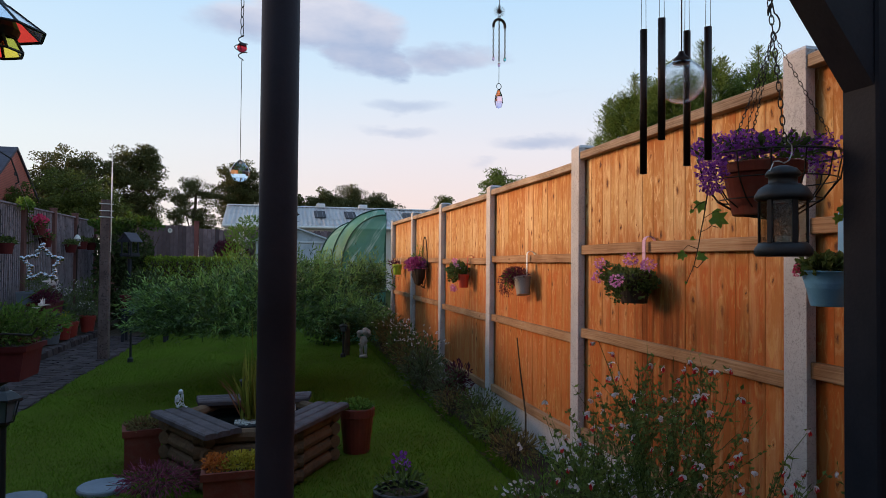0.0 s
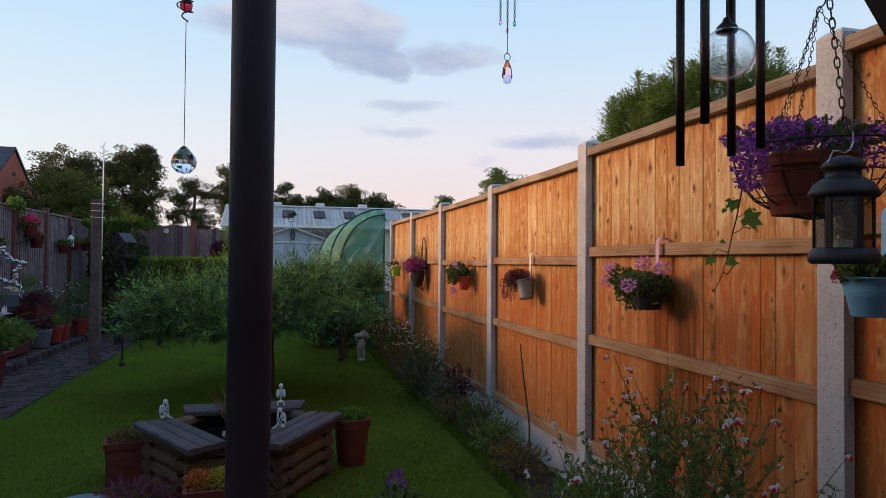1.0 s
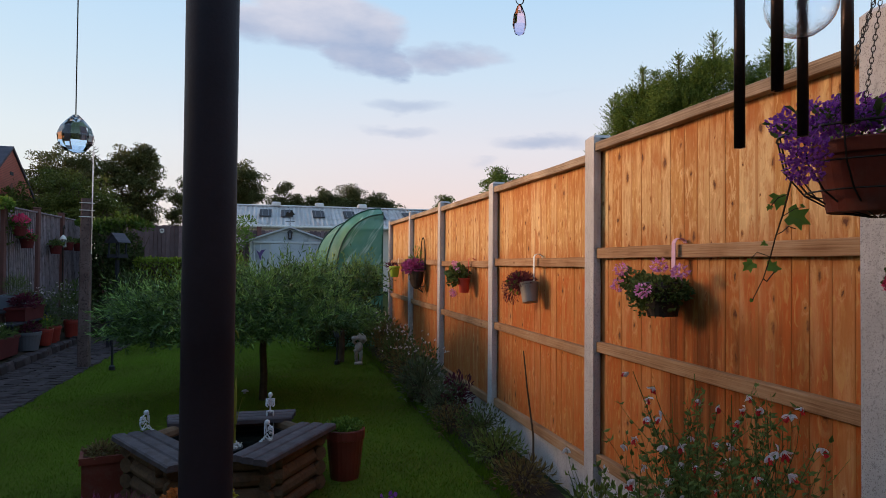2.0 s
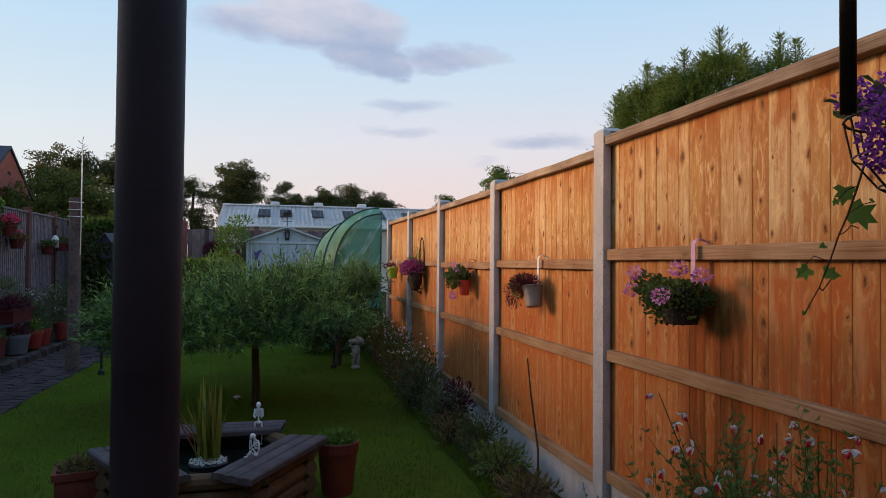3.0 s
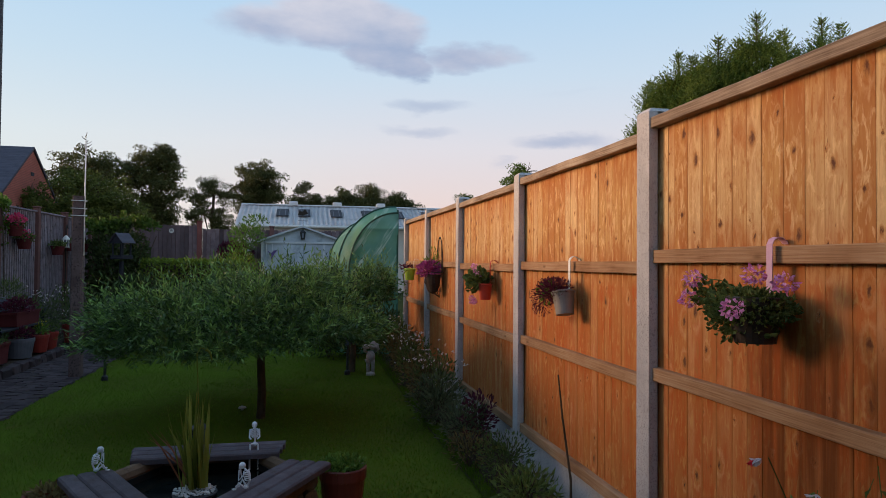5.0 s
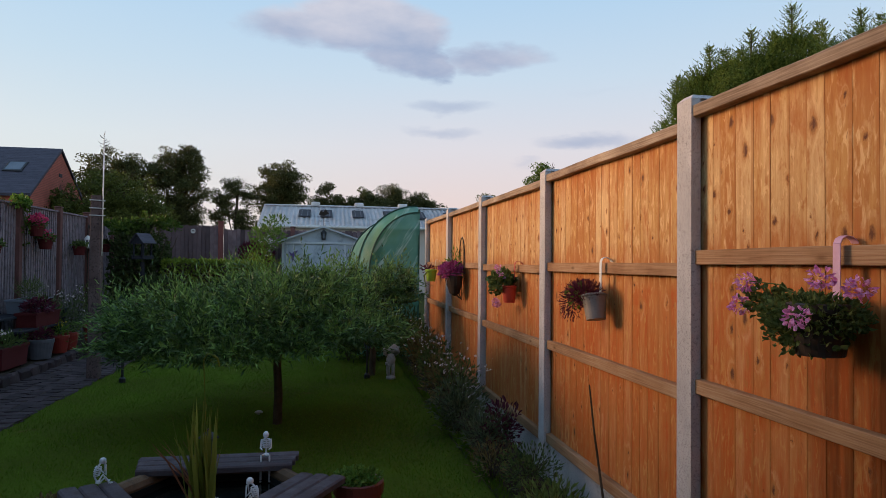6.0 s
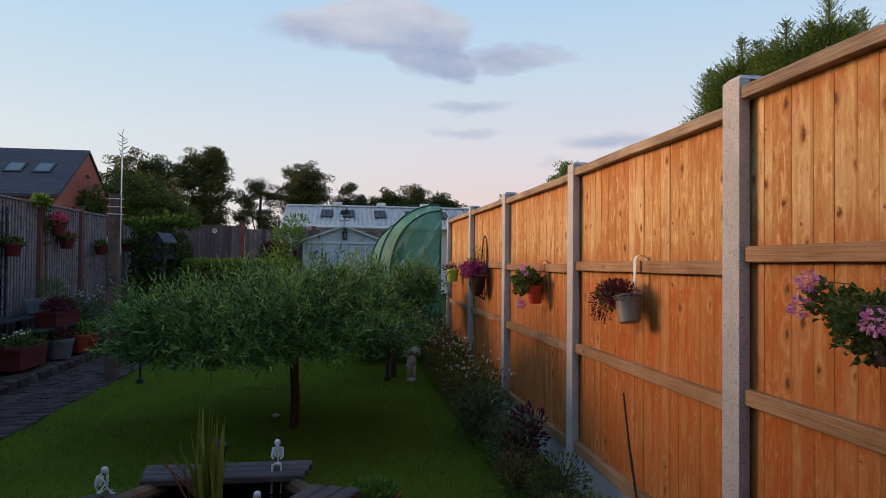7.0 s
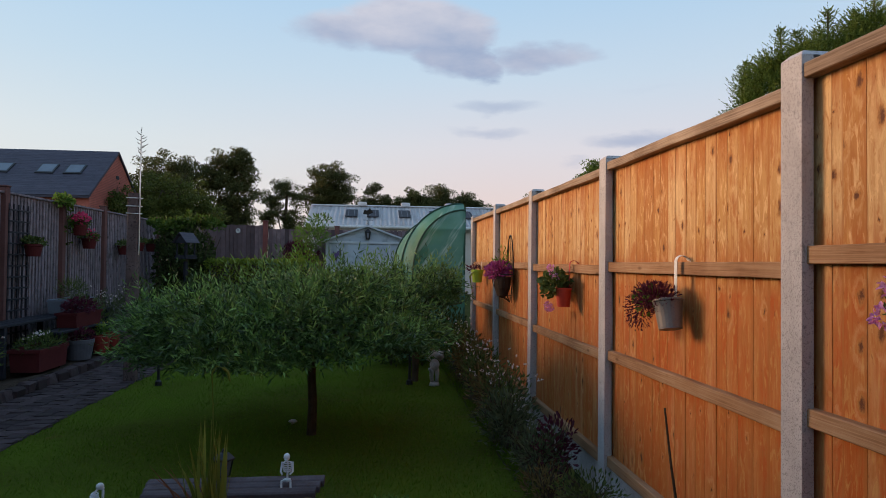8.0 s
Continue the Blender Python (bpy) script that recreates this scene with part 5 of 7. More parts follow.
    lathe(bm, [(0.02, 0.07), (0.07, 0.065), (0.075, 0.08), (0.055, 0.115), (0.02, 0.132), (0, 0.135)], 14)
    part("cap", bm, PEBBLE, mu, "", True)
    mu.scale = (0.55, 0.55, 0.32)


pond()


def figurine(at, turn, sit_edge, label):
    """A small seated figure in bone-white resin, one mesh."""
    bm = bmesh.new()
    ball(bm, (0, 0.02, 0.148), 0.021, 2, (0.85, 1.05, 1.0))
    ball(bm, (0, 0.034, 0.135), 0.012, 1, (0.9, 0.9, 0.9))
    tube(bm, [(0, -0.012, 0.012), (0, -0.03, 0.06), (0, -0.018, 0.105), (0, 0.006, 0.132)], 0.006, 6)
    for k in range(5):
        z, r = 0.062 + 0.012 * k, 0.020 + 0.003 * (k if k < 3 else 5 - k)
        tube(bm, [(r * math.cos(a), -0.014 + 0.002 * k + r * 0.8 * math.sin(a), z) for a in np.linspace(0, math.tau, 11)], 0.0035, 5)
    ball(bm, (0, -0.005, 0.016), 0.022, 1, (1.1, 0.9, 0.6))
    for s in (-1, 1):
        tube(bm, [(s * 0.028, -0.012, 0.112), (s * 0.032, 0.014, 0.066), (s * 0.02, 0.036, 0.060 if sit_edge else 0.118)] if sit_edge else [(s * 0.028, -0.012, 0.112), (s * 0.026, 0.034, 0.062), (s * 0.012, 0.036, 0.125)], 0.0055, 6)
        if sit_edge:
            tube(bm, [(s * 0.016, 0, 0.016), (s * 0.024, 0.045, 0.028), (s * 0.026, 0.052, -0.045), (s * 0.026, 0.052, -0.118)], 0.0062, 6)
            ball(bm, (s * 0.026, 0.062, -0.125), 0.011, 1, (0.7, 1.3, 0.6))
        else:
            tube(bm, [(s * 0.016, 0, 0.016), (s * 0.034, 0.03, 0.05), (s * 0.03, 0.052, 0.008)], 0.0065, 6)
            ball(bm, (s * 0.028, 0.062, 0.007), 0.011, 1, (0.7, 1.4, 0.6))
    for v in bm.verts:
        v.co = v.co * (0.9 if sit_edge else 0.76)
    ob = part("figurine", bm, BONE, None)
    ob.matrix_world = pose(*at, 0, 0, turn)
    tagged(ob, label, "figurine", "pond figurines")


TOPZ = 0.408
figurine((0.10, 5.27, TOPZ), 180, True, "bone-white seated figurine dangling its legs over the pond")
figurine((-0.66, 4.94, TOPZ), -60, False, "bone-white crouching figurine on the pond seat planks")
figurine((0.105, 4.53, TOPZ), 75, False, "bone-white crouching figurine resting its chin beside the pond")

GLAZED = surf("red_brown_glaze", (0.125, 0.022, 0.016), (0.19, 0.038, 0.026), 6, 80, 0.4, bump=0.1)
trough((-0.90, 5.0, 0), 0.25, 0.25, 0.28, TERRACOTTA, [(260, (0, 0, 0.29), (0.12, 0.12, 0.04), 0.03, 0.015, OLIVE_BROWN, "foliage")], "square terracotta planter of low plants by the pond", 12)
potted((0.60, 5.03, 0), 0.135, 0.34, GLAZED, [(620, (0, 0, 0.350), (0.125, 0.125, 0.05), 0.022, 0.018, LIGHT_LEAF, "foliage")], "tall red-brown glazed pot of low green stonecrop")
trough((-0.23, 3.99, 0), 0.34, 0.30, 0.27, TERRACOTTA, [(620, (0.05, 0, 0.28), (0.13, 0.13, 0.05), 0.020, 0.016, STONECROP, "foliage"), (260, (-0.10, 0, 0.28), (0.07, 0.12, 0.05), 0.020, 0.016, ORANGE_CROP, "foliage")], "square terracotta planter of golden and orange stonecrop", 4)
mp = thing("maple_shrub", (-0.72, 4.25, 0), "low purple cut-leaved maple beside the pond", "shrub")
bm = bmesh.new()
for k in range(7):
    a = k * 0.9
    tube(bm, [(0, 0, 0), (0.1 * math.cos(a), 0.1 * math.sin(a), 0.13), (0.24 * math.cos(a), 0.24 * math.sin(a), 0.15)], 0.005, 5, 0.002)
tagged(part("stem", bm, BARK, mp), "", "", "", "stuff")
tuft(mp, 900, (0.04, 0, 0.13), (0.24, 0.21, 0.09), 0.045, 0.008, MAPLE, "foliage", "", -0.1)
for x, y in ((-1.04, 4.56), (-1.47, 4.40)):
    st = thing("stepping_stone", (x, y, 0), "round blue-grey stepping stone set in the lawn", "stepping stone", "stepping stones")
    bm = bmesh.new()
    lathe(bm, [(0.155, 0), (0.155, 0.018), (0.147, 0.026), (0, 0.028)], 26)
    part("slab", bm, STEP_STONE, st)

# ---------------------------------------------------------------- small weeping willows


def willow(at, rx, ry, zlow, ztop, edge_low, trunk_h, tr, shoots, seed_lean, tilt=0.0):
    t = thing("willow_tree", at, "small grafted willow with a wide flat crown of narrow leaves", "tree", "willows on the lawn")
    bm = bmesh.new()
    tube(bm, [(0, 0, -0.02), (0.008, 0, trunk_h * 0.4), (-0.006, 0.004, trunk_h * 0.8), (0, 0, trunk_h)], tr, 10, tr * 0.8)
    part("trunk", bm, BARK, t)
    bm = bmesh.new()
    tips = []
    for k in range(34):
        a = k * 2.39996 + rnd.uniform(-0.2, 0.2)
        f = 0.35 + 0.6 * rnd.random()
        ex, ey = seed_lean + rx * f * math.cos(a), ry * f * math.sin(a)
        zt = zlow + (ztop - zlow) * (1 - f * f) * rnd.uniform(0.5, 0.95)
        mid = (ex * 0.45, ey * 0.45, max(trunk_h + 0.12, zt * 0.95))
        tube(bm, [(0, 0, trunk_h - 0.03), mid, (ex, ey, zt - 0.04)], 0.013, 5, 0.004)
        tips.append((ex, ey, zt))
    tagged(part("limb", bm, BARK, t), "", "", "", "stuff")
    P, D, TP, TD = [], [], [], []

    def shoot(q, d, L, m, droop, young):
        d.normalize()
        side = d.orthogonal().normalized()
        other = d.cross(side)
        for i in range(m):
            w = i / (m - 1)
            turn = i * 2.4
            s = side * math.cos(turn) + other * math.sin(turn)
            pos = q + d * (L * w) + Vector((0, 0, -droop * L * w * w))
            aim = d * (0.55 + 0.5 * w) + s * 0.75 + Vector((rnd.gauss(0, 0.15), rnd.gauss(0, 0.15), rnd.gauss(0.05, 0.15)))
            if young and w > 0.35:
                TP.append(pos)
                TD.append(aim)
            else:
                P.append(pos)
                D.append(aim)

    for s in range(shoots):
        a = rnd.uniform(0, math.tau)
        f = math.sqrt(rnd.random())
        lump = 0.90 + 0.30 * noise.noise(Vector((math.cos(a) * 1.7, math.sin(a) * 1.7, seed_lean * 3)))
        ex, ey = seed_lean + rx * f * math.cos(a) * lump, ry * f * math.sin(a) * lump
        roof = zlow + (ztop - zlow) * (1 - 0.72 * f ** 2.4) + 0.42 * noise.noise(Vector((ex * 1.9, ey * 1.9, 5)))
        floor_z = zlow + (edge_low - zlow) * f ** 2 + 0.09 * noise.noise(Vector((ex * 2.9, ey * 2.9, 9))) + tilt * ex
        u = rnd.random() ** 0.9
        z = floor_z + max(0.05, roof - floor_z) * u
        out = Vector((math.cos(a), math.sin(a), 0))
        top = u > 0.62
        shoot(Vector((ex, ey, z)), out * rnd.uniform(0.4, 1.2) + Vector((rnd.gauss(0, 0.6), rnd.gauss(0, 0.6), rnd.uniform(0.2, 0.9) if top else rnd.uniform(-0.2, 0.25))), rnd.uniform(0.09, 0.22), 13, 0.05, top and rnd.random() < 0.5)
        if u > 0.72 and rnd.random() < 0.34:
            shoot(Vector((ex, ey, roof - 0.06)), out * rnd.uniform(0.1, 0.6) + Vector((rnd.gauss(0, 0.3), rnd.gauss(0, 0.3), 1.0)), rnd.uniform(0.17, 0.40), 13, 0.0, rnd.random() < 0.75)
        if f > 0.85 and u > 0.3 and rnd.random() < 0.25:
            shoot(Vector((ex, ey, z)), out + Vector((0, 0, 0.05)), rnd.uniform(0.2, 0.34), 13, 0.15, rnd.random() < 0.5)
    for name, pp, dd, mat, lab in (("crown", P, D, WILLOW, ""), ("young_growth", TP, TD, WILLOW_TIP, "pale green young shoots")):
        n = len(pp)
        leaves(name, np.array(pp), np.array(dd), 0.044 + 0.042 * rng.random(n), 0.0110 + 0.0060 * rng.random(n), mat, t, lab, 0.15, 0.12)
    return t


willow((0.0, 7.77, 0), 1.38, 1.30, 0.77, 1.25, 0.77, 0.66, 0.042, 3500, -0.10, 0.09)
willow((1.06, 10.28, 0), 0.80, 0.75, 0.98, 1.32, 0.98, 0.76, 0.045, 1050, -0.14)


def garden_light(at, h, r, label):
    p = thing("garden_light", at, label, "garden light", "stake lights")
    bm = bmesh.new()
    lathe(bm, [(0, 0), (r * 0.55, 0), (r * 0.5, 0.05), (r * 0.22, 0.07), (r * 0.18, h * 0.72), (r * 0.4, h * 0.745), (0, h * 0.75)], 12)
    part("stake", bm, BLACK_METAL, p)
    bm = bmesh.new()
    lathe(bm, [(0, h * 0.75), (r * 0.6, h * 0.755), (r * 0.62, h * 0.765), (0, h * 0.765)], 6)
    part("tray", bm, BLACK_METAL, p)
    for i in range(6):
        a = math.tau * i / 6
        bm = bmesh.new()
        tube(bm, [(r * 0.58 * math.cos(a), r * 0.58 * math.sin(a), h * 0.76), (r * 0.9 * math.cos(a), r * 0.9 * math.sin(a), h * 0.905)], 0.004, 5)
        part("bar", bm, BLACK_METAL, p)
    bm = bmesh.new()
    lathe(bm, [(r * 0.5, h * 0.765), (r * 0.8, h * 0.905)], 6)
    ob = part("glass", bm, PALE_GLASS, p)
    bm = bmesh.new()
    lathe(bm, [(0, h * 0.9), (r * 1.1, h * 0.9), (r * 1.1, h * 0.915), (r * 0.55, h * 0.955), (r * 0.3, h * 0.965), (r * 0.22, h * 0.985), (r * 0.1, h), (0, h)], 6)
    part("lid", bm, BLACK_METAL, p)


garden_light((-2.0, 10.13, 0), 0.88, 0.075, "black stake garden light at the edge of the lawn")
garden_light((0.98, 10.05, 0), 0.52, 0.075, "dark stake garden light beside the willow trunk")
garden_light((-0.22, 5.36, 0), 0.56, 0.05, "small dark stake light standing behind the pond")
garden_light((-1.36, 3.86, 0), 0.79, 0.08, "black lantern-shaped garden light on the lawn")


def statue():
    bm = bmesh.new()
    lathe(bm, [(0, 0), (0.065, 0), (0.06, 0.03), (0.05, 0.045), (0, 0.05)], 14)
    for s in (-1, 1):
        tube(bm, [(s * 0.03, 0, 0.04), (s * 0.034, 0.01, 0.12), (s * 0.028, 0, 0.2)], 0.024, 8, 0.03)
    ball(bm, (0, 0, 0.25), 0.065, 2, (0.95, 0.85, 1.2))
    ball(bm, (0.03, -0.01, 0.38), 0.052, 2, (1, 1, 1.05))
    ball(bm, (0.03, 0.01, 0.40), 0.055, 2, (1.05, 0.9, 0.9))
    tube(bm, [(0.06, 0, 0.31), (0.09, -0.05, 0.35), (0.04, -0.06, 0.39)], 0.02, 7)
    tube(bm, [(-0.06, 0, 0.31), (-0.10, -0.04, 0.33), (-0.08, -0.06, 0.385)], 0.02, 7)
    ball(bm, (-0.075, -0.05, 0.385), 0.045, 2, (1.2, 0.9, 0.8))
    ball(bm, (0.075, -0.03, 0.38), 0.035, 2, (0.8, 0.8, 1.2))
    tube(bm, [(-0.05, -0.04, 0.16), (-0.08, -0.05, 0.22)], 0.018, 6)
    ob = part("garden_statue", bm, STATUE, None, smooth=True)
    ob.matrix_world = pose(1.28, 9.98, 0.0, 0, 0, 10)
    tagged(ob, "grey cast stone garden statue on the lawn edge", "statue")


statue()

# ---------------------------------------------------------------- plants along the new fence


def shrub(at, r, h, material, n, leaf, width, label, flowers=None, fl_mat=None, stems=10, up=0.6):
    p = thing("shrub", at, label, "shrub")
    bm = bmesh.new()
    for k in range(stems):
        a = k * 2.4
        q = rnd.uniform(0.3, 0.9)
        tube(bm, [(0, 0, -0.03), (r * q * 0.5 * math.cos(a), r * q * 0.5 * math.sin(a), h * 0.5), (r * q * math.cos(a), r * q * math.sin(a), h * rnd.uniform(0.7, 1.0))], 0.004, 4, 0.002)
    tagged(part("stem", bm, BARK, p), "", "", "", "stuff")
    tuft(p, n, (0, 0, h * 0.5), (r, r * 1.1, h * 0.52), leaf, width, material, "foliage", "", up, 0.9)
    if flowers:
        P = np.stack([rng.normal(0, r * 0.6, flowers), rng.normal(0, r * 0.7, flowers), h * (0.75 + 0.35 * rng.random(flowers))], 1)
        k = 3
        leaves("blossom", np.repeat(P, k, 0), sphere_dirs(flowers * k), 0.02, 0.016, fl_mat, p)
    return p


SALVIA_LEAF = leafy("salvia_leaves", (0.085, 0.12, 0.03), (0.18, 0.24, 0.065))
BED = [
    ((1.72, 3.5), 0.20, 0.34, SALVIA_LEAF, 500, 0.05, 0.02, "low green shrub in the fence bed", 0, None),
    ((1.66, 4.45), 0.22, 0.20, OLIVE_BROWN, 420, 0.05, 0.012, "sprawling green plants in the fence bed", 0, None),
    ((1.70, 5.05), 0.20, 0.22, SALVIA_LEAF, 460, 0.05, 0.018, "sprawling dull green plants in the bed", 0, None),
    ((1.72, 5.55), 0.20, 0.30, SHRUB, 760, 0.035, 0.012, "light green feathery shrub against the fence", 0, None),
    ((1.62, 6.35), 0.23, 0.36, SHRUB_BLUE, 560, 0.06, 0.014, "dull green bushy plant in the bed", 0, None),
    ((1.55, 5.85), 0.16, 0.26, OLIVE_BROWN, 260, 0.05, 0.012, "straggling olive-brown plant in the bed", 0, None),
    ((1.76, 6.35), 0.16, 0.42, BURGUNDY, 240, 0.05, 0.022, "dark red leafy plant beside the fence", 0, None),
    ((1.58, 7.15), 0.26, 0.44, SHRUB_BLUE, 820, 0.06, 0.018, "dull green bushy plant in the bed", 0, None),
    ((1.70, 7.75), 0.24, 0.55, SHRUB, 620, 0.05, 0.018, "green shrub with white flowers in the bed", 26, P_WHITE),
    ((1.68, 8.4), 0.24, 0.46, OLIVE_BROWN, 620, 0.06, 0.018, "bushy green plant in the fence bed", 16, P_WHITE),
    ((1.72, 9.15), 0.24, 0.56, SHRUB, 900, 0.055, 0.018, "green shrub with small white flowers", 34, P_WHITE),
    ((1.72, 10.0), 0.23, 0.58, OLIVE_BROWN, 900, 0.06, 0.02, "tall green shrub with small white flowers", 22, P_WHITE),
    ((1.70, 10.9), 0.26, 0.66, SHRUB, 1000, 0.06, 0.02, "tall green shrub near the tunnel", 18, P_WHITE),
]
for (x, y), r, h, m, n, lf, wd, lab, fl, fm in BED:
    shrub((x, y, 0.03), r, h, m, n, lf, wd, lab, fl or None, fm)
dead = thing("dry_stem", (1.78, 4.55, 0.03), "bare dry upright stem in the fence bed", "plant stem")
bm = bmesh.new()
tube(bm, [(0, 0, 0), (0.01, 0.03, 0.3), (-0.01, 0.1, 0.62), (-0.02, 0.14, 0.85)], 0.008, 6, 0.004)
part("stem", bm, BARK, dead)


def salvia(at, n_stems, spread, h, seed):
    """An open, twiggy bush of thin branching stems with white and red lipped flowers."""
    p = thing("salvia_bush", at, "airy salvia bush with white and red flowers by the fence", "flowering bush")
    r2 = random.Random(seed)
    bm = bmesh.new()
    LP, LD, FP, FD, RP, RD = [], [], [], [], [], []

    def flower(c):
        f = Vector((r2.gauss(-0.6, 0.8), r2.gauss(-0.3, 0.8), -0.35)).normalized()
        c = c + f * 0.012
        for _ in range(5):
            FP.append(c)
            FD.append(f + Vector((r2.gauss(0, 0.5), r2.gauss(0, 0.5), r2.gauss(-0.2, 0.5))))
        if r2.random() < 0.65:
            for _ in range(3):
                RP.append(c + f * 0.008)
                RD.append(f + Vector((r2.gauss(0, 0.4), r2.gauss(0, 0.4), -0.9)))

    def twig(a, d, L, thick, level, bloom):
        pts, q, v = [a], a.copy(), d.normalized()
        n = 6
        for i in range(n):
            v = (v + Vector((r2.gauss(0, 0.13), r2.gauss(0, 0.13), 0.10 if level else 0.03))).normalized()
            q = q + v * (L / n)
            pts.append(q.copy())
        tube(bm, pts, thick, 4, thick * 0.4)
        steps = max(4, int(L / 0.030))
        for k in range(steps):
            u = (k + 0.6) / steps
            if level == 0 and u < 0.18:
                continue
            i = min(n - 1, int(u * n))
            c = pts[i].lerp(pts[i + 1], u * n - i)
            s = Vector((r2.gauss(0, 1), r2.gauss(0, 1), r2.gauss(0.2, 0.5))).normalized()
            dense = (1.0 - 0.8 * u) * (0.9 if level else 1.0)
            for sg in (-1, 1):
                if r2.random() < dense:
                    LP.append(c)
                    LD.append(s * sg + v * 0.5)
                if r2.random() < dense * 0.6:
                    LP.append(c)
                    LD.append(s.cross(v) * sg * 0.7 + v * 0.6)
            if bloom and level < 2 and u > 0.62 and r2.random() < 0.09:
                flower(c)
            if level < 2 and 0.25 < u < 0.85 and r2.random() < (0.26 if level == 0 else 0.12):
                w = (v + Vector((r2.gauss(0, 0.5), r2.gauss(0, 0.5), r2.gauss(0.1, 0.3)))).normalized()
                twig(c, w, L * (1 - u) * r2.uniform(0.5, 1.0) + 0.05, thick * 0.6, level + 1, r2.random() < 0.25)
        if bloom and (level == 0 or r2.random() < 0.5):
            flower(pts[-1])

    for s in range(n_stems):
        a, q = r2.uniform(0, math.tau), spread * math.sqrt(r2.uniform(0.02, 1.0))
        lean = Vector((q * math.cos(a), q * math.sin(a) * 0.9, h * r2.uniform(0.62, 1.0) * (1 - 0.2 * (q / spread) ** 2)))
        twig(Vector((lean.x * 0.25, lean.y * 0.3, 0)), lean, lean.length * 0.98, 0.0026, 0, r2.random() < 0.85)
    tagged(part("stem", bm, SHRUB, p), "", "", "", "stuff")
    n = len(LP)
    leaves("foliage", LP, LD, 0.015 + 0.012 * rng.random(n), 0.009 + 0.004 * rng.random(n), SALVIA_LEAF, p)
    leaves("blossom", FP, FD, 0.021, 0.0095, P_WHITE, p, "white lipped flowers")
    leaves("blossom", RP, RD, 0.021, 0.0095, P_RED, p, "red flower lips")


flat("salvia_bed", 0.86, 1.50, 1.75, 2.70, 0.012, SOIL, "dark soil under the salvia bushes", "soil bed", 8, 0.02)
salvia((1.30, 2.03, 0.0), 15, 0.36, 1.36, 3)
salvia((1.50, 2.10, 0.0), 9, 0.28, 1.24, 5)
salvia((1.06, 2.06, 0.0), 9, 0.26, 1.30, 9)
potted((1.10, 2.75, 0), 0.16, 0.36, TERRACOTTA, [(220, (0, 0, 0.38), (0.16, 0.16, 0.08), 0.04, 0.016, SHRUB, "foliage"), (30, (-0.05, 0, 0.44), (0.1, 0.1, 0.05), 0.02, 0.016, P_WHITE, "blossom")], "terracotta pot of white flowers beside the bed")
shrub((1.34, 2.2, 0.0), 0.34, 0.66, SALVIA_LEAF, 3400, 0.026, 0.008, "dense green base of the flowering bush", 8, P_WHITE)
shrub((1.02, 2.28, 0.0), 0.22, 0.78, LIGHT_LEAF, 2600, 0.026, 0.006, "feathery green plant beside the flowering bush", 10, P_WHITE)
shrub((1.62, 11.75, 0), 0.34, 0.85, DARK_IVY, 900, 0.06, 0.025, "dark shrub at the foot of the tunnel")
shrub((0.80, 11.6, 0), 0.34, 0.62, DARK_IVY, 900, 0.06, 0.025, "dark shrub at the foot of the tunnel")
shrub((1.15, 11.7, 0), 0.34, 0.7, DARK_IVY, 900, 0.06, 0.025, "dark shrub at the foot of the tunnel")
potted((0.62, 3.30, 0), 0.14, 0.30, BLACK_METAL, [(160, (0, 0, 0.33), (0.12, 0.12, 0.06), 0.04, 0.016, SHRUB, "foliage"), (26, (0, 0, 0.42), (0.06, 0.06, 0.05), 0.022, 0.02, P_VIOLET, "blossom")], "dark pot of pale violet flowers on the lawn")

# ---------------------------------------------------------------- old fence, path and pots on the other side


def old_fence():
    x = -4.2
    ys = [4.7, 6.26, 7.82, 9.38, 10.92, 12.49, 14.05, 15.45, 17.0]
    for y in ys:
        p = thing("fence_post", (x, y, 0), "red-brown timber post of the old fence", "fence post", "old fence posts")
        bm = bmesh.new()
        box(bm, (0.02, 0, 1.20), (0.10, 0.10, 2.40), 0.006)
        box(bm, (0.02, 0, 2.415), (0.12, 0.12, 0.025), 0.008)
        part("post", bm, BROWN_POST, p)
    me = None
    for y0, y1 in zip(ys, ys[1:]):
        p = thing("slatted_fence", (x, (y0 + y1) / 2, 0.06), "silver-grey weathered slatted garden fence", "fence", "old fence panels")
        half = (y1 - y0) / 2 - 0.05
        n = 17
        w = 2 * half / n
        if me is None:
            bm = bmesh.new()
            prism(bm, [(0, -w * 0.43), (0, w * 0.40), (0.012, w * 0.40), (0.022, -w * 0.43)], "z", 0, 2.26)
            me = bpy.data.meshes.new("slat")
            bm.to_mesh(me)
            bm.free()
            me.materials.append(GREY_BOARD)
        for k in range(n):
            ob = new("slat", me)
            ob.parent = p
            ob.location = (rnd.uniform(0, 0.006), -half + w * (k + 0.5), rnd.uniform(-0.01, 0.01))
        # added sheet, stands in for the dark in the gaps between slats
        bm = bmesh.new()
        box(bm, (-0.022, 0, 1.13), (0.016, 2 * half, 2.2), 0)
        part("backing", bm, BROWN_POST, p, "dark sheet added behind the slats to keep the gaps dark")
        bm = bmesh.new()
        box(bm, (0.02, 0, 2.275), (0.06, 2 * half, 0.03), 0.005)
        part("capping", bm, GREY_BOARD, p)


old_fence()


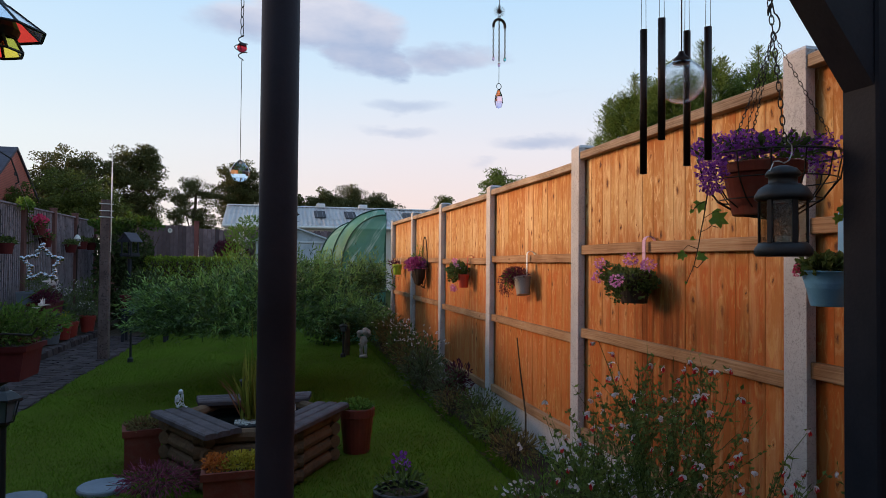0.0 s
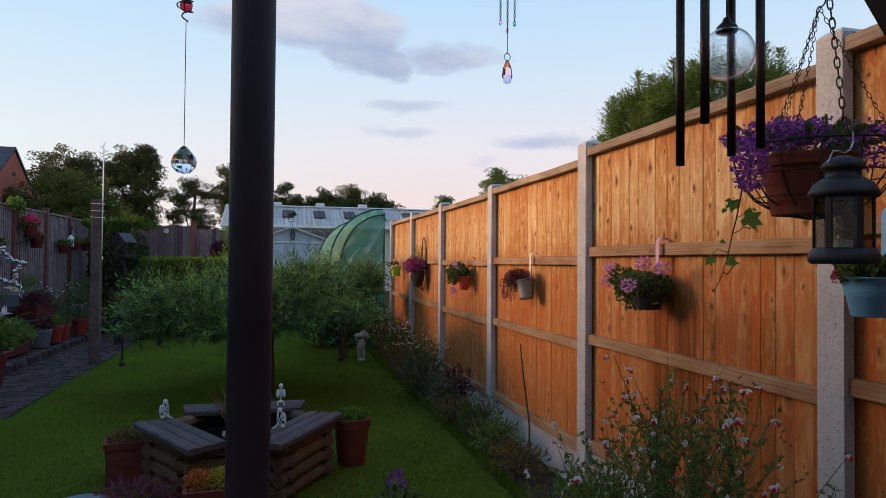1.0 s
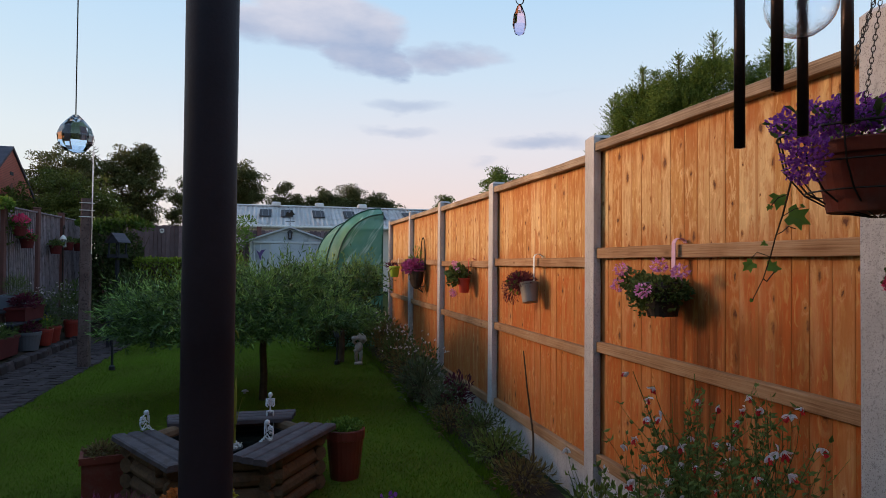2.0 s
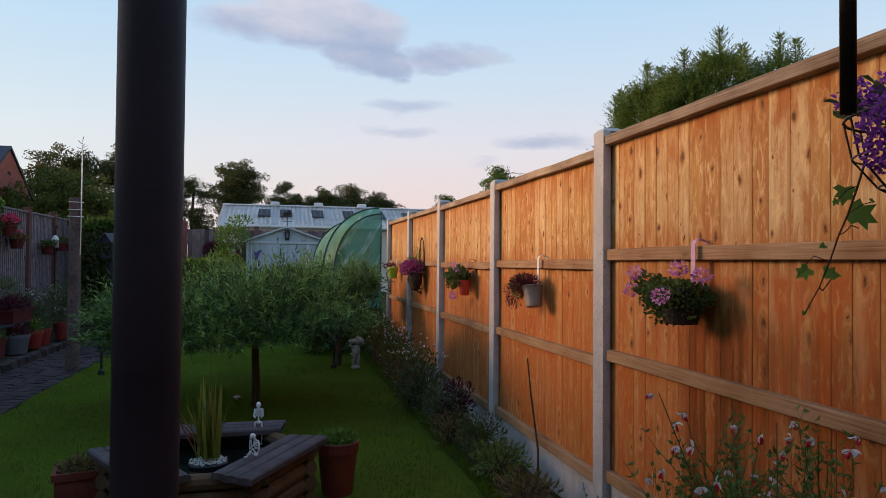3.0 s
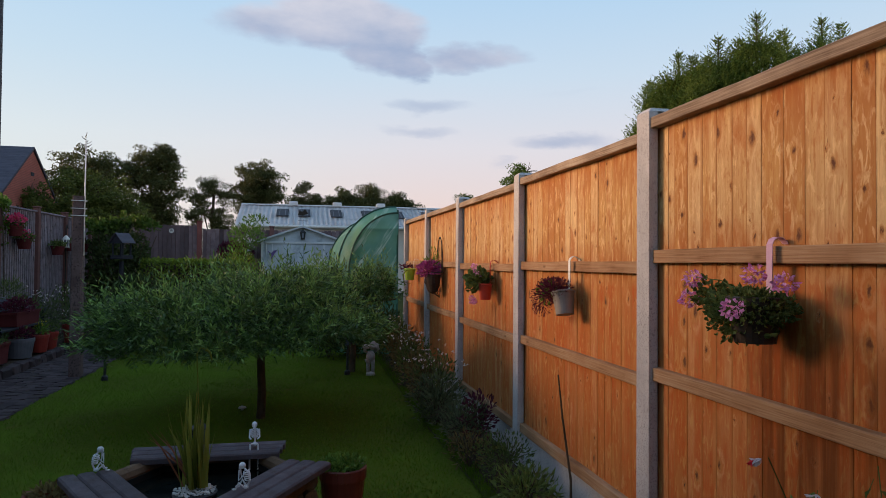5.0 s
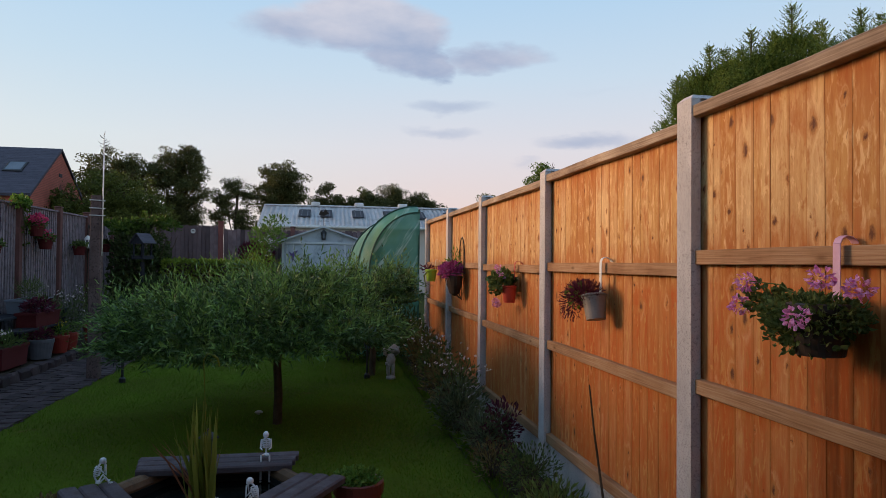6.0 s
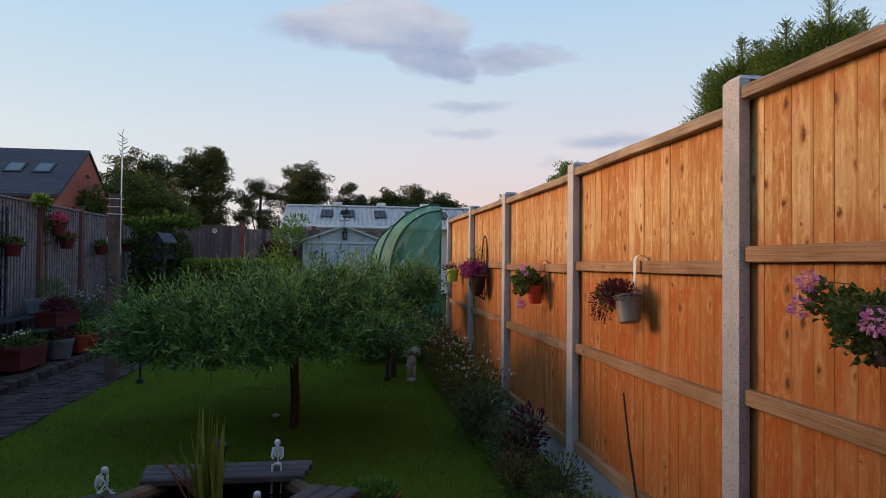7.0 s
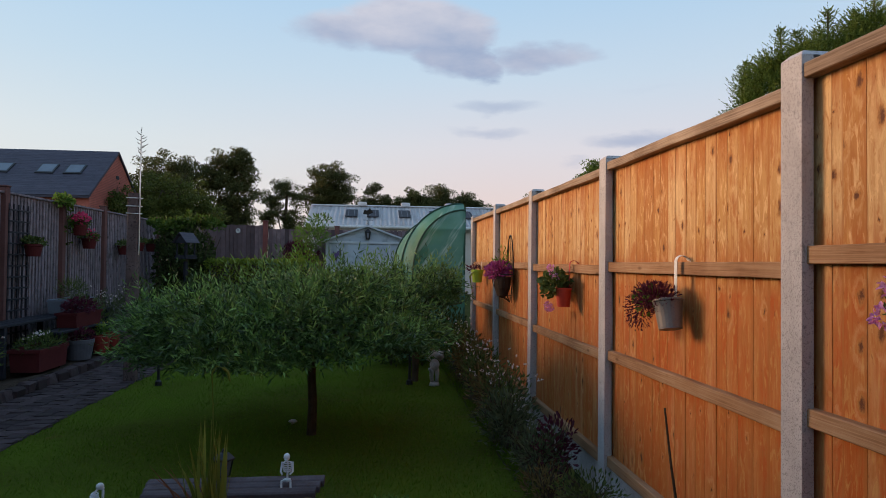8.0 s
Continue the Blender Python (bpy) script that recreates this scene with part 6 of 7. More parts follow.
def back_fence():
    y = 18.35
    for x, top, m, lab in ((-4.05, 2.4, BROWN_POST, "grey-brown timber fence post"), (-2.07, 2.45, RED_POST, "red-stained timber fence post"), (-0.35, 2.35, BROWN_POST, "grey-brown timber fence post")):
        p = thing("fence_post", (x, y - 0.04, 0), lab, "fence post")
        bm = bmesh.new()
        box(bm, (0, 0, top / 2), (0.11, 0.11, top), 0.008)
        box(bm, (0, 0, top + 0.012), (0.14, 0.14, 0.025), 0.01)
        part("post", bm, m, p)
    for x0, x1, top in ((-4.2, -2.13, 2.36), (-2.01, -0.3, 2.28), (-0.3, 1.9, 2.28)):
        p = thing("board_fence", ((x0 + x1) / 2, y, 0), "grey-brown board fence at the garden's end", "fence", "back fence panels")
        # dark sheet added behind the boards so their gaps look shaded
        bm = bmesh.new()
        box(bm, (0, 0.012, top / 2), (x1 - x0, 0.016, top - 0.06), 0)
        part("backing", bm, BROWN_POST, p)
        n = int((x1 - x0) / 0.095)
        w = (x1 - x0) / n
        for k in range(n):
            bm = bmesh.new()
            h = top + rnd.uniform(-0.012, 0.012)
            prism(bm, [(-w * 0.47, 0.0), (w * 0.45, 0.0), (w * 0.45, -0.01), (-w * 0.47, -0.024)], "z", 0.02, h)
            for v in bm.verts:
                v.co.x += -(x1 - x0) / 2 + w * (k + 0.5)
            part("board", bm, GREY_DARK, p)
    for x, z in ((-2.72, 2.22), (-0.95, 2.16)):
        p = thing("fence_ornament", (x, y - 0.035, z), "small round white ornament on the back fence", "ornament")
        bm = bmesh.new()
        tube(bm, [(0.045 * math.cos(a), 0, 0.045 * math.sin(a)) for a in np.linspace(0, math.tau, 17)], 0.011, 6)
        part("ring", bm, WHITE, p)
        bm = bmesh.new()
        ball(bm, (0, 0, -0.01), 0.022, 1)
        part("centre", bm, SILVER, p)


back_fence()


def path():
    p = structure("path", box(bmesh.new(), (-2.81, 9.3, -0.012), (0.9, 16.0, 0.04)), SOIL, "garden path of worn grey paving pieces", "path")
    me = []
    for k in range(6):
        bm = bmesh.new()
        box(bm, (0, 0, 0), (0.145 + 0.012 * (k % 3), 0.150 + 0.02 * (k % 2), 0.026), 0.010)
        for v in bm.verts:
            v.co += Vector((rnd.uniform(-0.015, 0.015), rnd.uniform(-0.015, 0.015), rnd.uniform(-0.003, 0.003)))
        d = bpy.data.meshes.new("paving_piece")
        bm.to_mesh(d)
        bm.free()
        d.materials.append(PAVING)
        me.append(d)
    y = 5.6
    while y < 13.5:
        for i in range(6):
            ob = new("paving_piece", me[rnd.randrange(6)])
            ob.parent = p
            ob.location = (-3.16 + 0.150 * i + rnd.uniform(-0.012, 0.012), y + rnd.uniform(-0.02, 0.02) + 0.06 * (i % 2), 0.004 + rnd.uniform(-0.003, 0.003))
            ob.rotation_euler = (rnd.uniform(-0.03, 0.03), rnd.uniform(-0.03, 0.03), rnd.uniform(-0.16, 0.16))
        y += 0.166
    wall = structure("edging_wall", box(bmesh.new(), (-3.33, 9.2, 0.03), (0.06, 13.0, 0.14)), SOIL, "low stone edging between path and bank", "edging")
    y = 5.2
    while y < 13.8:
        L = rnd.uniform(0.16, 0.3)
        bm = bmesh.new()
        box(bm, (0, 0, 0), (0.13, L - 0.015, rnd.uniform(0.11, 0.15)), 0.025)
        for v in bm.verts:
            v.co += Vector((rnd.uniform(-0.012, 0.012), rnd.uniform(-0.01, 0.01), rnd.uniform(-0.012, 0.012)))
        ob = part("edging_stone", bm, PAVING, wall)
        ob.location = (-3.27, y + L / 2, 0.06)
        y += L


path()


def concrete_pole():
    p = thing("concrete_pole", (-2.42, 10.43, 0), "tall square concrete post with wire-strapped aerial mast", "concrete post")
    bm = bmesh.new()
    a, b = 0.072, 0.060
    prism(bm, [(-a, -a + 0.015), (-a + 0.015, -a), (a - 0.015, -a), (a, -a + 0.015), (a, a - 0.015), (a - 0.015, a), (-a + 0.015, a), (-a, a - 0.015)], "z", -0.05, 2.31)
    for v in bm.verts:
        if v.co.z > 1:
            v.co.x *= b / a
            v.co.y *= b / a
    part("post", bm, OLD_CONCRETE, p)
    bm = bmesh.new()
    tube(bm, [(0.075, -0.03, 1.55), (0.078, -0.03, 3.02)], 0.0085, 8)
    part("mast", bm, SILVER, p, "thin pale metal mast")
    for z in (2.06, 2.15, 2.25):
        bm = bmesh.new()
        tube(bm, [(-0.07, -0.07, z), (0.09, -0.075, z - 0.004), (0.095, 0.0, z), (0.068, 0.07, z), (-0.068, 0.07, z), (-0.07, -0.07, z)], 0.006, 5)
        part("strap", bm, WHITE, p)
    bm = bmesh.new()
    for k in range(16):
        z = 2.72 + 0.024 * k
        a = rnd.uniform(0, math.tau)
        q = rnd.uniform(0.04, 0.09)
        tube(bm, [(0.078, -0.03, z), (0.078 + q * 0.6 * math.cos(a), -0.03 + q * 0.6 * math.sin(a), z + 0.012), (0.078 + q * math.cos(a), -0.03 + q * math.sin(a), z + 0.035)], 0.006, 4, 0.003)
    part("aerial", bm, IRON, p)


concrete_pole()


def bird_table():
    p = thing("bird_table", (-2.95, 14.7, 0), "dark timber bird table with a pitched shingled roof", "bird table", "", "", -28)
    bm = bmesh.new()
    box(bm, (0, 0, 0.72), (0.07, 0.07, 1.44), 0.005)
    for a in (0, 90):
        box(bm, (0, 0, 0.03), (0.5, 0.06, 0.06), 0.005, pose(0, 0, 0, 0, 0, a))
    part("post", bm, DARK_WOOD, p)
    bm = bmesh.new()
    box(bm, (0, 0, 1.50), (0.32, 0.32, 0.03), 0.004)
    for s in (-1, 1):
        box(bm, (s * 0.15, 0, 1.53), (0.02, 0.32, 0.05), 0.003)
    part("platform", bm, DARK_WOOD, p)
    for sx in (-1, 1):
        for sy in (-1, 1):
            bm = bmesh.new()
            box(bm, (sx * 0.13, sy * 0.12, 1.64), (0.03, 0.03, 0.27), 0.003)
            part("upright", bm, DARK_WOOD, p)
    for s in (-1, 1):
        for k in range(5):
            bm = bmesh.new()
            box(bm, (0, 0, 0), (0.066, 0.42, 0.014), 0.004)
            m = pose(s * (0.022 + 0.038 * k), 0, 1.945 - 0.036 * k, 0, s * 42, 0)
            for v in bm.verts:
                v.co = m @ v.co
            part("shingle", bm, SLATE, p)
    bm = bmesh.new()
    prism(bm, [(-0.18, 1.77), (0.18, 1.77), (0, 1.935)], "y", -0.17, -0.15)
    part("gable", bm, DARK_WOOD, p)
    p.scale = (0.85, 0.85, 1.02)


bird_table()


def left_side():
    R = RED_DARK
    # pots beside the path, path-side row
    trough((-3.56, 10.6, 0.14), 0.36, 0.75, 0.27, R, [(520, (0, 0.05, 0.30), (0.2, 0.5, 0.11), 0.07, 0.018, SHRUB, "foliage"), (22, (0.05, -0.2, 0.42), (0.12, 0.25, 0.06), 0.03, 0.026, P_WHITE, "blossom")], "terracotta trough of green plants beside the path")
    p = potted((-3.45, 11.45, 0.13), 0.19, 0.27, ZINC_DARK, [(420, (0, 0, 0.32), (0.19, 0.22, 0.08), 0.06, 0.016, BURGUNDY, "foliage"), (60, (0, 0, 0.34), (0.15, 0.15, 0.08), 0.06, 0.016, SHRUB, "foliage")], "pale ringed bucket planter of russet plants", taper=0.78)
    potted((-3.62, 11.1, 0.13), 0.17, 0.24, BLACK_METAL, [(260, (0, 0, 0.27), (0.16, 0.16, 0.07), 0.05, 0.015, BURGUNDY, "foliage")], "dark plastic pot of russet plants")
    potted((-3.42, 12.1, 0.12), 0.13, 0.26, RED_POT, [(160, (0, 0, 0.33), (0.11, 0.11, 0.09), 0.05, 0.018, LIGHT_LEAF, "foliage"), (20, (0, 0, 0.42), (0.08, 0.08, 0.05), 0.022, 0.018, P_YELLOW, "blossom")], "bright red pot of small flowers")
    potted((-3.40, 12.45, 0.12), 0.12, 0.27, RED_POT, [(150, (0, 0, 0.33), (0.11, 0.11, 0.1), 0.05, 0.018, SHRUB, "foliage")], "bright red pot of green leaves")
    potted((-3.36, 13.3, 0.12), 0.14, 0.30, RED_POT, [(200, (0, 0, 0.40), (0.2, 0.2, 0.14), 0.05, 0.02, SHRUB_BLUE, "foliage"), (26, (0, 0, 0.5), (0.15, 0.15, 0.08), 0.02, 0.016, P_WHITE, "blossom")], "red pot of white flowers")
    # shelf with troughs
    s = thing("plant_shelf", (-3.88, 11.6, 0.1), "dark timber plant shelf standing against the fence", "shelf")
    bm = bmesh.new()
    for k in range(3):
        box(bm, (-0.13 + 0.13 * k, 0, 0.60), (0.12, 3.3, 0.03), 0.004)
    part("shelf_boards", bm, DARK_WOOD, s)
    for x in (-0.15, 0.15):
        for y in (-1.5, 0, 1.5):
            bm = bmesh.new()
            box(bm, (x, y, 0.29), (0.06, 0.06, 0.60), 0.004)
            part("leg", bm, DARK_WOOD, s)
    s = thing("low_shelf", (-3.57, 11.6, 0.1), "low dark timber step shelf for troughs", "shelf")
    bm = bmesh.new()
    box(bm, (0, 0, 0.44), (0.26, 1.5, 0.03), 0.004)
    part("shelf_board", bm, DARK_WOOD, s)
    for y in (-0.65, 0.65):
        bm = bmesh.new()
        box(bm, (0, y, 0.2), (0.22, 0.04, 0.46), 0.004)
        part("side_board", bm, DARK_WOOD, s)
    trough((-3.84, 12.1, 0.722), 0.30, 0.85, 0.2, surf("blue_grey_trough", (0.16, 0.19, 0.24), (0.22, 0.25, 0.31), 5, 70, 0.6), [(420, (0, 0, 0.30), (0.12, 0.32, 0.16), 0.12, 0.008, SHRUB, "foliage")], "pale blue-grey trough of upright grasses")
    trough((-3.58, 11.75, 0.56), 0.28, 0.85, 0.2, R, [(520, (0, 0, 0.26), (0.18, 0.38, 0.12), 0.05, 0.022, BURGUNDY, "foliage"), (120, (0, 0.1, 0.34), (0.14, 0.25, 0.1), 0.05, 0.02, SHRUB, "foliage")], "dark red trough of purple and green leaves")
    shrub((-3.75, 12.4, 0.15), 0.30, 0.75, SHRUB, 800, 0.06, 0.022, "leafy green plants against the old fence")
    shrub((-3.7, 13.2, 0.15), 0.34, 0.85, SHRUB_BLUE, 900, 0.06, 0.02, "bushy plants with white flowers by the fence", 40, P_WHITE)
    shrub((-3.6, 14.2, 0.15), 0.42, 0.95, SHRUB, 900, 0.07, 0.025, "dark bushy plants at the path's end")
    shrub((-3.7, 9.3, 0.15), 0.36, 0.62, SHRUB, 900, 0.06, 0.02, "leafy green plants on the bank", 24, P_WHITE)
    shrub((-3.75, 8.5, 0.15), 0.36, 0.72, SHRUB, 800, 0.06, 0.02, "leafy green plants on the bank", 16, P_YELLOW)
    shrub((-3.55, 9.05, 0.15), 0.18, 0.42, leafy("silver_leaves", (0.16, 0.20, 0.22), (0.28, 0.33, 0.36)), 420, 0.05, 0.012, "silver-leaved plant on the bank")
    shrub((-3.7, 7.6, 0.15), 0.4, 0.6, SHRUB, 700, 0.06, 0.02, "leafy green plants on the bank")
    # pots hung on the old fence
    for y, z, flower, n, lab in ((11.35, 1.52, None, 0, "terracotta pot hung on the old fence"), (12.75, 1.86, P_HOT, 130, "terracotta pot of hot pink pelargoniums on the fence"), (13.1, 1.66, P_HOT, 26, "terracotta pot of trailing plants on the fence"), (14.6, 1.58, None, 0, "terracotta pot of green leaves on the fence"), (15.35, 1.66, None, 0, "terracotta pot of leaves on the fence"), (16.1, 1.66, None, 0, "terracotta pot of leaves on the fence")):
        p = thing("hanging_planter", (-4.02, y, z), lab, "hanging planter", "pots on the old fence")
        part("pot", pot_shape(0.118, 0.165), R, p)
        soil_disc(p, 0.10, 0.14)
        bm = bmesh.new()
        tube(bm, [(-0.13, 0, 0.1), (-0.15, 0, 0.16), (-0.165, 0, 0.10)], 0.004, 5)
        part("hook", bm, IRON, p)
        tuft(p, 190, (0, 0, 0.19), (0.13, 0.15, 0.06), 0.05, 0.03, SHRUB, "foliage")
        if flower:
            tuft(p, n, (0, 0, 0.25), (0.13, 0.17, 0.08), 0.05, 0.045, flower, "blossom", "bright pink flowers")
    # trellis
    t = thing("trellis", (-4.13, 11.18, 0.3), "dark timber trellis fixed to the old fence", "trellis")
    for k in range(5):
        bm = bmesh.new()
        box(bm, (0, -0.24 + 0.12 * k, 0.95), (0.015, 0.022, 1.9), 0.002)
        part("upright", bm, DARK_WOOD, t)
    for k in range(13):
        bm = bmesh.new()
        box(bm, (0.014, 0, 0.08 + 0.145 * k), (0.012, 0.52, 0.022), 0.002)
        part("slat", bm, DARK_WOOD, t)
    # climber over the fence top
    c = thing("climbing_plant", (-4.12, 12.3, 1.5), "light green climber spilling over the old fence", "climbing plant")
    tuft(c, 190, (0, 0.12, 0.87), (0.08, 0.30, 0.08), 0.06, 0.045, LIGHT_LEAF, "foliage")
    tuft(c, 60, (0.04, 0.25, 0.55), (0.04, 0.08, 0.4), 0.045, 0.035, IVY, "foliage")
    bm = bmesh.new()
    tube(bm, [(0.03, 0.3, -1.4), (0.03, 0.22, 0.2), (0.03, 0.1, 0.9)], 0.008, 5)
    part("stem", bm, BARK, c)
    # ivy over the far end of the fence
    c = thing("ivy_mound", (-3.30, 16.0, 0), "mass of ivy heaped over the end of the old fence", "climbing plant")
    bm = bmesh.new()
    for k in range(9):
        a = k * 0.7
        tube(bm, [(0.1 * math.cos(a), 0.1 * math.sin(a), 0), (0.4 * math.cos(a), 0.25 * math.sin(a), 1.2), (0.7 * math.cos(a), 0.35 * math.sin(a), 2.0)], 0.02, 5, 0.006)
    tagged(part("stem", bm, BARK, c), "", "", "", "stuff")
    tuft(c, 3400, (0, 0, 1.2), (0.62, 0.5, 1.15), 0.09, 0.075, DARK_IVY, "foliage", "", 0.2, 0.6)
    for k in range(11):
        q = -0.62 + 0.125 * k
        tuft(c, 55, (q, rnd.uniform(-0.3, 0.1), 2.06 + 0.28 * math.cos(q * 1.6) * rnd.uniform(0.2, 1.3)), (0.15, 0.2, rnd.uniform(0.05, 0.16)), 0.08, 0.065, IVY, "foliage", "fresh ivy leaves on top", 0.4, 0.8)
    shrub((-2.6, 14.6, 0), 0.55, 1.25, DARK_IVY, 2600, 0.08, 0.035, "dark shrub under the ivy")
    shrub((-1.9, 14.2, 0), 0.5, 1.05, DARK_IVY, 2000, 0.08, 0.03, "dark green shrub behind the lawn")
    # lantern on a tall stake
    p = thing("stake_lantern", (-4.04, 15.1, 0.1), "white tin lantern on a tall dark stake", "lantern")
    bm = bmesh.new()
    tube(bm, [(0, 0, 0), (0, 0, 2.0), (0.0, 0.05, 2.06), (0, 0.1, 2.0)], 0.012, 6)
    part("stake", bm, IRON, p)
    bm = bmesh.new()
    lathe(bm, [(0, 1.62), (0.062, 1.62), (0.062, 1.645), (0.05, 1.65), (0, 1.65)], 14)
    part("lantern_base", bm, ZINC, p)
    bm = bmesh.new()
    lathe(bm, [(0, 1.65), (0.045, 1.65), (0.045, 1.775), (0, 1.775)], 14)
    part("glass", bm, PALE_GLASS, p)
    for k in range(6):
        bm = bmesh.new()
        a = math.tau * k / 6
        tube(bm, [(0.052 * math.cos(a), 0.052 * math.sin(a), 1.645), (0.052 * math.cos(a), 0.052 * math.sin(a), 1.78)], 0.006, 5)
        part("bar", bm, WHITE, p)
    bm = bmesh.new()
    lathe(bm, [(0, 1.775), (0.068, 1.775), (0.066, 1.79), (0.035, 1.84), (0.015, 1.86), (0, 1.87)], 14)
    part("lid", bm, WHITE, p)
    # path-end pots
    s = thing("plant_stand", (-2.25, 12.6, 0), "dark timber plant stand beyond the lawn light", "plant stand")
    bm = bmesh.new()
    for k in range(3):
        box(bm, (0, -0.12 + 0.12 * k, 0.57), (0.78, 0.11, 0.03), 0.004)
    part("top", bm, DARK_WOOD, s)
    for x in (-0.34, 0.34):
        for y in (-0.13, 0.13):
            bm = bmesh.new()
            box(bm, (x, y, 0.275), (0.05, 0.05, 0.555), 0.004)
            part("leg", bm, DARK_WOOD, s)
    potted((-2.52, 12.6, 0.588), 0.16, 0.24, R, [(160, (0, 0, 0.25), (0.15, 0.15, 0.06), 0.05, 0.02, SHRUB, "foliage")], "terracotta pot of green leaves on the stand")
    potted((-2.11, 12.6, 0.588), 0.17, 0.28, R, [(160, (0, 0, 0.29), (0.16, 0.16, 0.08), 0.06, 0.012, REED, "foliage")], "terracotta pot of grassy leaves on the stand")
    # star ornament, lilies and planter near the patio
    st = thing("star_ornament", (-0.955, 3.08, 1.425), "star-shaped wreath of silver balls hung on an iron crook", "star ornament", "", "", 14)
    for k in range(10):
        def corner(j):
            r = 0.079 if j % 2 == 0 else 0.042
            a = math.pi / 2 + math.tau * j / 10
            return Vector((r * math.cos(a), 0, r * math.sin(a) - 0.004))
        a, b = corner(k), corner(k + 1)
        for i in range(5):
            q = a.lerp(b, i / 5)
            for _ in range(2):
                bm = bmesh.new()
                ball(bm, q + Vector((rnd.uniform(-0.005, 0.005), rnd.uniform(-0.006, 0.006), rnd.uniform(-0.005, 0.005))), rnd.uniform(0.0062, 0.0082), 2)
                part("ball", bm, DULL_SILVER, st, "", True)
    bm = bmesh.new()
    tube(bm, [(0, 0, 0.076), (-0.09, -0.03, 0.335)], 0.0006, 4)
    part("wire", bm, SILVER, st)
    cr = thing("iron_crook", (-1.25, 3.0, 0), "tall black iron crook with curled arms", "garden hook")
    bm = bmesh.new()
    tube(bm, [(0, 0, 0), (0, 0, 1.55), (0.0, 0, 1.75), (0.05, 0.01, 1.86), (0.13, 0.02, 1.89), (0.19, 0.025, 1.85), (0.213, 0.03, 1.78), (0.218, 0.03, 1.755), (0.208, 0.03, 1.748)], 0.0032, 8)
    part("rod", bm, IRON, cr)
    bm = bmesh.new()
    tube(bm, [(0, 0, 1.10), (0.15, 0.1, 1.13), (0.25, 0.12, 1.12), (0.27, 0.12, 1.15)], 0.005, 6)
    part("arm", bm, IRON, cr)
    st2 = thing("plant_stand", (-1.30, 3.35, 0), "dark timber plant stand on the patio edge", "plant stand")
    bm = bmesh.new()
    box(bm, (-0.06, 0, 0.90), (0.40, 0.22, 0.03), 0.004)
    part("top", bm, DARK_WOOD, st2)
    bm = bmesh.new()
    box(bm, (-0.12, 0, 0.443), (0.09, 0.09, 0.886), 0.004)
    part("pedestal", bm, DARK_WOOD, st2)
    p = trough((-1.30, 3.30, 0.915), 0.52, 0.26, 0.15, RED_DARK, [(3400, (0.04, 0, 0.23), (0.34, 0.2, 0.09), 0.018, 0.012, SHRUB, "foliage"), (2000, (0.10, -0.04, 0.24), (0.32, 0.18, 0.09), 0.018, 0.012, LIGHT_LEAF, "foliage")], "dark red trough of leafy plants and white lilies")
    bm = bmesh.new()
    for e in ((0.33, -0.06, 0.42), (0.40, -0.06, 0.33), (0.42, -0.02, 0.28), (0.2, 0.0, 0.36)):
        tube(bm, [(0.1, 0, 0.2), (0.2, -0.02, e[2] * 0.8), e], 0.003, 5, 0.002)
    tagged(part("stem", bm, LIGHT_LEAF, p), "", "", "", "stuff")
    for c in ((0.33, -0.06, 0.425), (0.355, -0.07, 0.415), (0.30, -0.07, 0.32)):
        d = unit(rng.normal(size=(7, 3)) + np.array([0, -0.3, 0.6]))
        leaves("lily_flower", np.tile(c, (7, 1)), d, 0.038, 0.013, P_WHITE, p, "white lily flower", 0.15, 0.25)


left_side()

# ---------------------------------------------------------------- end of the garden


def polytunnel():
    x1, y0, zc, R = 1.93, 12.0, 1.30, 0.97
    p = thing("polytunnel", (x1, y0, 0), "green covered half-round garden tunnel with hoops", "polytunnel")
    def arc(r, top, n=18):
        pts = [(-r, 0.0), (-r, zc * 0.5)]
        pts += [(-r * math.cos(a), zc + (top - zc) * math.sin(a) ** 0.92) for a in np.linspace(0, math.pi / 2, n)]
        return pts
    front, second = arc(0.80, 2.31), arc(R, 2.43)
    rings = [(0.0, front), (0.28, second), (1.4, second), (2.6, second), (3.8, second)]
    bm = bmesh.new()
    vs = []
    for dy, a in rings:
        sag = 0.0 if dy in (0.0, 0.28) else 0.02
        vs.append([bm.verts.new((x + 0.004 * noise.noise(Vector((x * 5, dy, z * 5))), dy, z - sag)) for x, z in a])
    for q, w in zip(vs, vs[1:]):
        for i in range(len(q) - 1):
            bm.faces.new((q[i], q[i + 1], w[i + 1], w[i]))
    part("cover", bm, NETTING, p, smooth=True)
    bm = bmesh.new()
    n = 14
    grid = []
    for i, (x, z) in enumerate(front):
        col = []
        for j in range(n + 1):
            zz = z * j / n
            wob = 0.025 * noise.noise(Vector((x * 4, zz * 2.2, 1.3))) + 0.02 * math.sin((x * 1.2 - zz) * 7)
            col.append(bm.verts.new((x, wob * (0 if i in (0, len(front) - 1) or j == n else 1), zz)))
        grid.append(col)
    for q, w in zip(grid, grid[1:]):
        for j in range(n):
            try:
                bm.faces.new((q[j], w[j], w[j + 1], q[j + 1]))
            except ValueError:
                pass
    part("end_sheet", bm, NETTING, p, "creased translucent green end sheet", True)
    for dy, a in rings[:2] + rings[-1:]:
        bm = bmesh.new()
        tube(bm, [(x - 0.004, dy, z + 0.004) for x, z in a], 0.014, 7)
        part("hoop", bm, HOOP, p)
    bm = bmesh.new()
    box(bm, (-0.01, 0.02, 1.18), (0.03, 0.04, 2.36), 0.004)
    part("upright", bm, HOOP, p)


polytunnel()


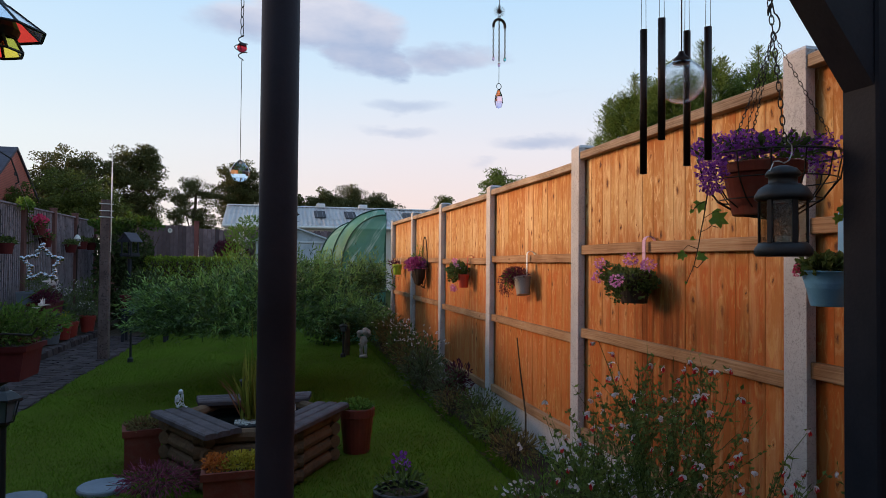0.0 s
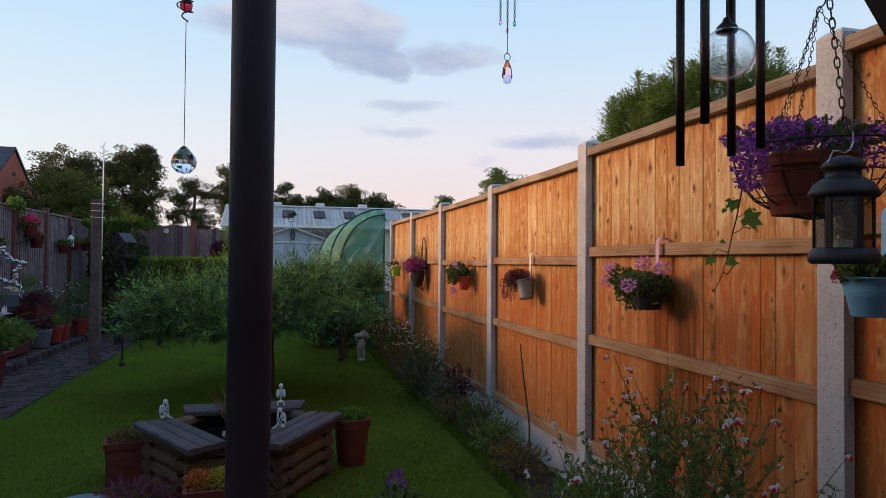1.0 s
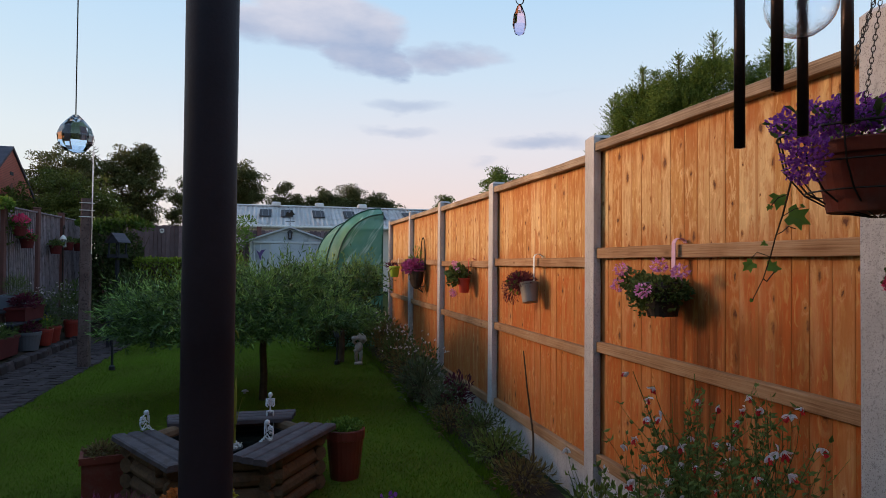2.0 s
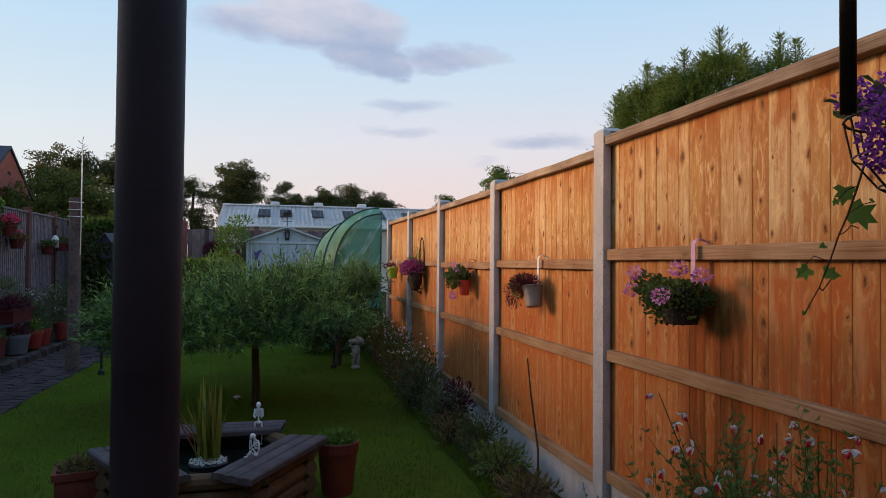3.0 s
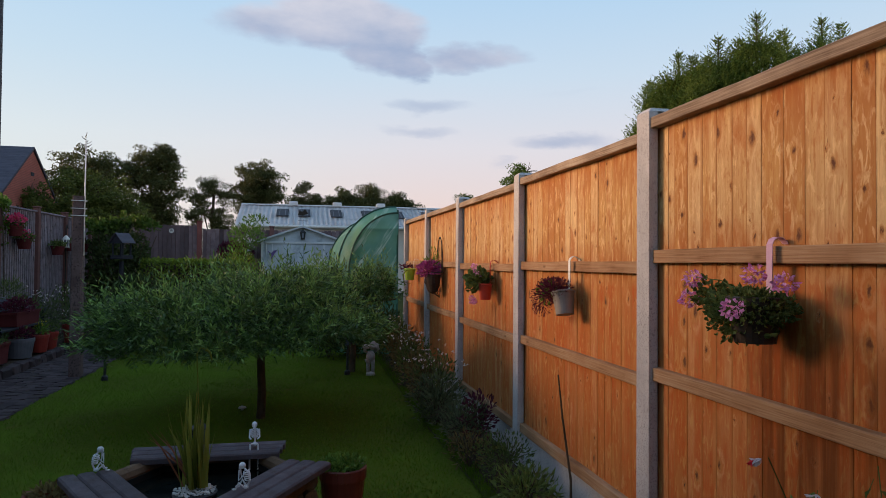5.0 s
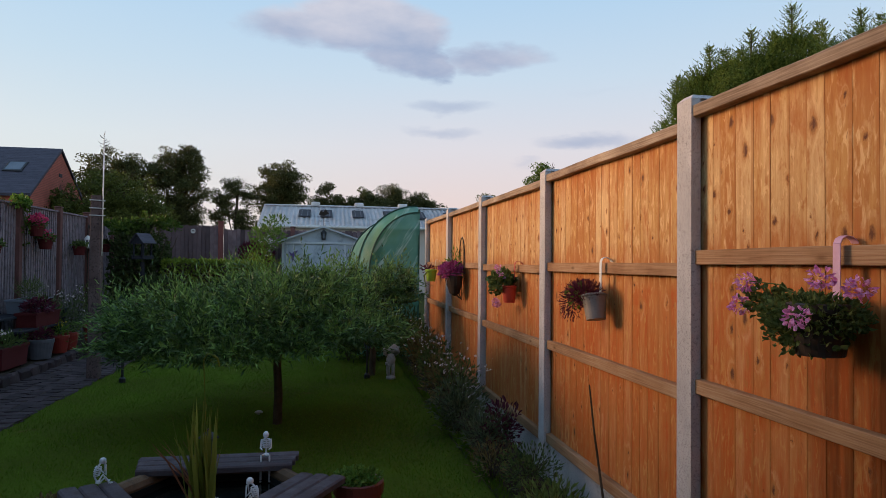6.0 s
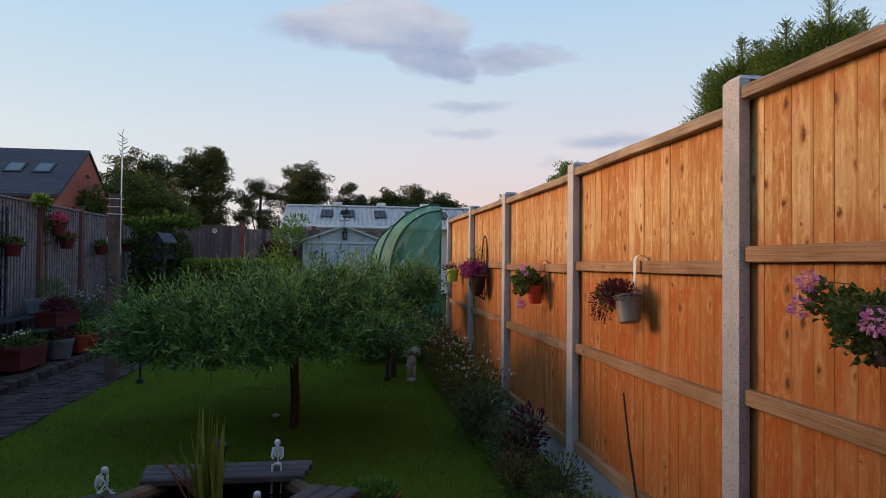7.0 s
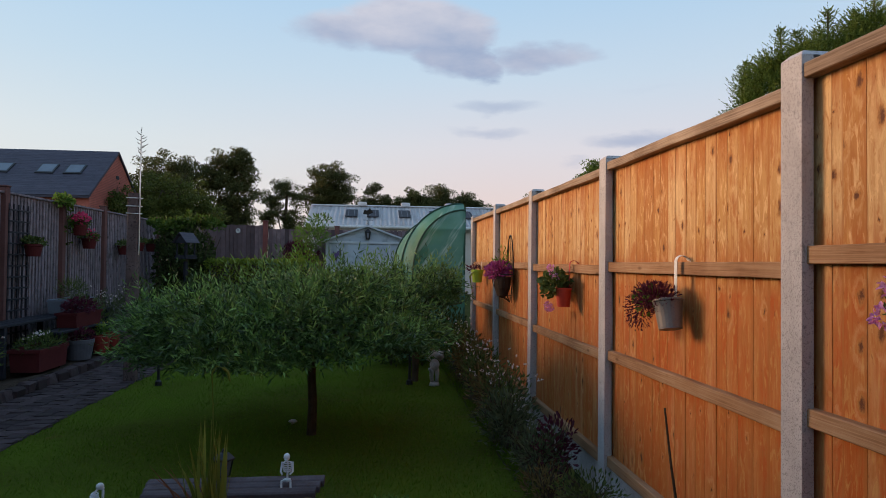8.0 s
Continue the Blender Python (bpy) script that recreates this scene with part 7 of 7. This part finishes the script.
def shed():
    xc, y0, w, d = 0.40, 17.05, 1.86, 1.2
    p = thing("metal_shed", (xc, y0, 0), "pale blue-grey metal garden shed with double sliding doors", "shed")
    bm = bmesh.new()
    eave, apex = 1.98, 2.285
    prism(bm, [(-w / 2, 0), (w / 2, 0), (w / 2, eave), (0, apex), (-w / 2, eave)], "y", 0, d)
    part("body", bm, SHED, p)
    for s in (-1, 1):
        bm = bmesh.new()
        prism(bm, [(0, apex + 0.01), (s * (w / 2 + 0.09), eave - 0.045), (s * (w / 2 + 0.09), eave - 0.005), (0, apex + 0.05)], "y", -0.10, d + 0.05)
        part("roof_slope", bm, SHED_TRIM, p)
    for x, z0, z1, ww in ((-w / 2 + 0.02, 0, eave, 0.05), (w / 2 - 0.02, 0, eave, 0.05), (-0.46, 0, 1.95, 0.05), (0.50, 0, 1.95, 0.05), (-0.68, 0, 1.9, 0.02), (-0.82, 0, 1.9, 0.02), (0.68, 0, 1.9, 0.02), (0.80, 0, 1.9, 0.02)):
        bm = bmesh.new()
        box(bm, (x, -0.012, (z0 + z1) / 2), (ww, 0.025, z1 - z0), 0.004)
        part("rib", bm, SHED_TRIM, p)
    for s in (-1, 1):
        bm = bmesh.new()
        box(bm, (0.02 + s * 0.235, -0.016, 0.96), (0.46, 0.02, 1.86), 0.006)
        door = part("door", bm, SHED, p)
        bm = bmesh.new()
        box(bm, (0.02 + s * 0.06, -0.034, 1.0), (0.02, 0.02, 0.16), 0.004)
        part("handle", bm, BLACK_METAL, door)
    bm = bmesh.new()
    box(bm, (0.02, -0.02, 1.93), (1.74, 0.035, 0.05), 0.006)
    part("door_track", bm, SHED_TRIM, p)
    la = thing("wall_lantern", (xc + 0.01, y0 - 0.07, 2.0), "small dark wall lantern under the shed gable", "lantern")
    bm = bmesh.new()
    lathe(bm, [(0, 0), (0.045, 0.01), (0.06, 0.16), (0.075, 0.17), (0.02, 0.24), (0, 0.25)], 8)
    part("lantern_body", bm, BLACK_METAL, la)
    bm = bmesh.new()
    box(bm, (0, -0.058, 0.10), (0.045, 0.004, 0.11))
    part("pane", bm, PALE_GLASS, la)
    wv = thing("weathervane", (xc + 0.01, y0 - 0.02, 2.33), "small dark iron weathervane on the shed ridge", "weathervane")
    bm = bmesh.new()
    tube(bm, [(0, 0, 0), (0, 0, 0.34)], 0.007, 6)
    tube(bm, [(-0.11, 0, 0.12), (0.11, 0, 0.12)], 0.006, 5)
    tube(bm, [(0, -0.11, 0.12), (0, 0.11, 0.12)], 0.006, 5)
    part("pole", bm, IRON, wv)
    bm = bmesh.new()
    prism(bm, [(-0.12, 0.26), (0.0, 0.24), (0.12, 0.30), (0.08, 0.33), (0.04, 0.40), (-0.02, 0.33), (-0.08, 0.36)], "y", -0.004, 0.004)
    part("vane", bm, IRON, wv)
    bd = thing("wall_bird", (xc - 0.68, y0 - 0.045, 1.62), "small purple metal bird fixed to the shed front", "ornament")
    bm = bmesh.new()
    prism(bm, [(-0.10, 0.12), (-0.02, 0.06), (0.02, 0.12), (0.12, 0.14), (0.06, 0.06), (0.02, -0.02), (0.0, -0.14), (-0.04, -0.02)], "y", -0.006, 0.006)
    part("bird", bm, surf("purple_enamel", (0.10, 0.06, 0.22), (0.16, 0.10, 0.32), 9, 80, 0.4), bd)


shed()


def leafy_mass(name, at, r, n, leaf, width, material, label, category, kind=""):
    p = thing(name, at, label, category, "", kind)
    bm = bmesh.new()
    for k in range(8):
        a = k * 0.8
        tube(bm, [(0.1 * r[0] * math.cos(a), 0.1 * r[1] * math.sin(a), 0), (0.6 * r[0] * math.cos(a), 0.6 * r[1] * math.sin(a), r[2] * 1.5)], 0.015, 5, 0.005)
    tagged(part("stem", bm, BARK, p), "", "", "", "stuff")
    tuft(p, n, (0, 0, r[2]), r, leaf, width, material, "foliage", "", 0.4, 0.5)
    return p


def hedge():
    p = thing("hedge", (-1.85, 16.0, 0), "clipped yellow-green hedge in front of the back fence", "hedge")
    n = 5200
    P = np.stack([rng.uniform(-1.0, 1.0, n), rng.uniform(-0.35, 0.35, n), 1.50 * rng.random(n) ** 0.5], 1)
    face = rng.random(n)
    P[face < 0.35, 2] = 1.48 + rng.normal(0, 0.02, (face < 0.35).sum())
    P[(face > 0.35) & (face < 0.8), 1] = -0.35 + rng.normal(0, 0.03, ((face > 0.35) & (face < 0.8)).sum())
    leaves("foliage", P, rng.normal(size=(n, 3)) + np.array([0, -0.3, 0.6]), 0.06, 0.035, HEDGE, p)
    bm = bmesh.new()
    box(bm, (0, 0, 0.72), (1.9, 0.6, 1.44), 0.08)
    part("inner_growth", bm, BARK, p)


hedge()
leafy_mass("golden_shrub", (-0.92, 15.4, 0), (0.72, 0.55, 0.86), 3200, 0.06, 0.016, HEDGE, "rounded yellow-green shrub beside the hedge", "shrub")
g = leafy_mass("climbing_shrub", (-0.98, 16.7, 0), (0.36, 0.30, 1.0), 1400, 0.06, 0.032, LIGHT_LEAF, "light green climber growing up beside the shed", "climbing plant")
tuft(g, 620, (0.16, 0, 2.05), (0.42, 0.28, 0.30), 0.06, 0.032, LIGHT_LEAF, "foliage")
tuft(g, 130, (0.35, 0, 2.42), (0.30, 0.15, 0.12), 0.06, 0.032, LIGHT_LEAF, "foliage")
fl = thing("flowering_climber", (-1.05, 18.15, 0.6), "dark red climber with white flowers on the back fence", "climbing plant")
tuft(fl, 700, (-0.15, 0, 1.05), (0.42, 0.15, 0.36), 0.08, 0.05, BURGUNDY, "foliage")
tuft(fl, 60, (0.12, -0.12, 1.3), (0.2, 0.08, 0.3), 0.06, 0.05, P_WHITE, "blossom")
bm = bmesh.new()
tube(bm, [(0, 0, -0.6), (0.03, 0, 0.4), (-0.1, 0, 1.2)], 0.012, 5)
part("stem", bm, BARK, fl)

# ---------------------------------------------------------------- beyond the garden


def barn():
    p = thing("long_shed", (-2.61, 33.2, 0), "long low building with a pale profiled sheet roof", "outbuilding")
    L, eave, ridge, d = 16.6, 3.18, 4.36, 3.2
    bm = bmesh.new()
    prism(bm, [(0.15, 0), (2 * d - 0.15, 0), (2 * d - 0.15, eave - 0.05), (d, ridge - 0.15), (0.15, eave - 0.05)], "x", 0.1, L - 0.1)
    part("wall", bm, RENDER, p)
    n = 150
    for s in (0, 1):
        bm = bmesh.new()
        prev = None
        for k in range(n + 1):
            x = L * k / n
            h = 0.06 if k % 2 == 0 else 0.0
            a, b = (d, ridge), (-0.15, eave) if s == 0 else (2 * d + 0.15, eave)
            cur = [bm.verts.new((x, a[0], a[1] + h)), bm.verts.new((x, b[0], b[1] + h))]
            if prev:
                bm.faces.new((prev[0], prev[1], cur[1], cur[0]))
            prev = cur
        bmesh.ops.solidify(bm, geom=list(bm.faces), thickness=0.03)
        part("roof_sheet", bm, METAL_ROOF, p)
    bm = bmesh.new()
    box(bm, (L / 2, d, ridge + 0.05), (L, 0.34, 0.07), 0.02)
    part("ridge_cap", bm, METAL_ROOF, p)
    t = math.atan2(ridge - eave, d + 0.15)
    for x in (1.30, 2.35, 3.92, 5.50, 7.05, 8.65):
        bm = bmesh.new()
        box(bm, (0, 0, 0), (0.58, 1.25, 0.05), 0.01, pose(0, 0, 0, math.degrees(t), 0, 0))
        for v in bm.verts:
            v.co += Vector((x + 0.8, d * 0.52, eave + (ridge - eave) * (d * 0.52 + 0.15) / (d + 0.15) + 0.10))
        sk = part("skylight", bm, DARK_GLASS, p)
        for e in (-0.14, 0.14):
            bm = bmesh.new()
            box(bm, (0, 0, 0), (0.03, 1.25, 0.03), 0, pose(0, 0, 0, math.degrees(t), 0, 0))
            for v in bm.verts:
                v.co += Vector((x + 0.8 + e, d * 0.52, eave + (ridge - eave) * (d * 0.52 + 0.15) / (d + 0.15) + 0.135))
            part("glazing_bar", bm, ZINC_DARK, sk)
    for x in (2.60, 4.85, 7.15):
        bm = bmesh.new()
        box(bm, (x, d, ridge + 0.14), (0.46, 0.4, 0.22), 0.03)
        part("roof_vent", bm, METAL_ROOF, p)
    bm = bmesh.new()
    tube(bm, [(0, -0.2, eave - 0.04), (L, -0.2, eave - 0.04)], 0.07, 8)
    part("gutter", bm, WHITE, p)


barn()


def house():
    x1, y0, y1, yr = -17.3, 45.7, 54.7, 50.2
    eave, ridge, L = 5.6, 8.85, 17.0
    p = thing("brick_house", (x1, yr, 0), "red brick house with a dark slate roof and rooflights", "house")
    h = (y1 - y0) / 2
    bm = bmesh.new()
    prism(bm, [(-h, 0), (h, 0), (h, eave), (0, ridge), (-h, eave)], "x", -L, 0)
    part("wall", bm, BRICK, p)
    t = math.atan2(ridge - eave, h)
    for s in (-1, 1):
        bm = bmesh.new()
        prism(bm, [(0, ridge + 0.02), (s * (h + 0.35), eave - 0.27), (s * (h + 0.35), eave - 0.12), (0, ridge + 0.17)], "x", -L - 0.2, 0.12)
        roof = part("roof", bm, SLATE, p)
        rows = 26
        for k in range(rows):
            u = k / rows
            bm = bmesh.new()
            box(bm, (0, 0, 0), (L + 0.32, (h + 0.35) / math.cos(t) / rows + 0.03, 0.03), 0, pose(0, 0, 0, -s * (math.degrees(t) - 1.2), 0, 0))
            for v in bm.verts:
                v.co += Vector((-L / 2 - 0.04, s * (h + 0.35) * (u + 0.5 / rows), ridge + 0.175 - (ridge - eave + 0.28) * (u + 0.5 / rows)))
            part("slate_course", bm, SLATE, roof)
    for x in (-1.85, -3.6, -6.4):
        bm = bmesh.new()
        f = 0.46
        z = ridge + 0.22 - (ridge - eave + 0.28) * f
        box(bm, (x, -(h + 0.35) * f, z), (1.15, 1.25, 0.10), 0.02, pose(0, 0, 0, math.degrees(t), 0, 0))
        wn = part("window", bm, BLACK_METAL, p)
        bm = bmesh.new()
        box(bm, (x, -(h + 0.35) * f, z + 0.05), (0.92, 1.02, 0.04), 0, pose(0, 0, 0, math.degrees(t), 0, 0))
        part("pane", bm, PALE_GLASS, wn)
    # pointed recess and vent in the gable
    bm = bmesh.new()
    out = [(-0.35, 4.2), (0.35, 4.2), (0.35, 5.6), (0.25, 6.2), (0, 6.6), (-0.25, 6.2), (-0.35, 5.6)]
    prism(bm, out, "x", 0.0, 0.06)
    part("blind_window", bm, MORTAR, p, "pointed brick panel in the gable")
    bm = bmesh.new()
    box(bm, (0.03, 0, 7.2), (0.06, 0.5, 0.24), 0.02)
    part("vent", bm, DARK_GLASS, p)
    bm = bmesh.new()
    for k in range(80):
        z = 0.3 + 0.11 * k
        half = h if z < eave else h * (ridge - z) / (ridge - eave)
        if half > 0.15:
            box(bm, (0.006, 0, z), (0.012, 2 * half - 0.1, 0.02))
    part("mortar", bm, MORTAR, p)


house()


def broad_tree(at, h, lobes, n, leaf, material, label, trunk_r=0.35, gaps=0.5):
    """lobes: (dx, dy, z, rx, rz) ovals of the crown, each a heap of leafy sprays."""
    p = thing("tree", at, label, "tree", "trees beyond the gardens")
    bm = bmesh.new()
    tube(bm, [(0, 0, -0.3), (0.1, 0, h * 0.25), (-0.05, 0.1, h * 0.5), (0.05, 0, h * 0.8)], trunk_r, 8, trunk_r * 0.3)
    part("trunk", bm, BARK, p)
    bm = bmesh.new()
    P, D = [], []
    total = sum(rx * rz for _, _, _, rx, rz in lobes)
    for dx, dy, z, rx, rz in lobes:
        tube(bm, [(0, 0, h * 0.3), (dx * 0.5, dy * 0.5, z * 0.75), (dx, dy, z)], trunk_r * 0.3, 6, trunk_r * 0.1)
        for k in range(9):
            d = sphere_dirs(1)[0]
            tube(bm, [(dx, dy, z), (dx + d[0] * rx * 0.5, dy + d[1] * rx * 0.5, z + abs(d[2]) * rz * 0.4), (dx + d[0] * rx * 0.9, dy + d[1] * rx * 0.9, z + d[2] * rz * 0.9)], trunk_r * 0.1, 4, trunk_r * 0.03)
        m = max(12, int(1.15 * n * rx * rz / total / 30))
        for _ in range(m):
            d = sphere_dirs(1)[0]
            q = rnd.random() ** 0.3
            lump = 0.80 + 0.50 * noise.noise(Vector(d) * 2.2 + Vector((dx * 1.3, z, at[0])))
            if noise.noise(Vector((dx + d[0] * rx, z + d[2] * rz, 0.3 * d[1] * rx + at[0])) * 1.15) < -0.24 + 0.30 * (0.5 - gaps):
                continue
            c = np.array([dx + d[0] * rx * q * lump, dy + d[1] * rx * q * lump, z + d[2] * rz * q * lump])
            k, spread = 120, leaf * rnd.uniform(1.5, 2.9)
            e = sphere_dirs(k)
            P.append(c + e * (rng.random((k, 1)) ** 0.4) * np.array([spread, spread, spread * 0.62]))
            D.append(rng.normal(0, 1, (k, 3)) + e * 0.7)
    tagged(part("limb", bm, BARK, p), "", "", "", "stuff")
    P, D = np.concatenate(P), unit(np.concatenate(D))
    k = len(P)
    L = (leaf * (0.40 + 0.36 * rng.random(k)))[:, None]
    S = unit(np.cross(D, rng.normal(size=(k, 3)))) * L * 0.32
    V = np.stack([P, P + D * L * 0.45 + S, P + D * L, P + D * L * 0.45 - S], 1).reshape(-1, 3)
    me = bpy.data.meshes.new("crown")
    me.from_pydata(V.tolist(), [], (np.arange(k)[:, None] * 4 + [0, 1, 2, 3]).tolist())
    link_mesh("crown", me, material, p)


OAK, OLIVE = BROADLEAF, BROADLEAF_OLIVE
TREES = "tall dark broad-leaved tree seen against the evening sky"
broad_tree((-17.6, 64, 0), 11.2, [(-0.5, 0, 9.4, 3.0, 2.0), (1.2, 0, 8.4, 2.8, 2.0), (-2.6, 0, 7.8, 2.0, 1.7), (0, 0, 6, 4.0, 2.6)], 9000, 0.30, OAK, TREES)
broad_tree((-12.3, 64, 0), 12, [(0, 0, 10.6, 2.2, 1.4), (0.7, 0, 9.4, 1.9, 1.5), (-1.6, 0, 9.0, 2.2, 1.6), (0.2, 0, 7.6, 2.6, 2.0), (0.4, 0, 5.5, 2.4, 2.2), (-1, 0, 5, 3.0, 2.2)], 13000, 0.27, OAK, TREES)
broad_tree((-13.2, 50, 0), 8.2, [(-0.6, 0, 6.0, 2.9, 2.2), (1.4, 0, 4.4, 2.0, 2.0), (-3.2, 0, 5.0, 2.6, 2.2), (0, 0, 3.2, 4.2, 2.6), (-5.0, 0, 3.4, 2.6, 2.2)], 11000, 0.28, OLIVE, "dense olive-green tree behind the gardens")
broad_tree((-18.5, 42, 0), 5.0, [(0, 0, 3.7, 2.0, 1.2), (1.8, 0, 3.6, 1.8, 1.3), (-1.8, 0, 3.2, 2.0, 1.2), (0.5, 0, 2.4, 3.0, 2.0)], 6000, 0.22, OLIVE, "dense dark green bushy tree behind the gardens")
broad_tree((-3.6, 64, 0), 11, [(0.2, 0, 9.4, 2.1, 1.7), (-0.5, 0, 7.8, 2.2, 1.8), (0.9, 0, 7.6, 1.7, 1.6), (0, 0, 5.8, 2.2, 1.8), (0.6, 0, 4.4, 2.0, 1.6)], 9000, 0.28, OAK, TREES)
broad_tree((-7.2, 62, 0), 9.2, [(0.2, 0, 8.0, 1.5, 1.0), (-1.3, 0, 7.0, 1.2, 1.0), (1.2, 0, 7.0, 1.5, 1.2), (-0.2, 0, 5.6, 1.8, 1.2), (-1.8, 0, 5.0, 1.1, 1.0), (1.0, 0, 4.0, 1.8, 1.4)], 6500, 0.22, OAK, "open-branched tree with gaps in its crown", 0.25, 0.0)
broad_tree((0.8, 64, 0), 9, [(-0.2, 0, 8.1, 0.8, 0.8), (0.8, 0, 7.3, 0.7, 0.6), (-0.8, 0, 7.0, 0.8, 0.7), (0.2, 0, 6.6, 1.3, 0.8), (0, 0, 5.2, 1.4, 1.0)], 3600, 0.26, OAK, "small dark tree behind the long building")
broad_tree((5.4, 64, 0), 8.6, [(-1.2, 0, 7.2, 2.0, 1.2), (1.4, 0, 7.8, 1.5, 1.0), (0.2, 0, 6.6, 2.6, 1.4), (2.4, 0, 6.6, 1.5, 1.2), (-2.6, 0, 6.2, 1.4, 1.0), (0, 0, 5, 3, 1.4)], 8000, 0.27, OAK, TREES)
broad_tree((9.8, 64, 0), 8.2, [(-0.4, 0, 7.4, 1.3, 0.9), (0.9, 0, 6.7, 1.1, 0.8), (-0.6, 0, 6.2, 1.6, 1.0), (0.6, 0, 5.2, 2.0, 1.2)], 4600, 0.26, OAK, TREES)
broad_tree((9.6, 38, 0), 5.6, [(0, 0, 5.1, 0.45, 0.4), (-0.25, 0, 4.6, 0.5, 0.5), (0.3, 0, 4.2, 0.6, 0.6)], 1500, 0.14, OLIVE, "small tree beyond the fence", 0.1)
broad_tree((-24, 60, 0), 9, [(0, 0, 6, 4, 2.6), (3, 0, 5, 3, 2.4)], 5000, 0.3, OAK, TREES)


def conifer(at, h, r, n, label):
    """Leylandii: flat feathery sprays round a stem, thickening downwards, with many pointed leaders."""
    p = thing("conifer_tree", at, label, "conifer", "conifers beyond the fence")
    bm = bmesh.new()
    tube(bm, [(0, 0, 0), (0, 0, h)], 0.09, 7, 0.01)
    part("trunk", bm, BARK, p)
    P, D, S = [], [], []

    def spray(q, d, L, m, size):
        d = d.normalized()
        flat_side = d.cross(Vector((rnd.gauss(0, 0.4), rnd.gauss(0, 0.4), 1))).normalized()
        for i in range(m):
            f = (i + 0.5) / m
            bend = Vector((0, 0, 0.18 * L * f * f))
            sg = 1 if i % 2 else -1
            P.append(q + d * (L * f) + bend)
            D.append(d * 0.9 + flat_side * sg * 0.8 * (1.1 - 0.6 * f) + Vector((rnd.gauss(0, 0.15), rnd.gauss(0, 0.15), rnd.gauss(0.05, 0.15))))
            S.append(size * (1.15 - 0.6 * f))
        P.append(q + d * L + Vector((0, 0, 0.18 * L)))
        D.append(d + Vector((0, 0, 0.4)))
        S.append(size * 0.8)

    lead = [(0.0, 0.0, h, 1.0)]
    for k in range(9):
        a = k * 2.4 + at[0]
        q = r * (0.25 + 0.55 * (k / 8))
        lead.append((q * math.cos(a), q * math.sin(a), h * (0.97 - 0.10 * k / 8 - 0.12 * rnd.random()), rnd.uniform(0.5, 0.8)))
    for lx, ly, lh, tall in lead:
        m = int(95 * tall)
        for k in range(m):
            u = k / m
            a = k * 2.4
            L = 0.05 + 0.44 * tall * (1 - u) ** 0.8 * rnd.uniform(0.7, 1.2)
            spray(Vector((lx, ly, lh - tall + tall * u)), Vector((math.cos(a), math.sin(a), rnd.uniform(0.25, 0.8))), L, 13, 0.048)
        spray(Vector((lx, ly, lh - 0.1)), Vector((rnd.gauss(0, 0.05), rnd.gauss(0, 0.05), 1)), 0.16, 8, 0.04)
    for k in range(n):
        u = rnd.random() ** 0.8
        z = h * 0.40 + (h * 0.90 - h * 0.40) * u
        a = rnd.uniform(0, math.tau)
        R = r * (1 - u) ** 0.5 * (0.80 + 0.45 * noise.noise(Vector((math.cos(a) * 2.2, math.sin(a) * 2.2, z * 2.4 + at[0])))) * rnd.uniform(0.55, 1.0)
        spray(Vector((R * math.cos(a), R * math.sin(a), z)), Vector((math.cos(a), math.sin(a), rnd.uniform(0.3, 1.1))), rnd.uniform(0.14, 0.30), 14, 0.056)
    S = np.array(S)
    leaves("crown", np.array(P), np.array(D), S * (0.8 + 0.5 * rng.random(len(S))), S * 0.36, CONIFER, p, "", 0.1, 0.1)


CL = "green leylandii conifer with pointed leaders beyond the fence"
conifer((6.38, 10.9, 0), 4.95, 1.35, 3200, CL)
conifer((6.90, 10.6, 0), 5.15, 1.6, 3000, CL)
conifer((7.45, 10.4, 0), 5.50, 1.6, 2600, CL)
conifer((8.40, 10.1, 0), 5.40, 1.5, 1600, CL)
broad_tree((7.6, 21.7, 0), 5.0, [(0, 0, 4.5, 0.6, 0.45), (-0.3, 0, 4.0, 0.7, 0.55), (0.4, 0, 3.9, 0.7, 0.6), (0, 0, 3.2, 0.9, 0.7)], 5200, 0.10, CONIFER, "rounded green tree top beyond the fence", 0.1)
